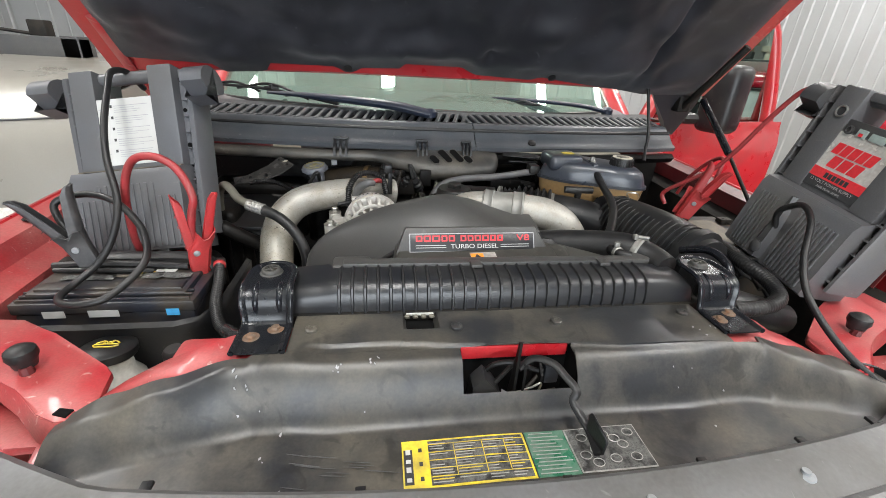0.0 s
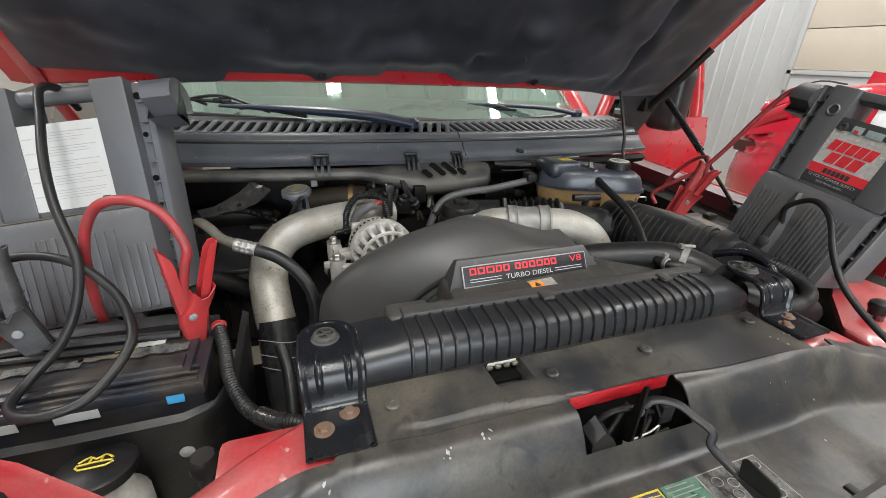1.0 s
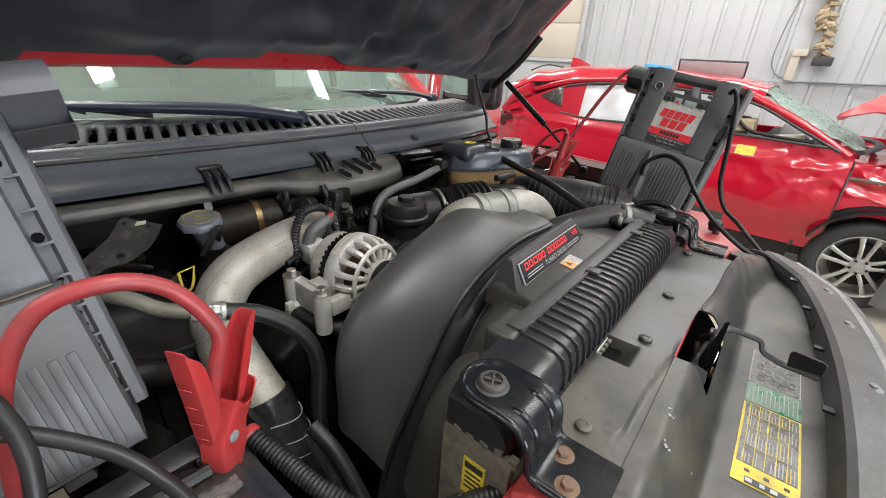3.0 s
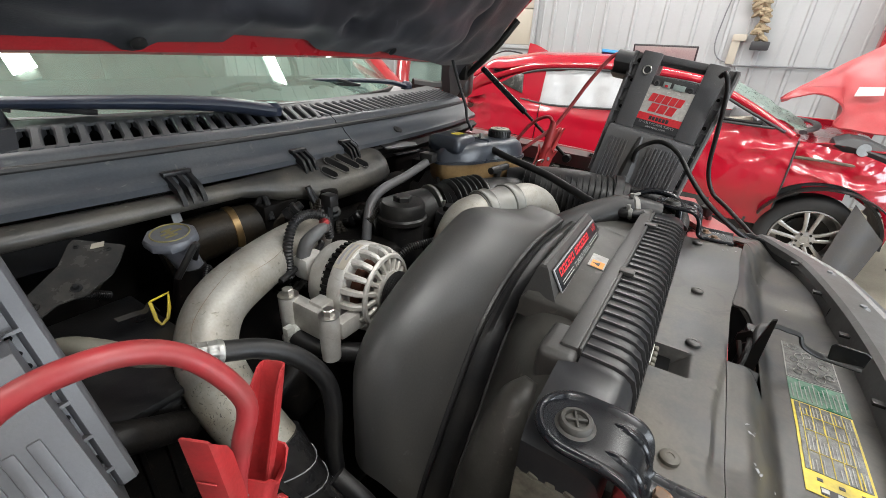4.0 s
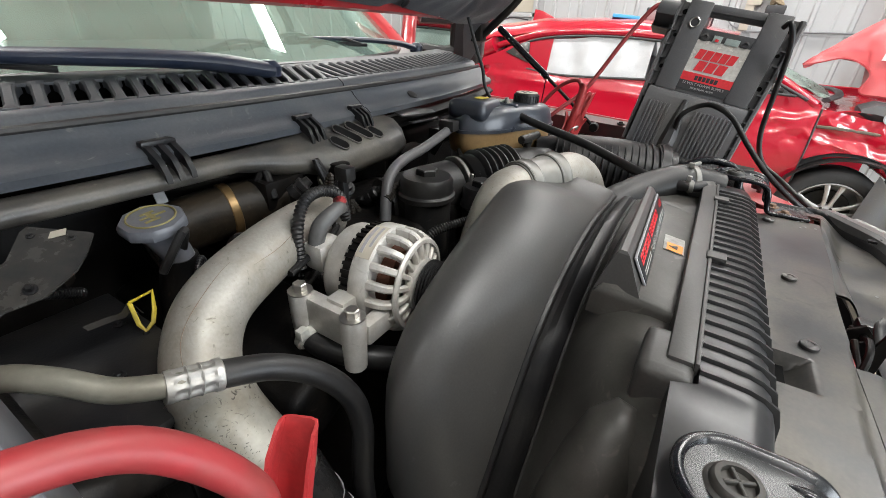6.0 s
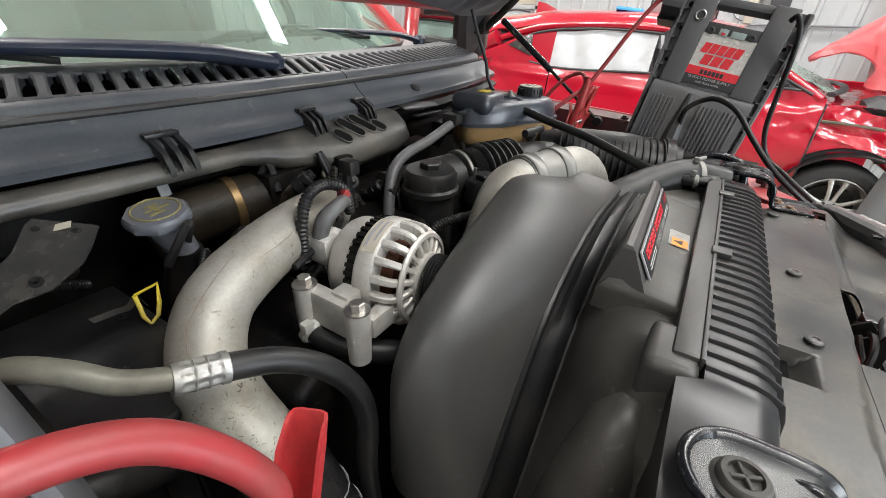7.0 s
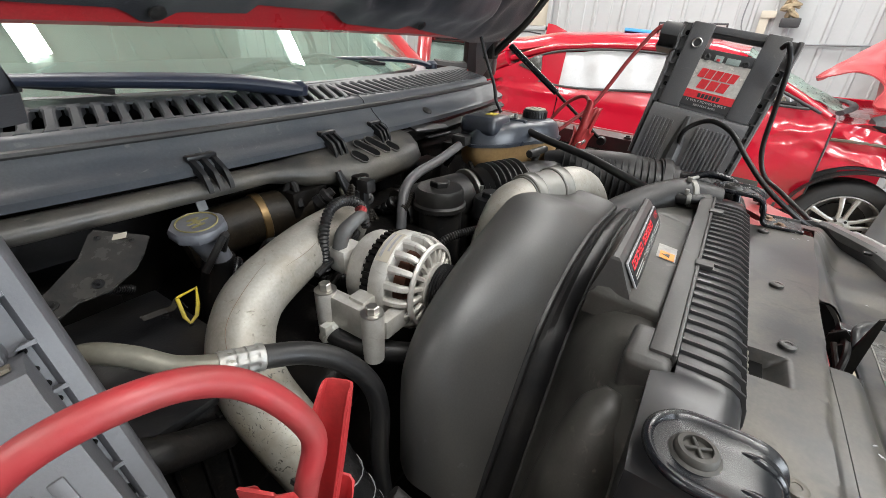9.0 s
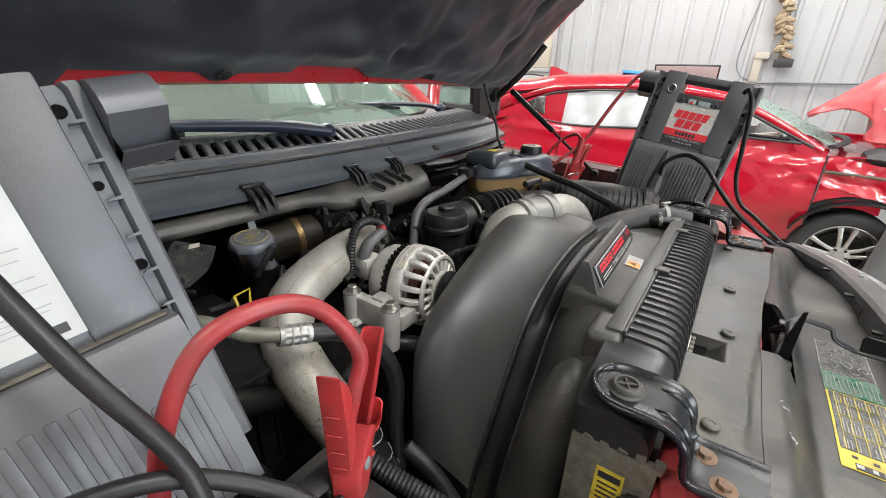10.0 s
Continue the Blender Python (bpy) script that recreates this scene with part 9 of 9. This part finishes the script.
sheet(bm, [[car(u, v, 1.09 + 0.03 * noise.noise(Vector((u * 6, v * 6, 3)))) for v in steps(0.06, 1.7, 14)] for u in steps(-0.3, 0.3, 8)], 0.01)
part("engine_bay_lid", bm, M_SUV, suv, "bent red inner wing and bulkhead top", angle=25)
# raised hood, folded so that its near edge bows
NEAR = [(0.43, 1.37, 0.33), (0.27, 1.425, 0.32), (0.12, 1.425, 0.3), (0.03, 1.35, 0.28), (0.05, 1.23, 0.26), (-0.08, 1.2, 0.24), (-0.4, 1.19, 0.22), (-0.7, 1.2, 0.25)]
FAR = [(0.42, 1.375, 0.4), (0.33, 1.45, 0.7), (0.22, 1.53, 0.9), (0.08, 1.63, 1.0), (-0.06, 1.74, 1.05), (-0.22, 1.86, 1.1), (-0.45, 2.02, 1.15), (-0.75, 2.15, 1.2)]
NP, FP = smooth_path([(a, c, b) for a, b, c in NEAR], 5), smooth_path([(a, c, b) for a, b, c in FAR], 5)
bm = bmesh.new()
rows = []
for p, q in zip(NP, FP):
    rows.append([car(*(p.lerp(q, j / 12) + Vector((0.02, 0, 0.035)) * noise.noise(Vector((p.x * 5, j * 0.45, p.z * 5))))) for j in range(13)])
sheet(bm, rows, 0.01)
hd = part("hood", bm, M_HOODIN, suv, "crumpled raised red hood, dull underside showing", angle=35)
bm = bmesh.new()
slab(bm, [(0, 0), (0.17, 0.03), (0.17, 0.115), (0.02, 0.1)], 0, 0.003, Matrix.Translation(car(-0.02, 0.44, 1.43)) @ Matrix((tuple(-CR) + (0,), (CV.x * 0.75, CV.y * 0.75, 0.66, 0), (-CV.x * 0.66, -CV.y * 0.66, 0.75, 0), (0, 0, 0, 1))).transposed())
part("hood_label", bm, M_WHITE, hd, "white label under the hood")
# broken headlamp and torn front
bm = bmesh.new()
loft(bm, [[car(u, v, w) for v, w in ((0.08, lo), (0.05, (lo + hi) / 2), (0.1, hi), (0.3, hi + 0.01), (0.34, lo))] for u, lo, hi in ((0.02, 1.09, 1.12), (-0.06, 1.05, 1.16), (-0.16, 1.02, 1.15), (-0.3, 0.99, 1.1), (-0.42, 0.98, 1.05))])
lamp = part("headlamp", bm, M_INK, suv, "broken black headlamp housing", angle=25)
bm = bmesh.new()
lathe(bm, [(0.0, 0.0), (0.03, 0.004), (0.042, 0.014), (0.046, 0.016)], 16, axis_pose(car(-0.14, 0.06, 1.09), car(-0.2, -0.1, 1.1)))
part("reflector", bm, M_GREYSTEEL, lamp, "grey lamp reflector")
random.seed(11)
for k in range(30):
    c = car(random.uniform(-0.85, -0.38), random.uniform(0.02, 1.2), random.uniform(0.45, 1.02))
    bm = bmesh.new()
    if k % 3 == 0:
        tube(bm, [c, c + Vector((random.uniform(-0.2, 0.1), random.uniform(-0.2, 0.15), random.uniform(-0.1, 0.1))), c + Vector((random.uniform(-0.25, 0.15), random.uniform(-0.3, 0.15), random.uniform(-0.2, 0.1)))], random.uniform(0.01, 0.024), 8, 4)
    else:
        box(bm, (0, 0, 0), (random.uniform(0.06, 0.2), random.uniform(0.06, 0.22), random.uniform(0.02, 0.12)), Matrix.Translation(c) @ pose(0, 0, 0, random.uniform(0, 90), random.uniform(0, 90), random.uniform(0, 90)), bevel=0.008)
        for q in bm.verts:
            q.co += noise.noise_vector(q.co * 12) * 0.04
    part("crash_debris", bm, (M_INK, M_GREYSTEEL, M_SUV, M_BLACK, M_SUV)[k % 5], suv, "broken front parts")
bm = bmesh.new()
rows = [[car(-0.04 + 0.45 * math.cos(a), v, 0.37 + 0.45 * math.sin(a)) for v in (0.02, 0.1, 0.5)] for a in steps(0.05, 3.1, 24)]
sheet(bm, rows, 0.02)
part("wheel_arch", bm, M_INK, suv, "black wheel arch liner")


def wheel(u, v, lean):
    W = Matrix.Translation(car(u, v, 0.36)) @ Matrix((tuple(CR) + (0,), (0, 0, 1, 0), tuple(CV) + (0,), (0, 0, 0, 1))).transposed() @ pose(0, 0, 0, 0, lean, 0)
    bm = bmesh.new()
    lathe(bm, [(0.24, 0.2), (0.24, 0.01), (0.25, -0.005), (0.29, -0.014), (0.325, -0.004), (0.343, 0.02), (0.347, 0.05), (0.347, 0.17), (0.325, 0.2), (0.24, 0.2)], 56, W)
    part("tyre", bm, M_TYRE, suv, "black tyre")
    bm = bmesh.new()
    lathe(bm, [(0.222, 0.12), (0.242, 0.12), (0.244, -0.008), (0.236, -0.01), (0.226, 0.008), (0.222, 0.12)], 56, W)
    rim = part("rim", bm, M_RIM, suv, "silver alloy rim")
    bm = bmesh.new()
    lathe(bm, [(0, 0.03), (0.075, 0.03), (0.066, 0.006), (0.034, 0.0), (0.03, 0.006), (0, 0.006)], 28, W)
    part("hub", bm, M_RIM, rim)
    for k in range(5):
        a = 2 * math.pi * k / 5 + 0.3
        for sg in (-1, 1):
            bm = bmesh.new()
            rows = []
            for r, half, off, z in ((0.05, 0.014, 0.02, 0.006), (0.1, 0.013, 0.024, 0.0), (0.16, 0.014, 0.034, -0.003), (0.215, 0.017, 0.046, 0.002), (0.235, 0.02, 0.052, 0.0)):
                c = Matrix.Rotation(a, 4, "Z")
                rows.append([W @ (c @ Vector((r, sg * off + e, zz))) for e, zz in ((-half, z + 0.022), (-half, z + 0.004), (-half * 0.6, z), (half * 0.6, z), (half, z + 0.004), (half, z + 0.022))])
            loft(bm, rows)
            part("spoke", bm, M_RIM, rim)
        bm = bmesh.new()
        lathe(bm, [(0, 0), (0.0095, 0), (0.0095, 0.012), (0, 0.014)], 8, W @ pose(0.052 * math.cos(a + 0.63), 0.052 * math.sin(a + 0.63), 0.004, 180, 0, 0))
        part("wheel_nut", bm, M_DARK, rim, "dark wheel nut")
    bm = bmesh.new()
    lathe(bm, [(0, 0.07), (0.17, 0.07), (0.17, 0.1), (0, 0.1)], 30, W)
    part("brake_disc", bm, M_DARK, rim, "dark brake disc")


wheel(-0.04, 0.0, 5)
wheel(2.61, 0.02, 0)
bm = bmesh.new()
rows = [[car(-0.08 + 0.43 * math.cos(a) * (1 + 0.1 * max(0, a - 1.2)), v, 0.4 + 0.4 * math.sin(a)) for v in (-0.09, -0.04, 0.02)] for a in steps(0.3, 3.5, 30)]
sheet(bm, rows, 0.01)
part("torn_liner", bm, M_BLACK, suv, "torn black liner hanging over the wheel", angle=60)
bm = bmesh.new()
sheet(bm, [[car(lerp(-0.22, -0.46, k / 6) + 0.05 * t, -0.06 - 0.02 * math.sin(k), lerp(0.72 - 0.04 * k, 0.12, t)) for k in range(7)] for t in steps(0, 1, 8)], 0.008)
part("liner_flap", bm, M_PACKDK2, suv, "grey splash shield flap")
bm = bmesh.new()
loft(bm, [[car(u, v, w) for v, w in ((0.86, 1.58), (0.9, 1.6 + hh), (0.94, 1.58))] for u, hh in ((2.68, 0.03), (2.85, 0.1), (2.94, 0.115), (2.95, 0.02))])
part("roof_fin", bm, M_SUV, suv, "red roof aerial fin")
bm = bmesh.new()
tube(bm, [car(2.75, 0.3, 1.6), car(2.95, 0.3, 1.615), car(3.15, 0.32, 1.55)], 0.007, 6, 4)
part("roof_strip", bm, M_INK, suv, "lifted black roof strip")
bm = bmesh.new()
box(bm, (0, 0, 0), (0.12, 0.24, 0.03), Matrix.Translation(car(1.86, 0.5, 1.655)) @ pose(0, 0, 0, 4, 6, 10), bevel=0.01)
part("tape_patch", bm, M_BLUE, suv, "pale blue tape patch on the roof")
SUNM = Matrix.Translation(car(1.43, 0.62, 1.665)) @ pose(0, 0, 0, 0, -28, 3)
bm = bmesh.new()
box(bm, (0, 0, 0), (0.022, 0.56, 0.17), SUNM, bevel=0.01, seg=3)
panel = part("sunroof_panel", bm, M_INK, suv, "tilted glass sunroof panel")
bm = bmesh.new()
box(bm, (-0.012, 0, 0.004), (0.006, 0.53, 0.14), SUNM, bevel=0.0025)
part("sunroof_glass", bm, M_SUNROOF, panel, "dusty grey glass")
bm = bmesh.new()
sheet(bm, [[car(u, flank(u, w) - 0.008, w) for w in (1.04, 1.11)] for u in (0.84, 0.975)], 0.002)
part("yellow_note", bm, M_YELLOW, suv, "yellow note stuck on the door")
bm = bmesh.new()
loft(bm, [[car(u, v, w) for v, w in ((0.16, 0.95), (0.1, 1.06), (0.3, 1.1), (0.34, 0.96))] for u in (3.18, 3.3, 3.42)])
part("tail_lamp", bm, M_MAROON, suv, "dark red tail lamp")
bm = bmesh.new()
sheet(bm, [[car(3.3 + 0.1 * math.sin(math.pi * v / 1.8) - 0.25 * t * t, v, lerp(0.5, 1.5, t)) for v in steps(0.25, 1.55, 8)] for t in steps(0, 1, 8)], 0.02)
part("tailgate", bm, M_SUV, suv, "red tailgate")
# ---- things on the east wall ----
brush = thing("wall_brush", (6.5, -0.1, 1.85), "worn straw brush hanging on the wall", "brush")
random.seed(5)
for k in range(60):
    bm = bmesh.new()
    z = random.uniform(1.95, 2.75)
    a = random.uniform(0, 6.28)
    c = Vector((6.47, lerp(-0.12, 0.06, (z - 1.9) / 0.85), z))
    d = Vector((math.cos(a) * 0.06, math.sin(a) * 0.11, random.uniform(-0.1, 0.02)))
    tube(bm, [c, c + d * 0.6, c + d], [0.035, 0.03, 0.008], 6, 3)
    part("bristle_tuft", bm, M_BRUSH, brush)
bm = bmesh.new()
box(bm, (6.47, -0.14, 1.84), (0.12, 0.2, 0.1), pose(0, 0, 0), bevel=0.015)
part("holder", bm, M_INK, brush, "dark holder")
bm = bmesh.new()
box(bm, (6.56, 0.13, 1.78), (0.05, 0.1, 0.34), bevel=0.01)
box(bm, (6.55, 0.1, 1.93), (0.06, 0.16, 0.08), bevel=0.01)
single("outlet_box", bm, M_BEIGE, "cream electrical box on the wall", "outlet box")
bm = bmesh.new()
tube(bm, [(6.56, 0.12, 1.62), (6.55, 0.28, 1.68), (6.55, 0.36, 1.85), (6.55, 0.34, 2.2), (6.56, 0.28, 2.7), (6.56, 0.26, 4.0)], 0.008, 8)
single("wall_cable", bm, M_GREYSTEEL, "thin grey cable running up the wall", "cable")
bm = bmesh.new()
rod(bm, (6.54, -1.2, 1.63), (6.54, 0.1, 1.6), 0.011, 10)
single("conduit_pipe", bm, M_GREYSTEEL, "horizontal grey conduit on the wall", "conduit")
bm = bmesh.new()
box(bm, (6.4, -1.32, 2.3), (0.16, 0.16, 4.6), bevel=0.02)
single("wall_post", bm, M_RED, "red painted steel post by the wall", "post")

# ---- passenger side background ----
van = thing("white_car", (-2.4, 2.2, 0), "white parked vehicle with a shut fender line", "car")
bm = bmesh.new()
rows = []
for k in range(25):
    s = k / 24
    x = lerp(-1.42, -3.6, s)
    y = 1.45 - 0.35 * s
    rows.append([(x, y, 0.45), (x, y - 0.03, 0.75), (x, y - 0.02, 0.98), (x, y + 0.02, 1.2), (x, y + 0.12, 1.36), (x, y + 0.4, 1.42), (x, y + 1.0, 1.46), (x, y + 1.9, 1.48)])
sheet(bm, rows, 0.02)
part("body", bm, M_WHITECAR, van, angle=60)
bm = bmesh.new()
rows = [[(-1.42 + 0.05 * math.sin(math.pi * w), y, z) for w, (y, z) in zip((0, 0.3, 0.6, 1), ((y0, 0.45), (y0, 0.8), (y0, 1.15), (y0 + 0.1, z1)))] for y0, z1 in ((1.45, 1.36), (1.9, 1.42), (2.6, 1.46), (3.3, 1.48))]
sheet(bm, rows, 0.02)
part("corner_panel", bm, M_WHITECAR, van)
bm = bmesh.new()
tube(bm, [(-1.44, 1.42, 0.93), (-1.9, 1.34, 0.92), (-3.2, 1.1, 0.9)], 0.04, 8)
part("bumper_strip", bm, M_WASHER, van, "dirty lower trim strip")
bm = bmesh.new()
tube(bm, [(-1.5, 1.5, 1.31), (-1.9, 1.42, 1.29), (-3.2, 1.15, 1.26)], 0.004, 6)
part("panel_gap", bm, M_INK, van, "dark hood gap")
bm = bmesh.new()
box(bm, (-2.6, 2.72, 1.5), (1.1, 0.12, 0.2), pose(0, 0, 0), bevel=0.008)
box(bm, (-2.1, 2.74, 1.5), (0.1, 0.16, 0.215), bevel=0.004)
lift = thing("lift_beam", (-2.6, 2.76, 0), "grey painted steel lift beam on legs", "lift beam")
part("beam", bm, M_BEAM, lift)
bm = bmesh.new()
box(bm, (-2.3, 2.76, 1.64), (0.1, 0.08, 0.1), bevel=0.01)
tube(bm, [(-2.35, 2.76, 1.61), (-2.6, 2.74, 1.63), (-2.9, 2.72, 1.61)], 0.01, 8)
single("lift_hook", bm, M_DARK, "dark hook and cable on the beam", "hook")
for px in (-3.05, -2.15):
    bm = bmesh.new()
    box(bm, (px, 2.8, 0.7), (0.1, 0.12, 1.4), bevel=0.01)
    part("leg", bm, M_BEAM, lift)
bm = bmesh.new()
box(bm, (-2.6, 3.4, 0.65), (1.6, 0.6, 1.3), bevel=0.02)
single("work_bench", bm, M_BEIGEDUST, "brown cluttered bench behind the beam", "bench")
# truck underside so that the body stands on its wheels
for sx in (-1, 1):
    bm = bmesh.new()
    lathe(bm, [(0, -0.14), (0.24, -0.14), (0.36, -0.13), (0.4, -0.1), (0.4, 0.1), (0.36, 0.13), (0.24, 0.14), (0, 0.14)], 36, pose(sx * 0.85, 0.55, 0.4, 0, 90, 0))
    part("wheel", bm, M_TYRE, cab, "black truck tyre")
